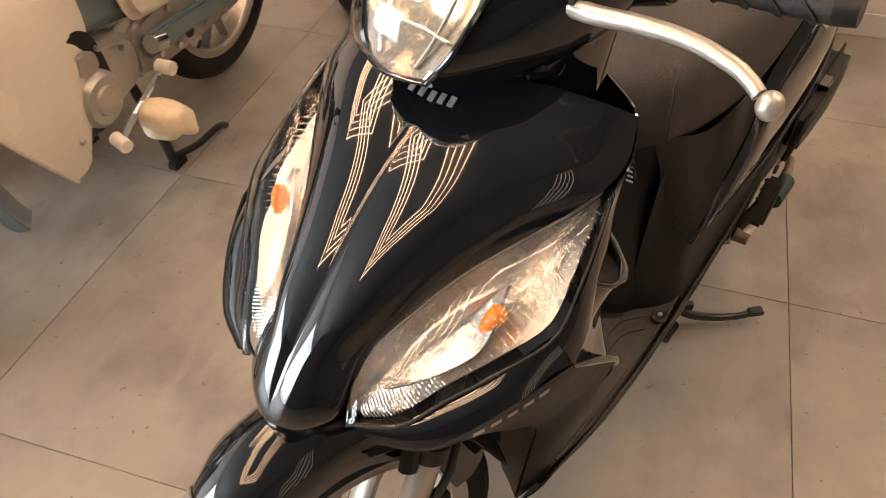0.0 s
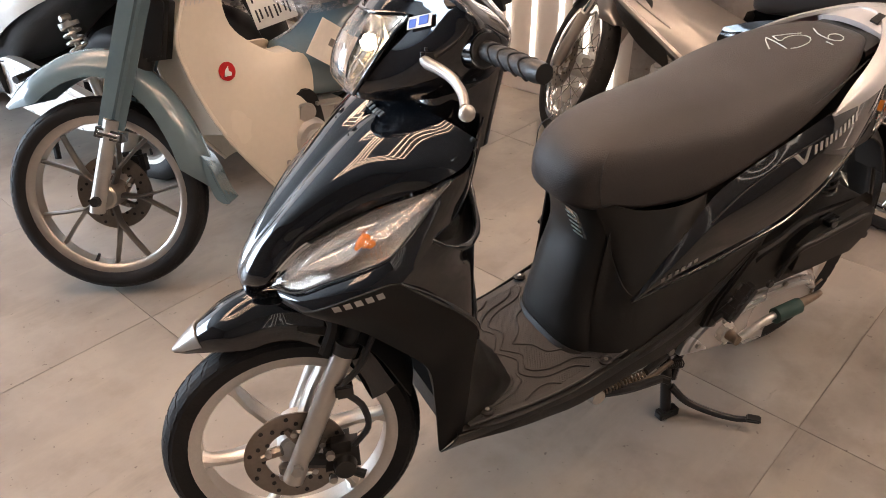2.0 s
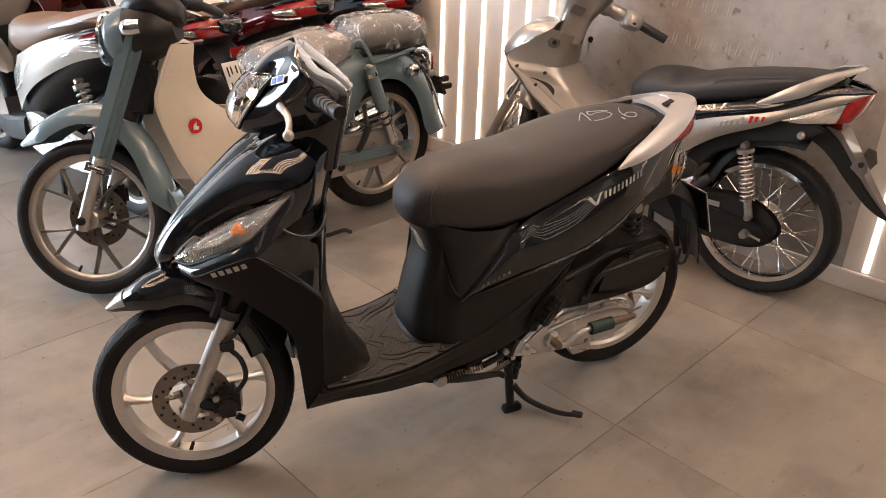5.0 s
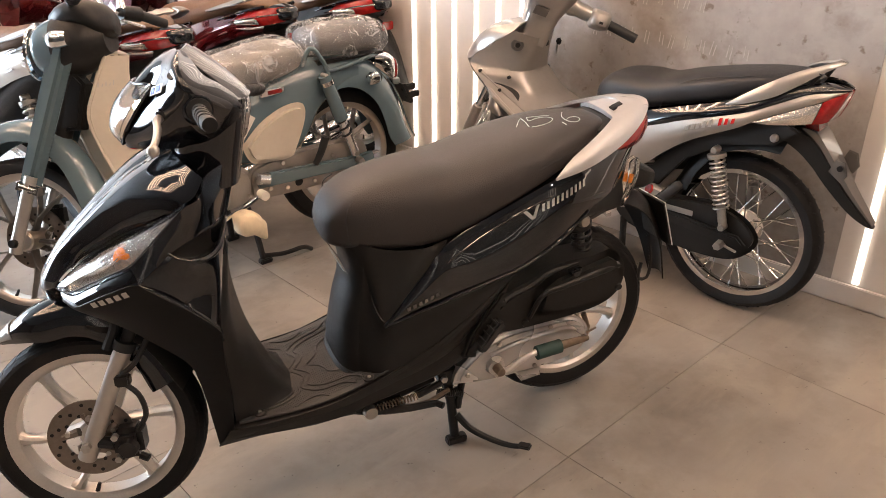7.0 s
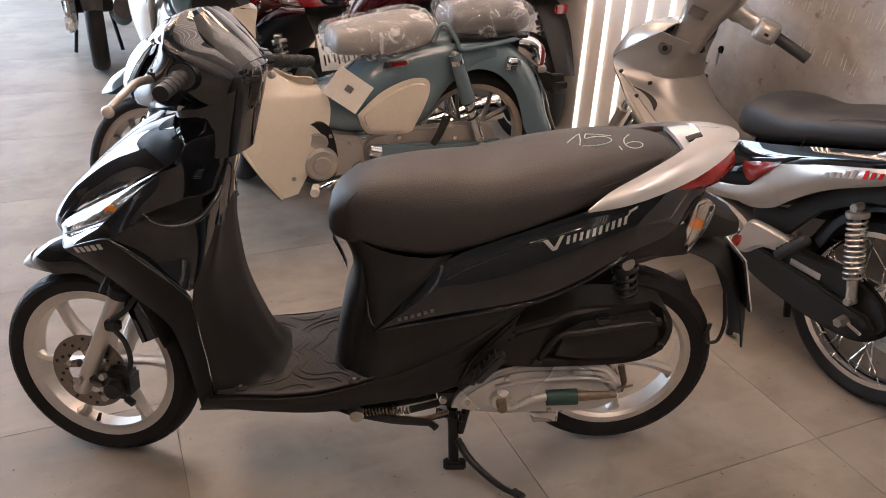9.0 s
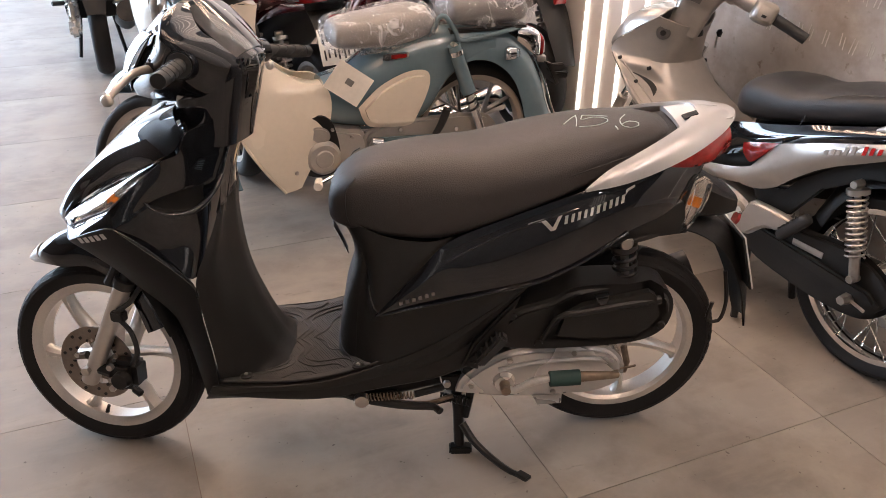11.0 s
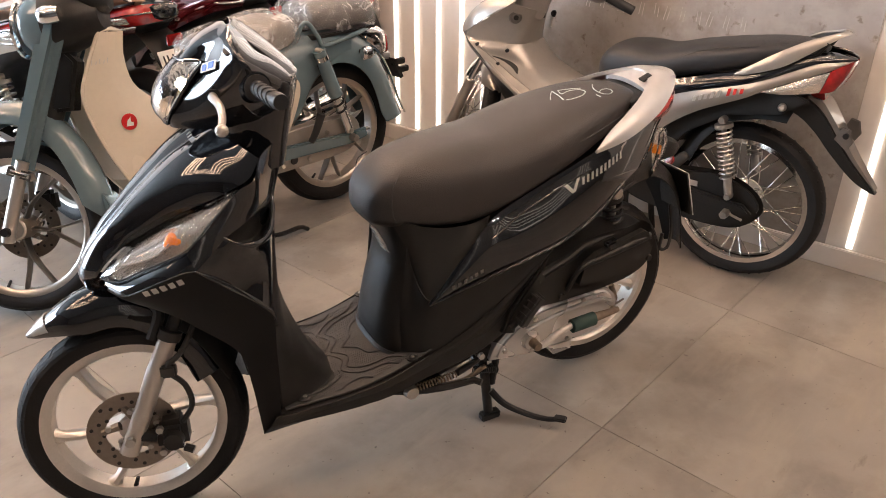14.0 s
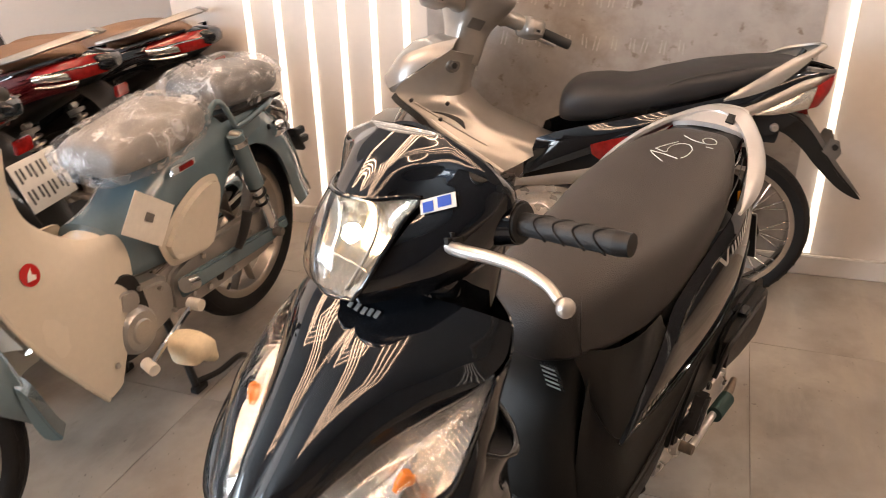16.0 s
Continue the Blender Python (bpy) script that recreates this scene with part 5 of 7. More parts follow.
    part("kick_shaft", lathe([(0.0, -0.018), (0.011, -0.018), (0.013, 0.02), (0, 0.02)], (0.945, -0.198, 0.236), sides=16), RUST, kick)
    part("kick_sleeve", tube([(1.040, -0.218, 0.272), (1.108, -0.218, 0.276)], 0.0185, 18), GREEN_RUBBER, kick)
    part("kick_clamp", tube([(1.104, -0.212, 0.273), (1.16, -0.206, 0.271), (1.20, -0.196, 0.266)], [0.013, 0.008], 10, n=6), RUST, kick)
    part("brake_cable", tube([(1.19, -0.18, 0.262), (1.215, -0.165, 0.262), (1.250, -0.155, 0.264)], 0.003, 6), RUST, top)
    part("brake_arm", tube([(1.225, -0.125, 0.30), (1.235, -0.135, 0.262), (1.23, -0.135, 0.235)], 0.008, 8), RUST, top)
    box = part("air_box", slab([(0.905, 0.345), (0.920, 0.400), (0.965, 0.440), (1.03, 0.462), (1.08, 0.488), (1.16, 0.496), (1.265, 0.490), (1.300, 0.460), (1.303, 0.410), (1.280, 0.370), (1.22, 0.345), (1.10, 0.334), (0.98, 0.332)], -0.07, -0.195, 0.026, 60, 3), PLASTIC, top)
    part("box_lid", slab([(1.021, 0.374), (1.034, 0.420), (1.043, 0.454), (1.088, 0.484), (1.165, 0.503), (1.237, 0.520), (1.265, 0.503), (1.285, 0.436), (1.258, 0.398), (1.225, 0.370), (1.12, 0.364)], -0.185, -0.224, 0.022, 0, 4), PLASTIC, box)
    part("lid_crease", tube([(1.018, -0.212, 0.378), (1.048, -0.222, 0.438), (1.105, -0.224, 0.452), (1.205, -0.222, 0.470), (1.262, -0.212, 0.474)], [0.006, 0.010], 8, n=22), PLASTIC, box)
    part("lid_notch", slab([(1.120, 0.486), (1.150, 0.492), (1.148, 0.470), (1.128, 0.466)], -0.190, -0.2265, 0.004), GLOSS, box)
    for x, z in ((0.950, 0.425), (1.165, 0.452), (1.275, 0.405), (1.01, 0.36)):
        part("box_screw", lathe([(0.0, -0.004), (0.008, -0.004), (0.010, 0.002), (0.0, 0.002)], (x, -0.206 if x > 1 else -0.195, z), sides=12), DARK, box)
    part("engine_block", slab([(0.70, 0.22), (0.74, 0.30), (0.86, 0.34), (1.02, 0.34), (1.10, 0.28), (1.08, 0.21), (0.92, 0.18), (0.78, 0.19)], -0.06, 0.12, 0.02, 30), DARK, top)
    part("exhaust", tube([(1.0, 0.15, 0.26), (1.25, 0.155, 0.29), (1.45, 0.155, 0.36)], [0.05, 0.055], 18, n=8), DARK, top)
    shock(top, (1.190, -0.125, 0.581), (1.225, -0.125, 0.36), 0.024, 8, DARK, DARK, 0.0045)
    part("shock_bolt", lathe([(0.0, -0.012), (0.012, -0.012), (0.017, -0.004), (0.017, 0.006), (0, 0.006)], (1.189, -0.146, 0.581), sides=16), STEEL, top)
    part("rear_frame_tube", tube([(0.86, -0.12, 0.50), (1.05, -0.14, 0.56), (1.20, -0.135, 0.585), (1.30, -0.10, 0.60)], 0.013, 8, n=12), DARK, top)

    # pillion peg, stands, under-floor linkage
    peg = part("pillion_peg", tube([(0.868, -0.205, 0.318), (0.905, -0.225, 0.365), (0.925, -0.225, 0.385)], 0.011, 8), DARK, top)
    part("peg_rubber", block(-0.045, 0.045, -0.016, 0.016, -0.012, 0.012, 0.006), GRIP, peg, at=pose(0.905, -0.228, 0.362, 0, -52, 0))
    for k in range(5):
        part("peg_rib", block(-0.002, 0.002, -0.017, 0.017, 0.011, 0.015, 0), GRIP, peg, smooth=False, at=pose(0.905, -0.228, 0.362, 0, -52, 0) @ pose(-0.034 + 0.017 * k, 0, 0))
    part("peg_bracket", slab([(0.845, 0.30), (0.868, 0.36), (0.930, 0.44), (0.965, 0.48), (0.94, 0.40), (0.885, 0.325), (0.88, 0.29)], -0.175, -0.205, 0.006), PLASTIC, top)
    stand = part("centre_stand", tube([(0.835, -0.10, 0.215), (0.845, -0.120, 0.12), (0.850, -0.135, 0.02)], 0.013, 10), DARK, top, "black centre stand, down")
    part("stand_leg", tube([(0.835, 0.10, 0.215), (0.845, 0.120, 0.12), (0.850, 0.135, 0.02)], 0.013, 10), DARK, stand)
    for s in (-1, 1):
        part("stand_foot", block(0.825, 0.880, s * 0.140 - 0.014, s * 0.140 + 0.014, 0.0, 0.022, 0.004), DARK, stand)
    part("stand_cross_bar", tube([(0.842, -0.115, 0.15), (0.842, 0.115, 0.15)], 0.010, 8), DARK, stand)
    part("stand_brace", tube([(0.880, -0.12, 0.205), (0.862, -0.125, 0.10)], 0.010, 8), DARK, stand)
    part("stand_tang", tube([(0.855, -0.135, 0.085), (0.885, -0.165, 0.048), (0.930, -0.215, 0.030), (0.965, -0.255, 0.028), (0.985, -0.275, 0.034)], [0.010, 0.007], 9, n=16), DARK, stand)
    part("tang_pad", block(-0.012, 0.022, -0.012, 0.012, -0.004, 0.006, 0.003), DARK, stand, at=pose(0.985, -0.277, 0.036, 0, 0, -45))
    side = part("side_stand", tube([(0.610, -0.150, 0.180), (0.700, -0.165, 0.168), (0.790, -0.170, 0.162), (0.800, -0.185, 0.160)], [0.012, 0.009], 9, n=10), DARK, top, "side stand folded under the footboard")
    part("stand_spring", spring((0.63, -0.160, 0.186), (0.74, -0.165, 0.196), 0.008, 0.0018, 14), RUST, side)
    part("stand_pivot", lathe([(0.0, -0.016), (0.016, -0.016), (0.019, 0.0), (0.0, 0.0)], (0.618, -0.155, 0.180), sides=14), STEEL, side)
    part("stand_link", tube([(0.74, -0.165, 0.198), (0.80, -0.150, 0.205), (0.84, -0.12, 0.21)], 0.009, 8), DARK, side)
    part("brake_rod", tube([(0.66, -0.150, 0.172), (0.76, -0.152, 0.160), (0.83, -0.146, 0.178)], 0.006, 8, n=10), RUST, top)
    part("stand_spring", spring((0.800, -0.135, 0.170), (0.872, -0.138, 0.150), 0.009, 0.002, 12), DARK, stand)
    part("stand_bracket", slab([(0.80, 0.235), (0.88, 0.240), (0.895, 0.205), (0.85, 0.185), (0.81, 0.195)], -0.125, -0.145, 0.004), DARK, top)
    for x, z in ((0.815, 0.215), (0.872, 0.220), (0.70, 0.178)):
        part("bracket_bolt", lathe([(0.0, -0.010), (0.009, -0.010), (0.010, 0.0), (0.0, 0.0)], (x, -0.146, z), sides=6), STEEL, top)
    part("linkage_arm", slab([(0.64, 0.190), (0.70, 0.196), (0.715, 0.176), (0.69, 0.158), (0.65, 0.162)], -0.135, -0.152, 0.004), DARK, top)
    part("cable_guide", tube([(0.56, -0.14, 0.185), (0.62, -0.150, 0.168), (0.70, -0.148, 0.150), (0.78, -0.14, 0.150), (0.86, -0.13, 0.165)], 0.0045, 6, n=18), GRIP, top)
    part("under_tube", tube([(0.35, -0.10, 0.20), (0.60, -0.12, 0.175), (0.80, -0.10, 0.20)], 0.016, 10, n=8), DARK, top)
    return top


black_scooter(pose(0, -0.025, 0) @ Matrix.Diagonal((1, 0.89, 1, 1)))

# ---------------------------------------------------------------- the blue-grey and cream moped
CUB_RIM = material("machined_wheel_rim", (0.46, 0.42, 0.37), 0.3, metal=0.85, vary=0.08)
CAST_CASE = material("dull_cast_aluminium", (0.44, 0.42, 0.39), 0.34, metal=0.65, bump=0.08, scale=160, vary=0.06)
CUB_SPOKE = material("grey_cast_spoke", (0.24, 0.225, 0.205), 0.35, metal=0.7, vary=0.1)


def arc_guard(pts, half, drop, centre, n=26, wrap=0.62, taper=0.0):
    """A mudguard: a curved strip along pts that hangs over the wheel at centre."""
    rows = []
    for i, p in enumerate(curve(pts, n)):
        f = i / (n - 1)
        k = min(1.0, 0.25 + f / 0.15, 0.25 + (1 - f) / 0.15) if taper else 1.0
        out = Vector((p.x - centre[0], 0, p.z - centre[1])).normalized()
        rows.append([p + Vector((0, half * k * math.sin(t * 0.5 * math.pi), 0)) - out * drop * k * abs(t) ** 2.2 for t in (j / 6 - 1 for j in range(13))])
    return thicken(skin(rows, closed=False), 0.003)


def crumpled(bm, amount, scale, seed):
    """Plastic film: a body pushed in and out by ridged noise."""
    bmesh.ops.recalc_face_normals(bm, faces=bm.faces)
    bm.normal_update()
    for v in bm.verts:
        q = v.co * scale + Vector((seed, seed * 2, 0))
        v.co += v.normal * (amount * (1.0 - 2.2 * abs(noise.noise(q))) + 0.4 * amount * noise.noise(q * 3.1))
    return bm


def blue_moped(m):
    top = thing("moped", m, "blue-grey and cream moped with plastic-wrapped seats on a centre stand", "moped")
    S = Matrix.Translation((0.030, 0.028, 0)) @ steer((0.30, 0.86), 24, 47)
    # front end
    fw = cast_wheel(top, 0.030, 0.267, 0.267, 0.074, 0.218, 5, True, CUB_RIM, "front_wheel", turn=30, spoke_w=0.011, pre=S, spoke_mat=CUB_SPOKE)
    brake_disc(top, 0.030, 0.030, 0.267, 0.104, pre=S)
    cal = part("brake_caliper", block(0.055, 0.125, 0.035, 0.085, 0.30, 0.37, 0.012), DARK, top, at=S)
    for s in (-1, 1):
        leg = part("fork_leg", tube([(0.018, s * 0.078, 0.236), (0.026, s * 0.080, 0.260), (0.115, s * 0.080, 0.470)], 0.020, 16), FORK, top, at=S)
        part("fork_cover", slab([(0.076, 0.462), (0.140, 0.436), (0.190, 0.545), (0.245, 0.665), (0.300, 0.785), (0.335, 0.872), (0.258, 0.885), (0.205, 0.765), (0.140, 0.615)], s * 0.046, s * 0.106, 0.028, 0, 5), BLUE_GREY, leg)
        part("chrome_band", slab([(0.066, 0.436), (0.132, 0.408), (0.142, 0.432), (0.078, 0.460)], s * 0.044, s * 0.108, 0.010, 0, 3), CHROME, leg)
        part("axle_cap", lathe([(0.0, -0.014), (0.012, -0.014), (0.015, 0.0), (0.0, 0.0)], (0.030, s * 0.080 + (-0.018 if s < 0 else 0.030), 0.267), sides=12), DARK, leg)
    part("front_mudguard", arc_guard([(-0.185, 0, 0.540), (-0.10, 0, 0.605), (0.02, 0, 0.652), (0.14, 0, 0.640), (0.240, 0, 0.552), (0.300, 0, 0.430), (0.326, 0, 0.315), (0.345, 0, 0.235)], 0.062, 0.070, (0.03, 0.279), taper=1), BLUE_GREY, top, at=S)
    part("guard_flap", slab([(0.312, 0.345), (0.328, 0.320), (0.352, 0.235), (0.364, 0.205), (0.332, 0.218), (0.316, 0.275)], -0.05, 0.05, 0.006, 20), BLUE_GREY, top, at=S)
    part("steering_stem", tube([(0.16, 0, 0.52), (0.32, 0, 0.90)], 0.035, 14), DARK, top, at=S)
    part("fork_filler", slab([(0.20, 0.60), (0.27, 0.60), (0.31, 0.74), (0.28, 0.78), (0.25, 0.74)], -0.035, 0.035, 0.01), PLASTIC, top, at=S)
    # headlamp nacelle and bars
    shell_ = part("headlamp_shell", hull([(0.175, 0.905, 0.800, 0.060), (0.185, 0.925, 0.780, 0.085), (0.22, 0.945, 0.765, 0.098), (0.28, 0.955, 0.770, 0.100), (0.345, 0.945, 0.800, 0.080), (0.40, 0.92, 0.83, 0.045)], 28, 2.1), BLUE_GREY, top, at=S)
    part("shell_rear", hull([(0.255, 0.956, 0.766, 0.1025), (0.29, 0.961, 0.766, 0.104), (0.35, 0.950, 0.788, 0.087), (0.405, 0.925, 0.825, 0.050)], 26, 2.2), DARK, shell_)
    part("headlamp_rim", lathe([(0.082, 0.0), (0.090, -0.006), (0.090, -0.014), (0.080, -0.016)], axis="x", sides=36), CHROME, shell_, at=pose(0.180, 0, 0.853, 0, 8, 0))
    part("headlamp_glass", lathe([(0.0, -0.030), (0.04, -0.027), (0.07, -0.019), (0.082, -0.010), (0.082, 0.0), (0.0, 0.004)], axis="x", sides=36), PEARL, shell_, at=pose(0.180, 0, 0.853, 0, 8, 0))
    part("bar_cover", hull([(0.24, 0.965, 0.90, 0.05), (0.28, 0.985, 0.90, 0.085), (0.34, 0.995, 0.90, 0.095), (0.40, 0.975, 0.87, 0.075), (0.43, 0.94, 0.88, 0.03)], 24, 2.4), DARK, top, at=S)
    part("dial", lathe([(0.0, 0.012), (0.042, 0.012), (0.050, 0.004), (0.054, -0.006), (0.0, -0.006)], axis="z", sides=28), CHROME, top, at=S @ pose(0.345, 0, 1.000, 0, 18, 0))
    part("handlebar", tube([(0.445, -0.335, 0.955), (0.400, -0.20, 0.975), (0.335, -0.08, 0.965), (0.330, 0.0, 0.965), (0.335, 0.08, 0.965), (0.400, 0.20, 0.975), (0.445, 0.335, 0.955)], 0.011, 10, n=40), CHROME, top, at=S)
    for s in (-1, 1):
        f = flip if s > 0 else (lambda q: [Vector(p) for p in q])
        g = part("grip", tube(f([(0.412, -0.225, 0.972), (0.447, -0.340, 0.954)]), 0.017, 14), GRIP, top, at=S)
        part("switch_box", tube(f([(0.380, -0.150, 0.974), (0.410, -0.218, 0.973)]), [0.024, 0.026], 12), DARK, g)
        part("lever", tube(f([(0.345, -0.160, 0.965), (0.345, -0.220, 0.965), (0.380, -0.320, 0.948)]), [0.007, 0.0055], 8, n=12), CHROME, g)
        part("mirror_clamp", lathe([(0.0, 0.026), (0.012, 0.026), (0.016, 0.0), (0.0, 0.0)], axis="z", sides=12), CHROME, g, at=pose(0.385, s * 0.150, 0.985))
        sig = part("front_signal", hull([(0.27, 0.885, 0.845, 0.014), (0.29, 0.892, 0.838, 0.022), (0.33, 0.888, 0.842, 0.018)], 14, 2), CHROME, top, at=S @ pose(0, s * 0.125, 0))
        part("signal_stem", tube([(0.30, 0, 0.866), (0.30, -s * 0.04, 0.866)], 0.008, 8), DARK, sig)
    # cream leg shields
    for s in (-1, 1):
        f = flip if s > 0 else (lambda q: [Vector(p) for p in q])
        A = [(0.374, -0.056, 0.836), (0.318, -0.066, 0.738), (0.284, -0.078, 0.652), (0.309, -0.100, 0.515), (0.350, -0.135, 0.395), (0.410, -0.155, 0.290), (0.482, -0.146, 0.188)]
        B = [(0.452, -0.050, 0.826), (0.440, -0.054, 0.745), (0.460, -0.062, 0.655), (0.560, -0.076, 0.572), (0.662, -0.095, 0.540), (0.655, -0.120, 0.410), (0.540, -0.142, 0.200)]
        sh = part("leg_shield", ruled(f(A), f(B), (0.0, s * 0.012, 0.0), nu=36, nv=12, thick=0.004), CREAM, top)
        part("shield_rim", tube(f(A), 0.006, 8, n=36), CREAM, sh)
        part("shield_front", ruled(f(A[1:6]), f([(0.35, -0.02, 0.74), (0.33, -0.03, 0.65), (0.36, -0.04, 0.52), (0.41, -0.06, 0.40), (0.46, -0.07, 0.30)]), (0.02, 0, 0), nu=20), CREAM, sh)
        part("shield_bolt", lathe([(0.0, -0.005), (0.006, -0.005), (0.008, 0.0), (0.0, 0.0)], (0.525, s * 0.153, 0.262), sides=12), STEEL, sh)
        if s < 0:
            disc_ = [(0.025 * math.cos(k * math.pi / 12), 0.025 * math.sin(k * math.pi / 12)) for k in range(24)]
            em = part("round_emblem", stuck(sh, disc_, 0.400, 0.563, 0, 0.003), RED_PAINT, sh, "round red emblem with a white wing shape")
            part("emblem_wing", stuck(sh, [(-0.012, -0.012), (0.010, -0.013), (0.012, -0.004), (0.004, 0.0), (0.006, 0.014), (-0.006, 0.004)], 0.400, 0.563, 0, 0.0048), PLATE, em, smooth=False)
            for k in range(5):
                part("script_stroke", stuck(sh, [(0, 0), (0.004, 0), (0.009, 0.014 - 0.006 * (k % 2)), (0.006, 0.014 - 0.006 * (k % 2))], 0.330 + 0.012 * k, 0.745, 8, 0.002), LETTER, sh, smooth=False)
    part("shield_top", ruled([(0.374, -0.056, 0.836), (0.41, -0.060, 0.838), (0.452, -0.050, 0.826)], [(0.374, 0.056, 0.836), (0.41, 0.060, 0.838), (0.452, 0.050, 0.826)], (0, 0, 0.008), nu=10), CREAM, top)
    part("centre_spine", hull([(0.42, 0.70, 0.50, 0.050), (0.50, 0.605, 0.45, 0.064), (0.60, 0.548, 0.42, 0.075), (0.70, 0.545, 0.40, 0.090)], 24, 2.6), CREAM, top)
    # blue body and rear mudguard
    part("body", hull([(0.655, 0.560, 0.400, 0.100), (0.74, 0.585, 0.380, 0.104), (0.84, 0.650, 0.365, 0.110), (0.96, 0.700, 0.360, 0.114), (1.04, 0.715, 0.400, 0.114), (1.12, 0.722, 0.520, 0.110), (1.22, 0.722, 0.585, 0.104), (1.30, 0.705, 0.60, 0.095)], 32, 3.0), BLUE_GREY, top)
    part("rear_mudguard", arc_guard([(1.10, 0, 0.712), (1.22, 0, 0.735), (1.34, 0, 0.708), (1.45, 0, 0.628), (1.525, 0, 0.510), (1.570, 0, 0.390), (1.600, 0, 0.325)], 0.100, 0.135, (1.245, 0.30), taper=0), BLUE_GREY, top)
    part("guard_trim", tube([(1.34, -0.052, 0.700), (1.45, -0.052, 0.622), (1.525, -0.052, 0.505), (1.570, -0.052, 0.388), (1.600, -0.06, 0.318)], 0.005, 6, n=24), CHROME, top)
    for s in (-1, 1):
        cov = [(0.765, 0.468), (0.785, 0.415), (0.82, 0.392), (0.95, 0.386), (0.985, 0.42), (1.030, 0.520), (1.028, 0.575), (0.985, 0.588), (0.92, 0.575), (0.84, 0.535)]
        part("side_cover", slab(cov, s * 0.10, s * 0.140, 0.024, 60, 4), CREAM, top)
        em = part("side_marker", slab([(0.862, 0.640), (0.865, 0.628), (0.945, 0.632), (0.955, 0.640), (0.952, 0.652), (0.868, 0.650)], s * 0.110, s * 0.119, 0.003, 24), CHROME, top, "red side marker in a chrome frame")
        part("marker_lens", slab([(0.89, 0.647), (0.89, 0.633), (0.944, 0.635), (0.948, 0.642), (0.944, 0.649)], s * 0.119, s * 0.122, 0.001), RED_LENS, em)
        shock(top, (1.118, s * 0.135, 0.668), (1.232, s * 0.140, 0.348), 0.022, 8, DARK, CHROME, 0.003, shroud=BLUE_GREY)
        part("swing_arm", slab([(0.80, 0.330), (0.81, 0.355), (1.25, 0.330), (1.32, 0.335), (1.33, 0.300), (1.25, 0.285), (0.81, 0.300)], s * 0.118, s * 0.140, 0.006), BLUE_GREY, top)
        wk = part("rear_signal", hull([(1.325, 0.640, 0.602, 0.012), (1.335, 0.648, 0.596, 0.020), (1.365, 0.645, 0.598, 0.018)], 14, 2), CHROME, top, at=pose(0, s * 0.125, 0))
        part("signal_stem", tube([(1.345, 0, 0.622), (1.345, -s * 0.05, 0.622)], 0.009, 8), DARK, wk)
        part("signal_lens", hull([(1.363, 0.643, 0.600, 0.017), (1.382, 0.637, 0.606, 0.012)], 12, 2), CLEAR, wk)
    # seats in film, carrier
    seat = part("rider_seat", hull([(0.695, 0.722, 0.685, 0.070), (0.715, 0.752, 0.665, 0.100), (0.80, 0.770, 0.660, 0.115), (0.90, 0.784, 0.662, 0.125), (0.98, 0.794, 0.675, 0.125), (1.035, 0.788, 0.69, 0.108), (1.065, 0.755, 0.705, 0.070)], 28, 2.7, n=44), VINYL_GREY, top, "grey seat under clear wrinkled plastic film")
    part("plastic_film", crumpled(hull([(0.680, 0.722, 0.675, 0.078), (0.700, 0.762, 0.648, 0.110), (0.80, 0.781, 0.640, 0.126), (0.90, 0.795, 0.645, 0.136), (0.98, 0.805, 0.660, 0.136), (1.04, 0.799, 0.680, 0.118), (1.078, 0.760, 0.698, 0.080)], 80, 2.7, n=120), 0.0055, 24, 1), WRAP, seat)
    pil = part("pillion_seat", hull([(1.120, 0.790, 0.735, 0.080), (1.145, 0.818, 0.722, 0.105), (1.25, 0.828, 0.715, 0.115), (1.36, 0.826, 0.715, 0.112), (1.415, 0.812, 0.725, 0.095), (1.435, 0.785, 0.742, 0.060)], 28, 2.7, n=40), VINYL_SLATE, top, "dark grey pillion pad under clear plastic film")
    part("plastic_film", crumpled(hull([(1.105, 0.790, 0.725, 0.090), (1.13, 0.832, 0.708, 0.118), (1.25, 0.843, 0.700, 0.128), (1.36, 0.841, 0.700, 0.126), (1.425, 0.824, 0.712, 0.108), (1.450, 0.785, 0.735, 0.070)], 80, 2.7, n=110), 0.0065, 22, 7), WRAP, pil)
    for s in (-1, 1):
        part("carrier_rail", tube([(1.050, s * 0.095, 0.710), (1.068, s * 0.110, 0.762), (1.090, s * 0.120, 0.768), (1.128, s * 0.122, 0.715), (1.160, s * 0.118, 0.680), (1.33, s * 0.105, 0.700), (1.40, s * 0.08, 0.705)], 0.009, 10, n=40), BLUE_GREY, top)
    part("carrier_plate", slab([(1.12, 0.715), (1.42, 0.715), (1.42, 0.705), (1.12, 0.700)], -0.10, 0.10, 0.003), DARK, top)
    # tail lamp and plate
    tl = part("tail_lamp", hull([(1.40, 0.705, 0.640, 0.070), (1.45, 0.700, 0.600, 0.072), (1.49, 0.685, 0.575, 0.068), (1.515, 0.655, 0.585, 0.050)], 20, 4), CHROME, top, "chrome tail lamp with a red lens")
    part("tail_lens", hull([(1.485, 0.690, 0.585, 0.060), (1.515, 0.665, 0.578, 0.058), (1.530, 0.640, 0.585, 0.045)], 18, 4), RED_LENS, tl)
    part("plate_lamp", hull([(1.50, 0.585, 0.555, 0.05), (1.54, 0.580, 0.548, 0.045)], 12, 4), STEEL, tl)
    br = part("plate_bracket", slab([(1.53, 0.56), (1.56, 0.55), (1.60, 0.47), (1.585, 0.465), (1.55, 0.53)], -0.06, 0.06, 0.003), DARK, top)
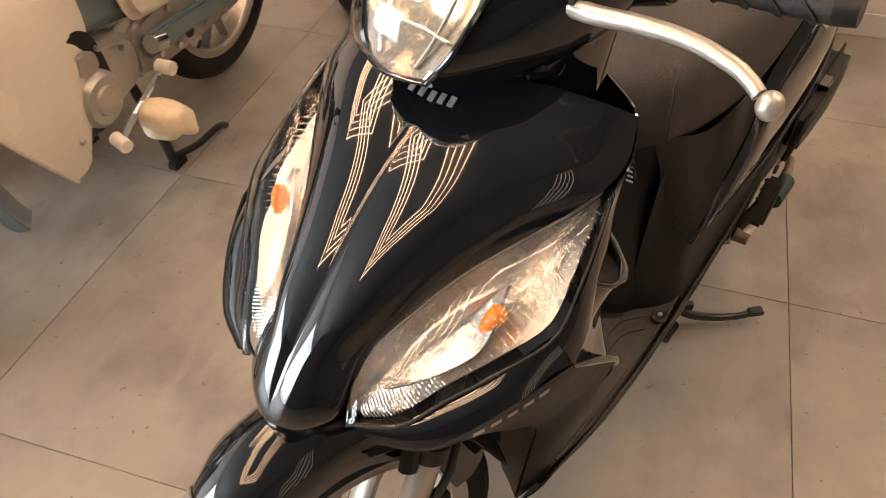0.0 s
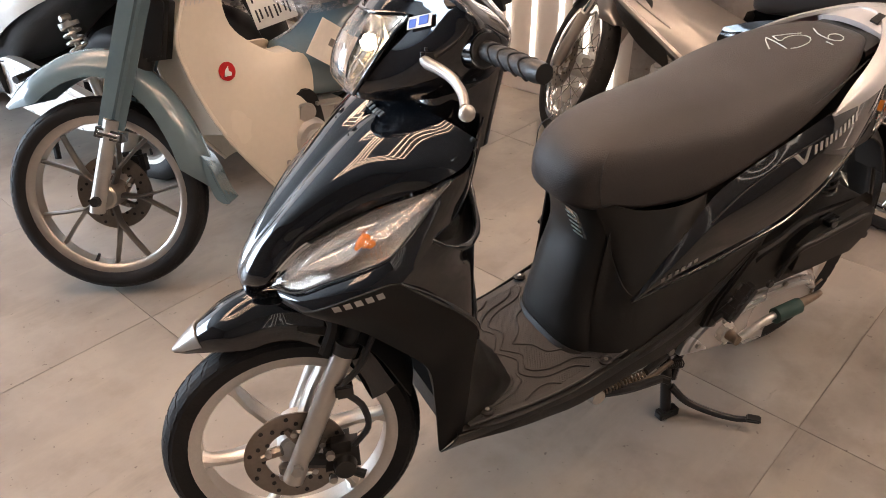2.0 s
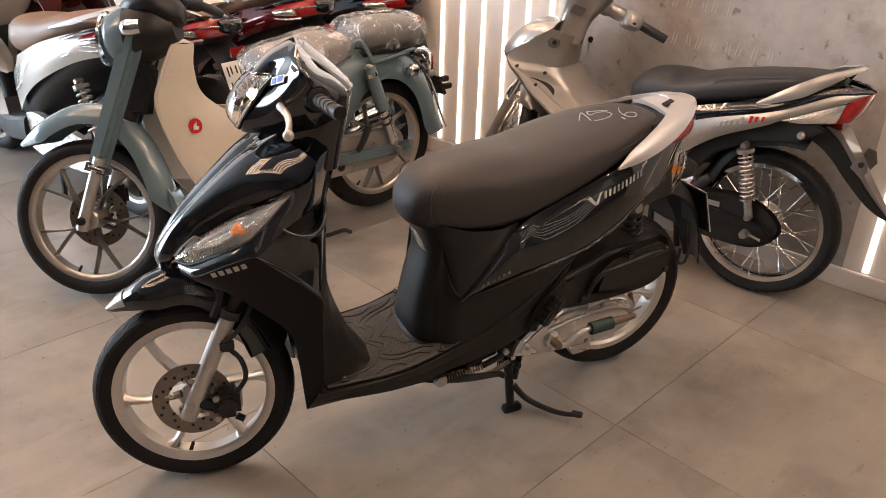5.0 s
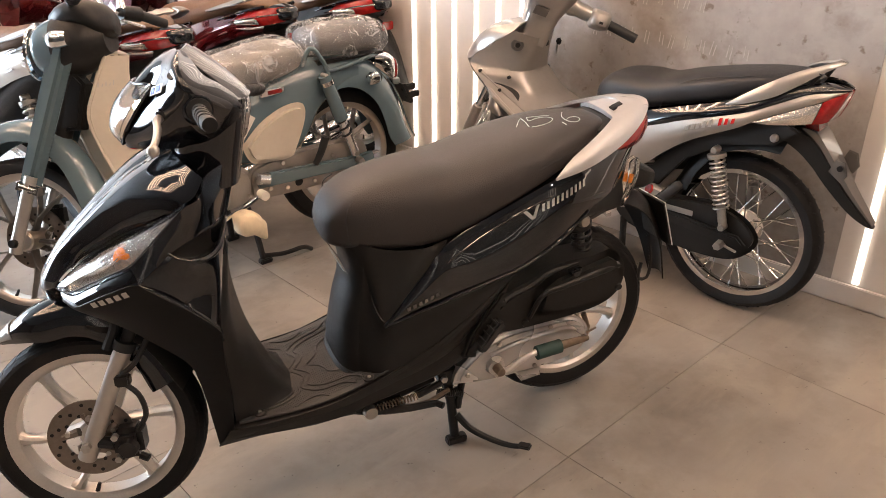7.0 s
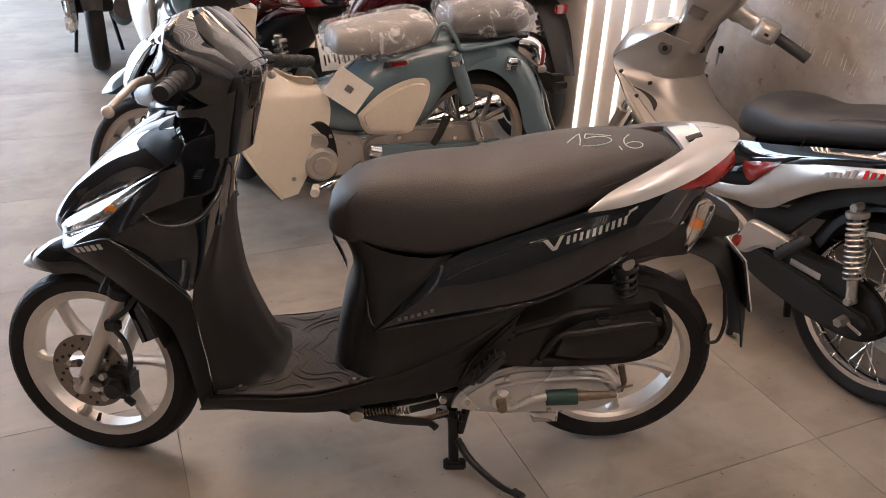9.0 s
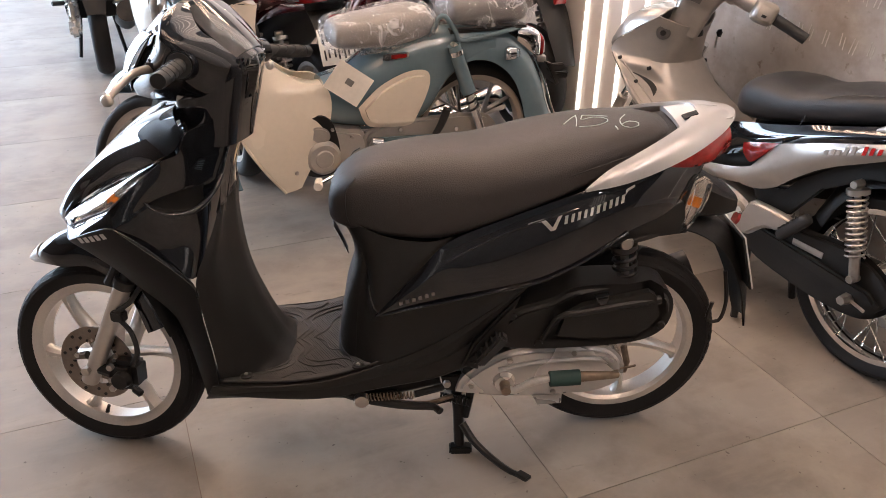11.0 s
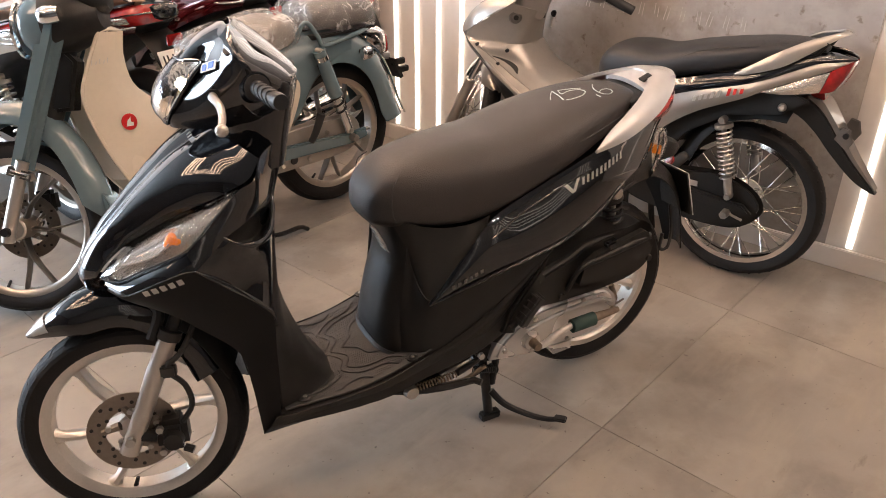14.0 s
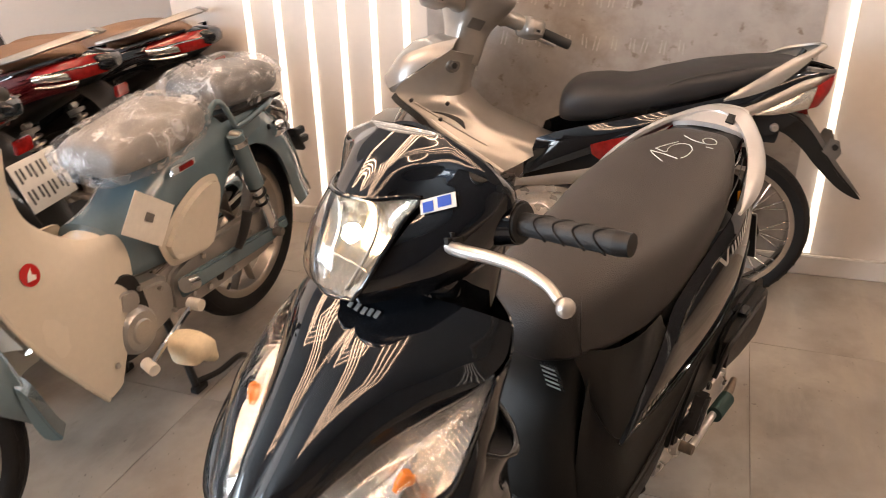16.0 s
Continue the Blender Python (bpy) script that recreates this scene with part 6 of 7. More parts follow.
    part("bracket_tab", block(1.57, 1.64, -0.05, -0.03, 0.485, 0.510, 0.004), DARK, br)
    part("bracket_tab", block(1.55, 1.62, -0.05, -0.03, 0.52, 0.545, 0.004), DARK, br)
    # engine, chain case, rear wheel
    cast_wheel(top, 1.245, 0.300, 0.286, 0.080, 0.222, 5, True, CUB_RIM, "rear_wheel", turn=40, spoke_w=0.011, spoke_mat=CUB_SPOKE)
    part("chain_case", slab([(0.78, 0.265), (0.80, 0.372), (0.98, 0.402), (1.22, 0.402), (1.29, 0.375), (1.315, 0.325), (1.29, 0.270), (1.22, 0.245), (1.00, 0.240), (0.86, 0.245)], -0.085, -0.116, 0.012, 60), SILVER, top, "silver chain case")
    case = part("engine", slab([(0.555, 0.30), (0.570, 0.40), (0.61, 0.43), (0.69, 0.395), (0.78, 0.375), (0.80, 0.31), (0.77, 0.25), (0.66, 0.235), (0.58, 0.25)], 0.10, -0.115, 0.015, 44), CAST_CASE, top, "silver engine with a round dark-edged cover")
    part("gasket_plate", slab([(0.552, 0.250), (0.550, 0.330), (0.556, 0.405), (0.585, 0.446), (0.630, 0.455), (0.665, 0.430), (0.684, 0.370), (0.692, 0.300), (0.680, 0.245), (0.635, 0.226), (0.585, 0.228)], -0.116, -0.124, 0.003, 44), DARK, case)
    part("round_cover", lathe([(0.0, -0.030), (0.030, -0.030), (0.034, -0.024), (0.052, -0.024), (0.062, -0.014), (0.064, 0.0), (0.0, 0.0)], (0.628, -0.124, 0.300), sides=40), CAST_CASE, case)
    part("upper_cover", slab([(0.585, 0.37), (0.60, 0.415), (0.645, 0.405), (0.655, 0.37), (0.62, 0.35)], -0.123, -0.136, 0.006, 24), CAST_CASE, case)
    for x, z in ((0.575, 0.27), (0.578, 0.385), (0.665, 0.40), (0.672, 0.262), (0.735, 0.365), (0.77, 0.28), (0.62, 0.385)):
        part("engine_bolt", lathe([(0.0, -0.012), (0.006, -0.012), (0.007, 0.0), (0, 0)], (x, -0.122, z), sides=6), STEEL, case)
    part("engine_top", block(0.46, 0.60, -0.07, 0.07, 0.29, 0.38, 0.02), CAST_CASE, case)
    part("pillion_peg", tube([(1.045, -0.148, 0.345), (1.065, -0.160, 0.390), (1.085, -0.168, 0.450)], [0.012, 0.016], 10, n=6), GRIP, top)
    for x, z in ((0.86, 0.285), (0.93, 0.272), (1.05, 0.270), (1.14, 0.352), (0.92, 0.372)):
        part("case_bolt", lathe([(0.0, -0.008), (0.008, -0.008), (0.009, 0.0), (0, 0)], (x, -0.118, z), sides=8), CHROME, top)
    part("case_hole", lathe([(0.0, -0.003), (0.015, -0.003), (0.017, 0.0), (0, 0)], (0.985, -0.117, 0.280), sides=18), DARK, top)
    part("exhaust", tube([(0.50, 0.12, 0.28), (0.70, 0.15, 0.22), (1.0, 0.16, 0.26), (1.45, 0.17, 0.36)], [0.03, 0.055], 14, n=14), CHROME, top)
    part("drive_link", tube([(0.84, -0.150, 0.335), (0.80, -0.150, 0.345)], 0.022, 12), CHROME, top)
    part("rear_spindle", lathe([(0.0, -0.03), (0.014, -0.03), (0.016, 0.0), (0, 0)], (1.245, -0.140, 0.315), sides=6), STEEL, top)
    ch = part("gear_lever", tube([(0.60, -0.185, 0.225), (0.66, -0.175, 0.245), (0.72, -0.165, 0.255), (0.80, -0.165, 0.290)], 0.008, 8, n=12), CHROME, top)
    part("lever_tip", tube([(0.585, -0.205, 0.222), (0.600, -0.165, 0.226)], 0.016, 10), PAPER, ch)
    part("lever_tip", tube([(0.80, -0.195, 0.292), (0.80, -0.155, 0.292)], 0.017, 10), PAPER, ch)
    foam = part("wrapped_foot_peg", crumpled(hull([(0.665, 0.250, 0.200, 0.020), (0.675, 0.262, 0.185, 0.05), (0.72, 0.262, 0.175, 0.052), (0.755, 0.235, 0.150, 0.045), (0.765, 0.20, 0.150, 0.02)], 20, 3, n=16), 0.003, 30, 3), FOAM, top, "foot peg wrapped in pale foam", at=pose(0, -0.215, 0))
    st = part("centre_stand", tube([(0.77, -0.09, 0.24), (0.785, -0.115, 0.12), (0.795, -0.13, 0.015)], 0.012, 8), DARK, top, "black centre stand, down")
    part("stand_leg", tube([(0.77, 0.09, 0.24), (0.785, 0.115, 0.12), (0.795, 0.13, 0.015)], 0.012, 8), DARK, st)
    part("stand_tang", tube([(0.795, -0.13, 0.03), (0.87, -0.155, 0.025), (0.95, -0.165, 0.030), (0.99, -0.16, 0.008)], 0.009, 8, n=12), DARK, st)
    for s in (-1, 1):
        part("stand_foot", block(0.775, 0.825, s * 0.135 - 0.014, s * 0.135 + 0.014, 0, 0.02, 0.004), DARK, st)
    # film-wrapped hanging tag
    tag = part("paper_tag", block(-0.070, 0.070, -0.001, 0.001, -0.056, 0.056, 0), PAPER, top, "square white paper tag in film", smooth=False, at=pose(0.728, -0.140, 0.566, 0, 36, -4))
    part("tag_print", block(-0.014, 0.014, -0.0025, -0.001, -0.006, 0.016, 0), VINYL_GREY, tag, smooth=False)
    return top


blue_moped(pose(-0.205, 0.972, 0, 0, 0, 17.8))

# ---------------------------------------------------------------- the silver motorbike


def silver_bike(m):
    top = thing("motorbike", m, "silver and black motorbike with a long black seat beside the wall", "motorbike")
    S = steer((0.38, 0.86), 27, 49)
    wire_wheel(top, 0.0, 0.279, 0.279, 0.070, 0.224, "front_wheel", pre=S)
    brake_disc(top, 0.0, -0.055, 0.279, 0.105, pre=S)
    for s in (-1, 1):
        leg = part("fork_leg", tube([(-0.005, s * 0.080, 0.262), (0.10, s * 0.082, 0.47)], 0.021, 14), FORK, top, at=S)
        part("fork_tube", tube([(0.10, s * 0.082, 0.47), (0.25, s * 0.075, 0.76)], 0.014, 12), CHROME, leg)
    part("front_mudguard", arc_guard([(-0.235, 0, 0.470), (-0.13, 0, 0.560), (0.0, 0, 0.592), (0.13, 0, 0.560), (0.235, 0, 0.470)], 0.050, 0.06, (0, 0.279), taper=1), SILVER_DARK, top, at=S)
    # head with dials and bars
    S = pose(-0.026, 0, 0.006) @ S
    head = part("bar_cover", layers([(0.764, 0.345, 0.402, 0.046), (0.772, 0.335, 0.412, 0.052), (0.860, 0.308, 0.428, 0.062), (0.915, 0.286, 0.470, 0.078), (0.955, 0.276, 0.508, 0.090), (0.985, 0.278, 0.512, 0.090), (1.004, 0.300, 0.480, 0.074)], 40, 4.5), SILVER, top, at=S)
    part("steering_gaiter", lathe([(0.0, -0.03), (0.046, -0.03), (0.044, 0.03), (0.0, 0.03)], (0.342, 0, 0.800), axis="z", sides=28), PLASTIC, top)
    part("dial_panel", ruled([(0.330, -0.066, 1.004), (0.420, -0.076, 1.000), (0.494, -0.064, 0.990)], [(0.330, 0.066, 1.004), (0.420, 0.076, 1.000), (0.494, 0.064, 0.990)], (0.004, 0, 0.014), thick=0.006), BLACK_GLASS, head)
    part("dial_face", lathe([(0.0, 0.003), (0.036, 0.003), (0.040, 0.0), (0.0, 0.0)], axis="z", sides=28), BLUE_PRINT, head, at=pose(0.425, 0.0, 1.012, 0, 8, 0))
    part("bar_visor", hull([(0.235, 0.985, 0.93, 0.06), (0.26, 1.010, 0.92, 0.088), (0.31, 1.020, 0.95, 0.088)], 20, 2.4), SILVER, head)
    part("key_label", block(-0.001, 0.001, -0.026, 0.026, -0.018, 0.018, 0), SILVER_DARK, head, "faded print", smooth=False, at=pose(0.446, -0.020, 0.880, 0, 36, 0))
    part("head_bolt", lathe([(0.0, -0.004), (0.007, -0.004), (0.009, 0.002), (0.0, 0.002)], sides=14), DARK, head, at=pose(0.416, -0.018, 0.840, 0, 0, 80))
    part("handlebar", tube([(0.480, -0.32, 0.905), (0.44, -0.18, 0.925), (0.40, 0, 0.935), (0.44, 0.18, 0.925), (0.480, 0.32, 0.905)], 0.011, 10, n=24), DARK, top, at=S)
    for s in (-1, 1):
        f = flip if s > 0 else (lambda q: [Vector(p) for p in q])
        g = part("grip", tube(f([(0.455, -0.225, 0.918), (0.482, -0.335, 0.902)]), 0.017, 14), GRIP, top, at=S)
        part("switch_housing", hull([(0.395, 0.955, 0.895, 0.02), (0.43, 0.958, 0.885, 0.036), (0.475, 0.953, 0.890, 0.036), (0.492, 0.94, 0.900, 0.02)], 16, 4), SILVER, g, at=pose(0, s * 0.190, 0))
        part("bar_arm", tube(f([(0.410, -0.060, 0.938), (0.432, -0.130, 0.930), (0.445, -0.185, 0.924)]), [0.034, 0.027, 0.025], 16, n=12), SILVER, g)
        for x, z in ((0.483, 0.936), (0.487, 0.912)):
            part("switch_button", block(-0.008, 0.006, -0.010, 0.010, -0.007, 0.007, 0.003), DARK, g, at=pose(x, s * 0.190, z, 0, 10, 0))
        part("lever", tube(f([(0.395, -0.150, 0.918), (0.385, -0.22, 0.912), (0.420, -0.33, 0.895)]), [0.008, 0.006], 8, n=12), FORK, g)
    key = part("ignition_key", slab([(0.0, 0.0), (0.012, 0.004), (0.020, -0.006), (0.014, -0.022), (0.002, -0.022), (-0.006, -0.010)], -0.004, 0.004, 0.003), DARK, top, at=pose(0.352, 0.12, 0.775))
    part("key_blade", block(-0.004, 0.003, -0.0015, 0.0015, -0.062, -0.020, 0.001), STEEL, key)
    # silver leg shield: a waisted neck over a flared apron, one skin from edge to edge
    column = [[(0.322, -0.118, 0.834), (0.335, -0.108, 0.829), (0.350, -0.092, 0.822), (0.366, -0.066, 0.811), (0.378, -0.034, 0.802), (0.384, 0, 0.797)],
              [(0.240, -0.136, 0.778), (0.285, -0.112, 0.775), (0.325, -0.090, 0.772), (0.355, -0.060, 0.755), (0.366, -0.030, 0.750), (0.369, 0, 0.748)],
              [(0.165, -0.145, 0.728), (0.230, -0.130, 0.722), (0.295, -0.104, 0.712), (0.338, -0.078, 0.706), (0.352, -0.040, 0.702), (0.355, 0, 0.700)],
              [(0.148, -0.150, 0.698), (0.210, -0.142, 0.686), (0.280, -0.116, 0.682), (0.332, -0.084, 0.680), (0.348, -0.045, 0.680), (0.352, 0, 0.680)]]
    apron = [column[-1], [(0.168, -0.158, 0.680), (0.225, -0.152, 0.664), (0.300, -0.126, 0.662), (0.345, -0.096, 0.660), (0.362, -0.050, 0.660), (0.366, 0, 0.660)],
             [(0.220, -0.170, 0.648), (0.272, -0.144, 0.635), (0.335, -0.116, 0.626), (0.385, -0.094, 0.622), (0.403, -0.050, 0.620), (0.408, 0, 0.620)],
             [(0.300, -0.180, 0.592), (0.340, -0.152, 0.596), (0.395, -0.118, 0.592), (0.438, -0.096, 0.587), (0.455, -0.050, 0.585), (0.460, 0, 0.585)],
             [(0.500, -0.175, 0.460), (0.550, -0.145, 0.480), (0.590, -0.115, 0.500), (0.625, -0.098, 0.516), (0.640, -0.050, 0.524), (0.645, 0, 0.526)]]
    net = []
    for rows, count in ((column, 12), (apron, 20)):
        run = [curve([row[c] for row in rows], count) for c in range(6)]
        net += [curve([r[k] for r in run] + [Vector((r[k].x, -r[k].y, r[k].z)) for r in run[-2::-1]], 49) for k in range(1 if net else 0, count)]
    sh = part("leg_shield", thicken(skin(net, closed=False), 0.004), SILVER, top, "champagne silver leg shield")
    edge = [row[0] for row in net[11:]]
    for s in (-1, 1):
        def f(q, s=s):
            return flip(q) if s > 0 else [Vector(p) for p in q]
        part("shield_beak", ruled(f([(0.341, -0.075, 0.862), (0.240, -0.105, 0.838), (0.161, -0.108, 0.802), (0.090, -0.088, 0.732)]), f([(0.330, -0.116, 0.838), (0.250, -0.136, 0.788), (0.175, -0.146, 0.738), (0.118, -0.132, 0.704)]), (-0.004, s * 0.006, 0.004), nu=22, thick=0.004), SILVER, sh)
        part("beak_cheek", ruled(f([(0.185, -0.144, 0.744), (0.150, -0.142, 0.722), (0.118, -0.130, 0.704)]), f([(0.170, -0.146, 0.726), (0.148, -0.150, 0.700), (0.128, -0.130, 0.692)]), nu=10), SILVER_DARK, sh)
        part("shield_edge", tube(f([p + Vector((0.004, 0.002, 0)) for p in edge]), [0.004, 0.010, 0.011], 8, n=24), SILVER, sh)
        part("shield_rim", ruled(f(edge), f([p + Vector((-0.030, 0.05, -0.030)) for p in edge]), nu=24, nv=3), PLASTIC, sh)
        part("front_skirt", ruled(f([(0.140, -0.134, 0.684), (0.205, -0.150, 0.660), (0.300, -0.165, 0.588), (0.450, -0.165, 0.480)]), f([(0.180, -0.06, 0.62), (0.230, -0.08, 0.54), (0.320, -0.09, 0.45), (0.450, -0.10, 0.38)]), nu=20), PLASTIC, sh)
        vent = [(0.262, 0.642), (0.300, 0.632), (0.338, 0.617), (0.366, 0.600), (0.376, 0.590)]
        rows = [[Vector((x, flank_y(sh, x, z + up * w, s) + s * 0.0025, z + up * w)) for (x, z), w in zip(vent, (0.001, 0.004, 0.007, 0.008, 0.002))] for up in (-0.4, 1.0)]
        part("shield_vent", ruled(rows[0], rows[1], nu=16, nv=3), PLASTIC, sh)
        part("shield_crease", tube([Vector((x, flank_y(sh, x, z, s) - s * 0.001, z)) for x, z in ((0.215, 0.668), (0.262, 0.640), (0.330, 0.604), (0.400, 0.566), (0.450, 0.540))], 0.004, 6, n=20), SILVER, sh)
        for x, z in ((0.313, 0.662), (0.202, 0.676), (0.298, 0.618)):
            part("shield_screw", lathe([(0.0, -0.004), (0.006, -0.004), (0.008, 0.004), (0, 0.004)], (x, flank_y(sh, x, z, s), z), sides=12), DARK, sh)
        # rear flanks
        part("black_panel", ruled(f([(0.60, -0.10, 0.560), (0.70, -0.115, 0.600), (0.85, -0.130, 0.640), (1.00, -0.135, 0.685), (1.20, -0.126, 0.742), (1.28, -0.110, 0.775), (1.347, -0.076, 0.799), (1.41, -0.050, 0.802), (1.456, -0.010, 0.795)]),
                                  f([(0.56, -0.12, 0.440), (0.70, -0.140, 0.500), (0.85, -0.150, 0.570), (1.00, -0.154, 0.640), (1.20, -0.147, 0.703), (1.284, -0.124, 0.739), (1.364, -0.088, 0.777), (1.41, -0.066, 0.784), (1.456, -0.020, 0.788)]), (0, s * 0.008, 0), nu=34), GLOSS, top)
        pan = part("side_panel", ruled(f([(0.815, -0.150, 0.505), (0.860, -0.152, 0.560), (0.905, -0.153, 0.606), (1.00, -0.153, 0.640), (1.10, -0.150, 0.672), (1.20, -0.146, 0.703), (1.284, -0.123, 0.739), (1.364, -0.087, 0.777), (1.41, -0.065, 0.784), (1.456, -0.018, 0.788)]),
                                       f([(0.796, -0.150, 0.443), (0.850, -0.150, 0.450), (0.913, -0.150, 0.478), (0.968, -0.152, 0.527), (1.056, -0.152, 0.590), (1.20, -0.148, 0.660), (1.24, -0.141, 0.686), (1.33, -0.110, 0.728), (1.405, -0.075, 0.762), (1.450, -0.022, 0.782)]), (0, s * 0.010, 0), nu=36), SILVER, top)
        part("red_panel", ruled(f([(0.775, -0.150, 0.566), (0.835, -0.153, 0.586), (0.898, -0.155, 0.604)]), f([(0.780, -0.150, 0.535), (0.815, -0.155, 0.520), (0.858, -0.156, 0.556)]), (0, s * 0.005, 0), nu=14), RED_LENS, top)
        part("lower_strip", ruled(f([(0.54, -0.135, 0.430), (0.66, -0.150, 0.462), (0.80, -0.158, 0.500), (0.90, -0.156, 0.560)]), f([(0.54, -0.135, 0.405), (0.68, -0.150, 0.425), (0.82, -0.158, 0.455), (0.93, -0.153, 0.500)]), (0, s * 0.006, 0), nu=20), SILVER, top)
        part("tail_lamp", ruled(f([(1.403, -0.079, 0.758), (1.428, -0.066, 0.776), (1.450, -0.045, 0.786), (1.458, -0.004, 0.787)]), f([(1.388, -0.087, 0.694), (1.408, -0.074, 0.696), (1.424, -0.055, 0.702), (1.432, -0.004, 0.706)]), (0.006, s * 0.008, 0), thick=0.005), RED_LENS, top, "red tail lamp wing")
        part("rear_signal", ruled(f([(1.238, -0.142, 0.685), (1.30, -0.124, 0.713), (1.36, -0.100, 0.740), (1.402, -0.080, 0.757)]), f([(1.236, -0.140, 0.680), (1.29, -0.130, 0.682), (1.34, -0.113, 0.688), (1.387, -0.088, 0.695)]), (0.002, s * 0.008, 0), thick=0.005), REFLECTOR, top, "clear signal lens")
        part("grab_rail", ruled(f([(1.148, -0.140, 0.717), (1.21, -0.142, 0.735), (1.282, -0.130, 0.764), (1.335, -0.098, 0.800), (1.378, -0.066, 0.832), (1.418, -0.026, 0.858), (1.424, -0.004, 0.860)]), f([(1.148, -0.136, 0.724), (1.205, -0.132, 0.765), (1.270, -0.116, 0.808), (1.325, -0.086, 0.838), (1.365, -0.056, 0.852), (1.398, -0.026, 0.864), (1.402, -0.004, 0.866)]), (0.0, s * 0.005, 0.004), nu=28, nv=6, thick=0.007), SILVER, top)
        part("rail_stay", tube(f([(1.375, -0.060, 0.836), (1.352, -0.064, 0.796)]), 0.008, 8), PLASTIC, top)
        part("plate_bracket", slab([(1.452, 0.558), (1.468, 0.600), (1.494, 0.594), (1.506, 0.556), (1.492, 0.530)], s * 0.052, s * 0.060, 0.003), SILVER_DARK, top)
        shock(top, (1.140, s * 0.135, 0.575), (1.200, s * 0.135, 0.330), 0.023, 12, STEEL, STEEL, 0.0034)
        if s < 0:
            for x, h, c in ((1.040, 0.014, LETTER), (1.058, 0.016, LETTER), (1.074, 0.014, LETTER), (1.093, 0.020, LETTER), (1.112, 0.022, LETTER), (1.142, 0.022, RED_PAINT), (1.160, 0.018, RED_PAINT), (1.180, 0.015, RED_PAINT)):
                part("emblem_stroke", slab([(0, 0), (0.010, 0), (0.010 + h * 0.5, h), (h * 0.5, h)], 0, -0.0016, 0), c, pan, smooth=False, at=pose(x, flank_y(pan, x + 0.008, 0.632 + (x - 1.04) * 0.34) - 0.0012, 0.622 + (x - 1.04) * 0.34, 0, -18, 3))
    part("front_cover", ruled([(0.341, -0.075, 0.860), (0.240, -0.104, 0.836), (0.161, -0.107, 0.800), (0.092, -0.088, 0.730)], [(0.341, 0.075, 0.860), (0.240, 0.104, 0.836), (0.161, 0.107, 0.800), (0.092, 0.088, 0.730)], (-0.02, 0, 0.015), nv=10), SILVER_DARK, top)
    lock = part("ignition_lock", lathe([(0.0, -0.010), (0.012, -0.010), (0.013, -0.006), (0.022, -0.006), (0.026, 0.006), (0.0, 0.006)], sides=24), SILVER_DARK, top, at=pose(0.326, flank_y(sh, 0.326, 0.780) + 0.002, 0.780, 0, 0, 40))
    part("keyhole", lathe([(0.0, -0.013), (0.009, -0.013), (0.010, 0.0), (0.0, 0.0)], sides=16), DARK, lock, at=pose(0, 0, 0))
    part("under_body", hull([(0.56, 0.52, 0.38, 0.10), (0.72, 0.56, 0.40, 0.12), (0.90, 0.62, 0.46, 0.12), (1.10, 0.69, 0.58, 0.11), (1.25, 0.74, 0.645, 0.10), (1.34, 0.775, 0.672, 0.075), (1.385, 0.780, 0.688, 0.05)], 22, 3), PLASTIC, top)
    seat = part("seat", hull([(0.662, 0.665, 0.625, 0.050), (0.672, 0.702, 0.612, 0.090), (0.715, 0.738, 0.608, 0.118), (0.80, 0.750, 0.620, 0.132), (0.88, 0.748, 0.645, 0.136), (0.98, 0.775, 0.672, 0.135), (1.10, 0.800, 0.705, 0.128), (1.22, 0.820, 0.745, 0.110), (1.32, 0.825, 0.785, 0.080), (1.37, 0.812, 0.798, 0.03)], 32, 2.9, n=50), VINYL_BLACK, top, "long black vinyl seat")
    for s in (-1, 1):
        part("seat_seam", tube([(0.93, s * 0.135, 0.660), (0.965, s * 0.130, 0.735), (1.05, s * 0.118, 0.778), (1.20, s * 0.100, 0.806)], 0.0014, 5, n=20), VINYL, seat)
    part("tail_core", hull([(1.33, 0.795, 0.690, 0.07), (1.385, 0.797, 0.695, 0.058), (1.422, 0.793, 0.710, 0.040), (1.442, 0.788, 0.745, 0.018)], 18, 3), GLOSS, top)
    # rear mudguard with plate holder
    tail = slab([(1.26, 0.650), (1.31, 0.668), (1.36, 0.662), (1.410, 0.628), (1.456, 0.566), (1.508, 0.497), (1.590, 0.408), (1.584, 0.400), (1.524, 0.433), (1.447, 0.505), (1.395, 0.562), (1.340, 0.606), (1.28, 0.628)], -0.062, 0.062, 0.008, 60)
    for v in tail.verts:
        v.co.y *= 1.0 - 0.72 * max(0.0, (v.co.x - 1.34) / 0.25)
    g = part("rear_mudguard", tail, PLASTIC, top)
    back = slab([(1.350, 0.672), (1.395, 0.662), (1.425, 0.628), (1.470, 0.568), (1.520, 0.500), (1.594, 0.410), (1.516, 0.488), (1.462, 0.555), (1.405, 0.628)], -0.058, 0.058, 0.004, 50)
    for v in back.verts:
        v.co.y *= 1.0 - 0.68 * max(0.0, (v.co.x - 1.34) / 0.25)
    part("plate_rail", back, SILVER_DARK, g, "dull silver plate holder")
    part("plate_bolt", lathe([(0.0, -0.008), (0.009, -0.008), (0.009, 0.0), (0, 0)], (1.484, -0.060, 0.576), sides=10), DARK, g)
    part("red_reflector", slab([(1.345, 0.690), (1.392, 0.690), (1.398, 0.664), (1.372, 0.648)], -0.040, 0.040, 0.004), RED_LENS, g)
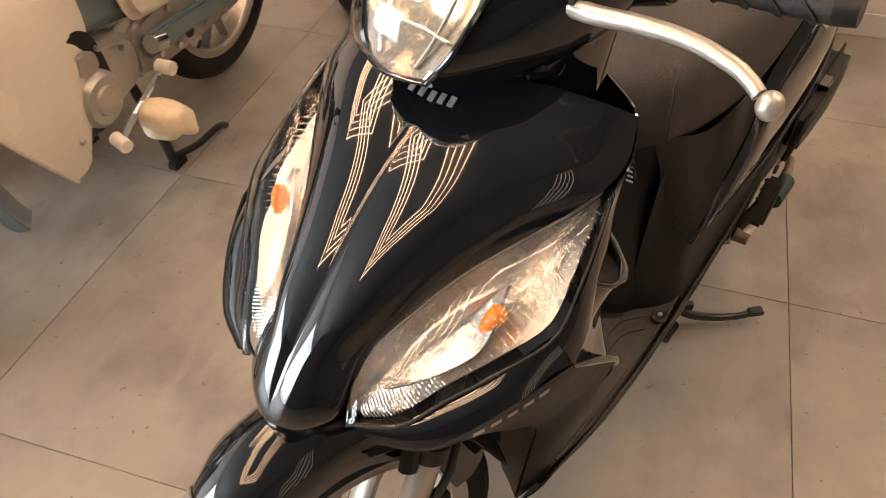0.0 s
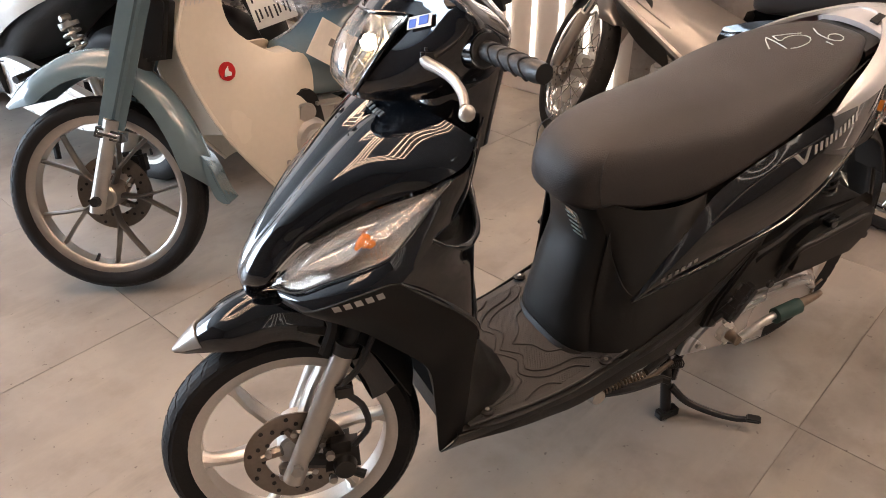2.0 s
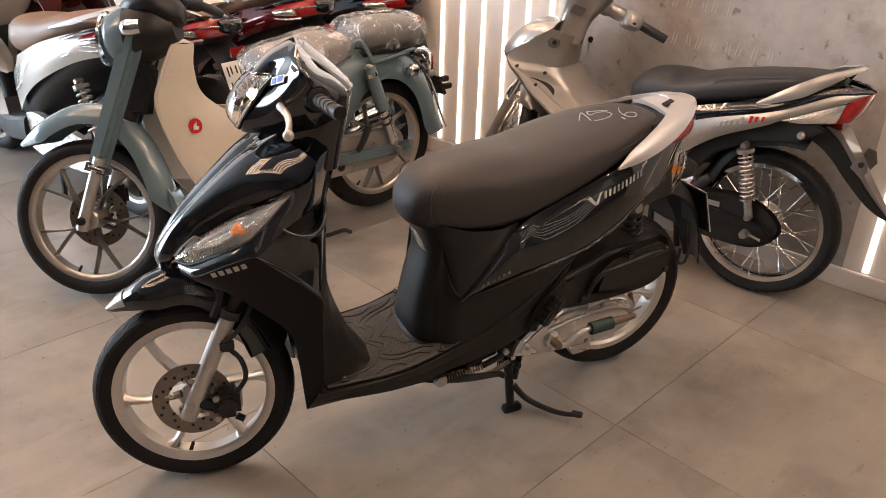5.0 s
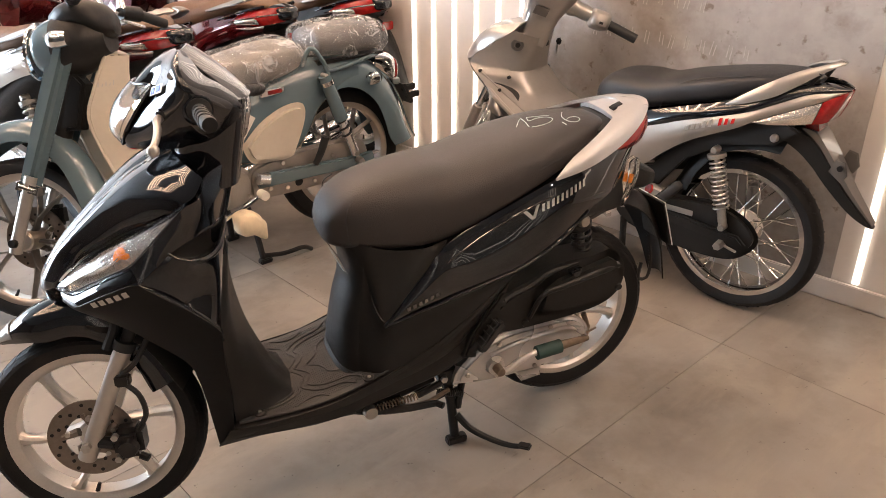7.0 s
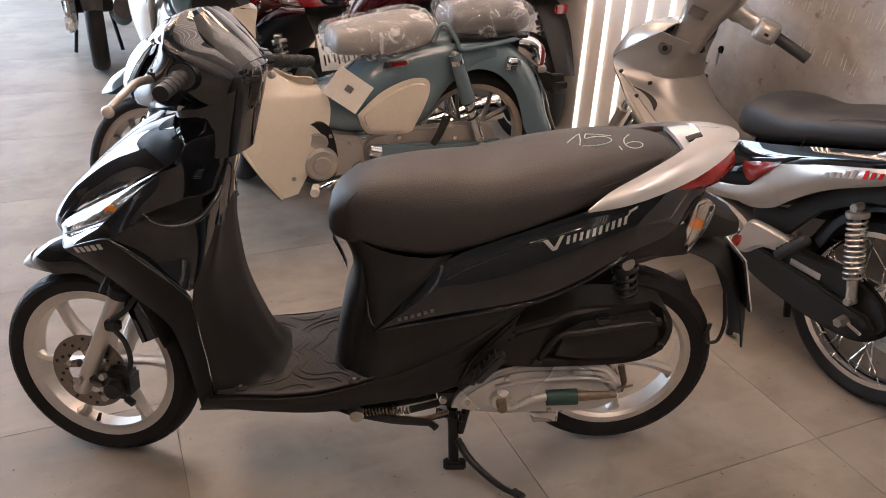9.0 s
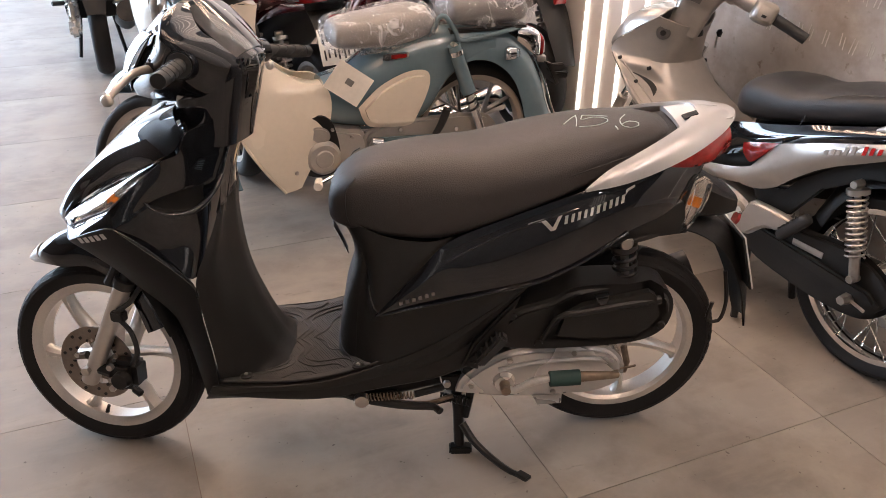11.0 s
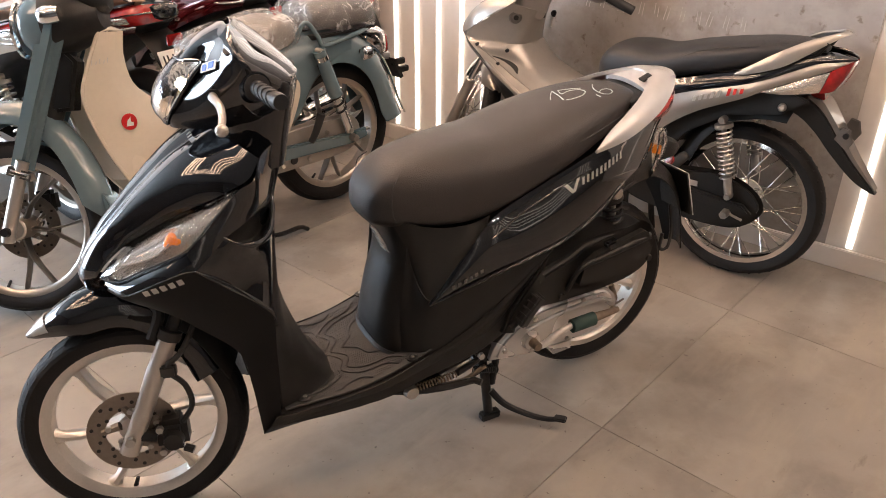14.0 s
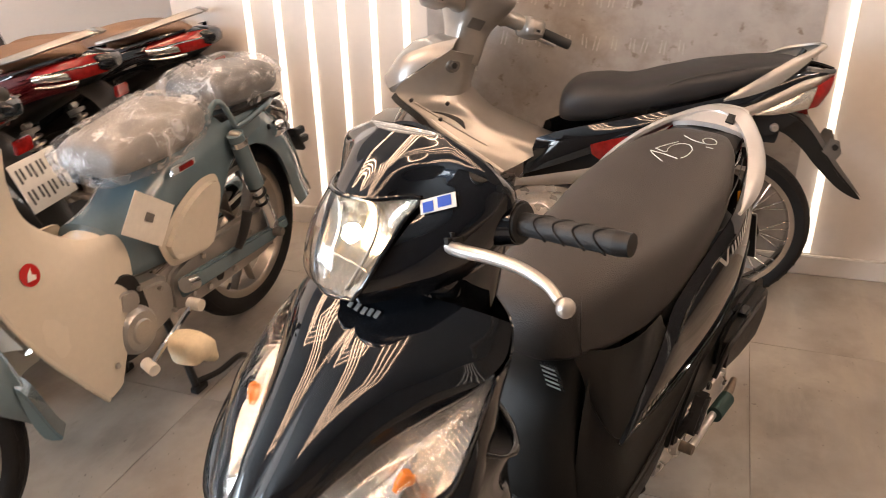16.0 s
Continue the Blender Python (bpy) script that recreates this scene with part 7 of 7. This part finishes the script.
    part("frame_bolt", lathe([(0.0, -0.012), (0.008, -0.012), (0.012, -0.008), (0.013, 0.0), (0, 0)], (1.300, -0.110, 0.640), sides=16), STEEL, top)
    for s_ in (-1, 1):
        part("inner_guard", slab([(0.80, 0.44), (0.92, 0.47), (0.97, 0.53), (1.06, 0.595), (1.15, 0.65), (1.30, 0.70), (1.37, 0.67), (1.30, 0.615), (1.15, 0.585), (1.03, 0.51), (0.95, 0.40), (0.84, 0.37)], s_ * 0.095, s_ * 0.110, 0.005), PLASTIC, top)
    part("hugger", arc_guard([(0.98, 0, 0.42), (1.03, 0, 0.52), (1.12, 0, 0.605), (1.24, 0, 0.640), (1.33, 0, 0.640)], 0.075, 0.06, (1.227, 0.28)), PLASTIC, top)
    # engine, chain case, rear wheel
    wire_wheel(top, 1.203, 0.270, 0.270, 0.072, 0.218, "rear_wheel")
    part("chain_case", slab([(0.78, 0.30), (0.84, 0.375), (1.00, 0.372), (1.16, 0.385), (1.26, 0.360), (1.315, 0.310), (1.312, 0.262), (1.25, 0.205), (1.15, 0.188), (1.00, 0.195), (0.85, 0.225)], -0.090, -0.118, 0.014, 60), PLASTIC, top, "black chain case with a pale label", at=pose(-0.012, 0, 0.010))
    part("case_label", block(1.00, 1.10, -0.121, -0.117, 0.318, 0.336, 0), LETTER, top, smooth=False, at=pose(-0.012, 0, 0.010))
    part("swing_arm", slab([(0.80, 0.345), (0.80, 0.315), (1.25, 0.270), (1.28, 0.285), (1.25, 0.310)], -0.120, -0.140, 0.006), DARK, top)
    part("rear_spindle", lathe([(0.0, -0.035), (0.013, -0.035), (0.016, -0.01), (0.016, 0.0), (0, 0)], (1.203, -0.135, 0.272), sides=6), STEEL, top)
    part("chain_adjuster", tube([(1.215, -0.145, 0.272), (1.258, -0.145, 0.262)], 0.0045, 8), STEEL, top)
    eng = part("engine", slab([(0.50, 0.27), (0.53, 0.37), (0.66, 0.40), (0.80, 0.37), (0.83, 0.28), (0.76, 0.22), (0.60, 0.21)], -0.12, 0.12, 0.02, 40), ALLOY, top)
    part("engine_cover", lathe([(0.0, -0.02), (0.05, -0.02), (0.062, -0.006), (0.064, 0.0), (0.0, 0.0)], (0.62, -0.12, 0.30), sides=32), ALLOY, eng)
    part("cylinder", block(0.36, 0.52, -0.06, 0.06, 0.27, 0.38, 0.012), ALLOY, eng)
    part("exhaust", tube([(0.42, 0.06, 0.26), (0.60, 0.13, 0.19), (0.90, 0.15, 0.20), (1.20, 0.16, 0.23)], [0.022, 0.040], 14, n=14), DARK, top)
    part("peg_arm", slab([(0.80, 0.300), (0.835, 0.398), (0.880, 0.412), (0.985, 0.405), (0.988, 0.366), (0.905, 0.345), (0.850, 0.300)], -0.122, -0.152, 0.010, 28, 3), SILVER, top, "silver pillion foot peg bracket")
    peg = part("pillion_peg", hull([(-0.055, 0.010, -0.010, 0.010), (-0.045, 0.017, -0.016, 0.017), (0.045, 0.018, -0.015, 0.016), (0.060, 0.008, -0.006, 0.008)], 16, 3), GRIP, top, at=pose(1.015, -0.168, 0.402, 0, -48, 0))
    for k in range(5):
        part("peg_rib", block(-0.003, 0.003, -0.017, 0.017, 0.014, 0.019, 0), GRIP, peg, smooth=False, at=pose(-0.034 + 0.017 * k, 0, 0))
    st = part("centre_stand", tube([(0.83, -0.10, 0.25), (0.86, -0.13, 0.01)], 0.012, 8), DARK, top)
    part("stand_leg", tube([(0.83, 0.10, 0.25), (0.86, 0.13, 0.01)], 0.012, 8), DARK, st)
    return top


silver_bike(pose(1.51, 1.255, 0, 0, 0, math.degrees(math.atan2(-0.907, 0.422))))

# ---------------------------------------------------------------- the row of parked bikes behind


def parked_bike(m, paint, seat_mat, label, rail_mat=SILVER, plate=True, wheel_mat=CUB_RIM, group="parked bikes", spring_mat=STEEL):
    top = thing("motorbike", m, label, "motorbike", group)
    cast_wheel(top, 0.0, 0.27, 0.27, 0.085, 0.205, 5, False, wheel_mat, "front_wheel", tread=False)
    cast_wheel(top, 1.26, 0.27, 0.27, 0.10, 0.200, 5, False, wheel_mat, "rear_wheel", tread=False)
    for s in (-1, 1):
        f = flip if s > 0 else (lambda q: [Vector(p) for p in q])
        part("fork_leg", tube([(0.0, s * 0.085, 0.25), (0.21, s * 0.075, 0.64)], 0.020, 12), FORK, top)
        part("leg_shield", ruled(f([(0.20, -0.05, 0.90), (0.12, -0.12, 0.78), (0.14, -0.18, 0.66), (0.24, -0.20, 0.50), (0.34, -0.17, 0.32)]),
                                 f([(0.36, -0.05, 0.90), (0.40, -0.12, 0.78), (0.42, -0.15, 0.66), (0.46, -0.15, 0.50), (0.50, -0.15, 0.30)]), (0, s * 0.03, 0), nu=22, nv=8), paint, top)
        side = part("side_panel", ruled(f([(0.66, -0.13, 0.60), (0.82, -0.15, 0.66), (1.00, -0.155, 0.72), (1.20, -0.13, 0.775), (1.38, -0.08, 0.81)]),
                                        f([(0.64, -0.15, 0.36), (0.80, -0.18, 0.47), (1.00, -0.19, 0.575), (1.20, -0.15, 0.665), (1.36, -0.09, 0.71)]), (0, s * 0.025, 0), nu=26, nv=8), paint, top)
        part("panel_trim", tube(f([(0.70, -0.175, 0.47), (0.95, -0.190, 0.61), (1.20, -0.165, 0.70)]), 0.004, 6, n=16), rail_mat, side)
        lamp = part("tail_lamp", ruled(f([(1.14, -0.150, 0.735), (1.26, -0.125, 0.775), (1.36, -0.09, 0.805), (1.445, -0.03, 0.815)]), f([(1.16, -0.150, 0.722), (1.28, -0.120, 0.725), (1.38, -0.09, 0.738), (1.450, -0.03, 0.755)]), (0.006, s * 0.016, 0), thick=0.006), RED_LENS, top, "red tail lamp wing with a clear signal")
        part("signal_lens", ruled(f([(1.18, -0.155, 0.722), (1.28, -0.130, 0.724), (1.38, -0.10, 0.736)]), f([(1.20, -0.150, 0.714), (1.29, -0.126, 0.712), (1.378, -0.098, 0.724)]), (0.004, s * 0.008, 0), thick=0.006), REFLECTOR, lamp)
        part("lamp_frame", tube(f([(1.14, -0.156, 0.728), (1.26, -0.142, 0.750), (1.36, -0.110, 0.774), (1.448, -0.04, 0.788)]), 0.004, 6, n=14), CHROME, lamp)
        part("clear_bulb_cover", ruled(f([(1.24, -0.146, 0.752), (1.30, -0.128, 0.766), (1.35, -0.110, 0.776)]), f([(1.25, -0.144, 0.732), (1.31, -0.126, 0.736), (1.36, -0.108, 0.742)]), (0.004, s * 0.012, 0), thick=0.006), REFLECTOR_BRIGHT, lamp)
        part("lamp_shadow", ruled(f([(1.12, -0.150, 0.748), (1.26, -0.128, 0.792), (1.38, -0.085, 0.822)]), f([(1.14, -0.153, 0.736), (1.26, -0.128, 0.776), (1.38, -0.088, 0.808)]), (0.004, s * 0.012, 0), nv=3), GLOSS, lamp)
        part("grab_rail", ruled(f([(1.04, -0.150, 0.770), (1.20, -0.155, 0.808), (1.32, -0.125, 0.845), (1.41, -0.06, 0.872), (1.425, -0.01, 0.876)]), f([(1.04, -0.148, 0.778), (1.20, -0.130, 0.828), (1.31, -0.095, 0.862), (1.375, -0.045, 0.884), (1.385, -0.01, 0.886)]), (0, 0, 0.006), nu=22, nv=4, thick=0.008), rail_mat, top)
        part("grip", tube(f([(0.40, -0.22, 0.985), (0.44, -0.345, 0.975)]), 0.017, 12), GRIP, top)
        part("brake_lever", tube(f([(0.34, -0.16, 0.98), (0.35, -0.24, 0.98), (0.39, -0.335, 0.965)]), 0.007, 8, n=10), FORK, top)
        shock(top, (1.17, s * 0.13, 0.585), (1.255, s * 0.13, 0.335), 0.026, 8, spring_mat, STEEL, 0.0055)
        part("pillion_peg", tube([(0.92, s * 0.15, 0.36), (0.95, s * 0.24, 0.365)], 0.014, 8), DARK, top)
    part("nose", hull([(0.10, 0.80, 0.70, 0.05), (0.16, 0.90, 0.64, 0.13), (0.28, 0.97, 0.66, 0.15), (0.38, 0.95, 0.74, 0.12), (0.43, 0.88, 0.80, 0.06)], 24, 2.3), paint, top)
    part("bar_cover", hull([(0.22, 0.985, 0.93, 0.05), (0.28, 1.03, 0.92, 0.12), (0.36, 1.04, 0.92, 0.14), (0.43, 1.00, 0.93, 0.09)], 22, 2.4), paint, top)
    part("headlamp", hull([(0.075, 0.80, 0.72, 0.05), (0.10, 0.82, 0.68, 0.11), (0.16, 0.84, 0.68, 0.12)], 20, 2.5), REFLECTOR, top)
    part("front_mudguard", arc_guard([(-0.24, 0, 0.44), (-0.13, 0, 0.56), (0.02, 0, 0.615), (0.16, 0, 0.56), (0.26, 0, 0.44)], 0.06, 0.07, (0, 0.27), taper=1), paint, top)
    part("footboard", hull([(0.32, 0.34, 0.22, 0.15), (0.50, 0.32, 0.20, 0.18), (0.70, 0.36, 0.22, 0.18)], 18, 5), PLASTIC, top)
    part("under_body", hull([(0.56, 0.58, 0.28, 0.12), (0.75, 0.62, 0.34, 0.15), (1.00, 0.70, 0.50, 0.15), (1.25, 0.76, 0.64, 0.12), (1.42, 0.80, 0.74, 0.05)], 22, 3), PLASTIC, top)
    part("seat", hull([(0.56, 0.70, 0.60, 0.07), (0.60, 0.755, 0.59, 0.115), (0.75, 0.775, 0.61, 0.135), (0.90, 0.79, 0.66, 0.145), (1.05, 0.825, 0.715, 0.14), (1.20, 0.84, 0.765, 0.12), (1.32, 0.825, 0.79, 0.07), (1.36, 0.81, 0.80, 0.02)], 26, 2.7, n=36), seat_mat, top)
    part("tail_core", hull([(1.38, 0.82, 0.745, 0.07), (1.45, 0.815, 0.755, 0.05), (1.475, 0.80, 0.77, 0.02)], 14, 3), GLOSS, top)
    part("engine", slab([(0.62, 0.24), (0.68, 0.36), (0.90, 0.36), (1.26, 0.32), (1.30, 0.25), (1.10, 0.19), (0.75, 0.18)], -0.10, -0.16, 0.015, 36), ALLOY, top)
    part("exhaust", tube([(0.90, 0.15, 0.24), (1.10, 0.165, 0.27), (1.48, 0.165, 0.40)], [0.05, 0.06], 16, n=8), DARK, top)
    g = part("rear_mudguard", ruled([(1.30, -0.07, 0.72), (1.40, -0.075, 0.66), (1.47, -0.07, 0.56), (1.55, -0.05, 0.40)], [(1.30, 0.07, 0.72), (1.40, 0.075, 0.66), (1.47, 0.07, 0.56), (1.55, 0.05, 0.40)], (0.02, 0, 0.02), thick=0.004), PLASTIC, top)
    part("red_reflector", block(1.455, 1.47, -0.035, 0.035, 0.665, 0.705, 0.004), RED_LENS, g)
    if plate:
        p = part("number_plate", block(-0.002, 0.002, -0.095, 0.095, -0.070, 0.070, 0.001), PLATE, g, "white number plate with dark bars", smooth=False, at=pose(1.500, 0, 0.590, 0, -22, 0))
        for r in (0.032, -0.030):
            for k in range(4):
                for q in (0, 1):
                    part("plate_bar", block(0.002, 0.0030, -0.080 + 0.042 * k + 0.017 * q, -0.073 + 0.042 * k + 0.017 * q, r - 0.020 + 0.008 * ((k + q) % 2), r + 0.020, 0), INK, p, smooth=False)
    st = part("centre_stand", tube([(0.83, -0.10, 0.25), (0.87, -0.14, 0.01)], 0.012, 8), DARK, top)
    part("stand_leg", tube([(0.83, 0.10, 0.25), (0.87, 0.14, 0.01)], 0.012, 8), DARK, st)
    return top


def by_tail(x, y, rz, reach=1.46):
    a = radians(rz)
    return pose(x - reach * math.cos(a), y - reach * math.sin(a), 0, 0, 0, rz)


parked_bike(by_tail(0.46, 1.53, -61), MAROON, VINYL_BROWN, "dark red motorbike with a brown seat and white number plate")
parked_bike(by_tail(0.95, 1.88, -61), MAROON, VINYL_BROWN, "dark red motorbike with a brown seat and silver rail", plate=False)
parked_bike(by_tail(1.42, 1.97, -61), GLOSS, VINYL_BROWN, "black motorbike with a light brown seat and silver rail", plate=False)
parked_bike(pose(-0.552, 2.746, 0, 0, 0, -63), WHITE_PAINT, VINYL_BROWN, "ivory white motorbike with a brown seat and exposed spring", rail_mat=PEARL, plate=False)
parked_bike(pose(-1.52, 4.38, 0, 0, 0, -69.6), GLOSS, VINYL_BLACK, "black motorbike standing on the bright floor near the entrance", plate=False, wheel_mat=CUB_SPOKE)
parked_bike(pose(-1.00, 4.10, 0, 0, 0, -66), WHITE_PAINT, VINYL_BROWN, "ivory motorbike with a tan seat near the entrance", plate=False)

# chalk writing on the concrete wall, kept as plain bars
CHALK = material("faint_chalk", (0.43, 0.41, 0.385), 0.9, vary=0.35, scale=90)
for z, cells, x0 in ((1.02, 5, 1.30), (0.945, 11, 0.86), (0.800, 12, 0.98)):
    for k in range(cells):
        mark = thing("chalk_mark", WALL_M @ pose(x0 + 0.054 * k + 0.006 * (k % 3), -0.0042, z + 0.004 * (k % 2) - 0.0015 * k, 0, 12 - 5 * (k % 3), 0), "faint chalk bars on the concrete wall", "chalk mark", "chalk marks on the wall")
        for x0_, x1_, z0_, z1_ in ((-0.0016, 0.0016, -0.026 + 0.006 * (k % 3), 0.024), (0.012, 0.0152, -0.024, 0.022 - 0.008 * (k % 2))):
            part("chalk_bar", block(x0_, x1_, -0.0010, 0.0, z0_, z1_, 0), CHALK, mark, smooth=False)

# ---------------------------------------------------------------- floor tiles
TILE_RZ, TILE_U, TILE_V = 20.5, 0.774, 0.731
tile_bm = block(-TILE_U / 2 + 0.0010, TILE_U / 2 - 0.0010, -TILE_V / 2 + 0.0010, TILE_V / 2 - 0.0010, -0.003, 0.0, 0)
tile_me = bpy.data.meshes.new("tile")
tile_bm.to_mesh(tile_me)
tile_bm.free()
tile_me.materials.append(TILE)
E1, E2 = Vector((math.cos(radians(TILE_RZ)), math.sin(radians(TILE_RZ)), 0)), Vector((-math.sin(radians(TILE_RZ)), math.cos(radians(TILE_RZ)), 0))
for i in range(-8, 8):
    for j in range(-7, 9):
        c = E1 * (0.139 + TILE_U * (i + 0.5)) + E2 * (0.050 + TILE_V * (j + 0.5))
        if -5.6 < c.x < 3.4 and -3.5 < c.y < 6.0 and (c - WALL_O).dot(Vector((0.914, 0.405, 0))) < 0.5 or (c.y > 2.6 and -5.6 < c.x < 4.6 and c.y < 6.0):
            ob = new("tile", tile_me)
            ob.parent = floor
            ob.matrix_basis = pose(c.x, c.y, 0, 0, 0, TILE_RZ)
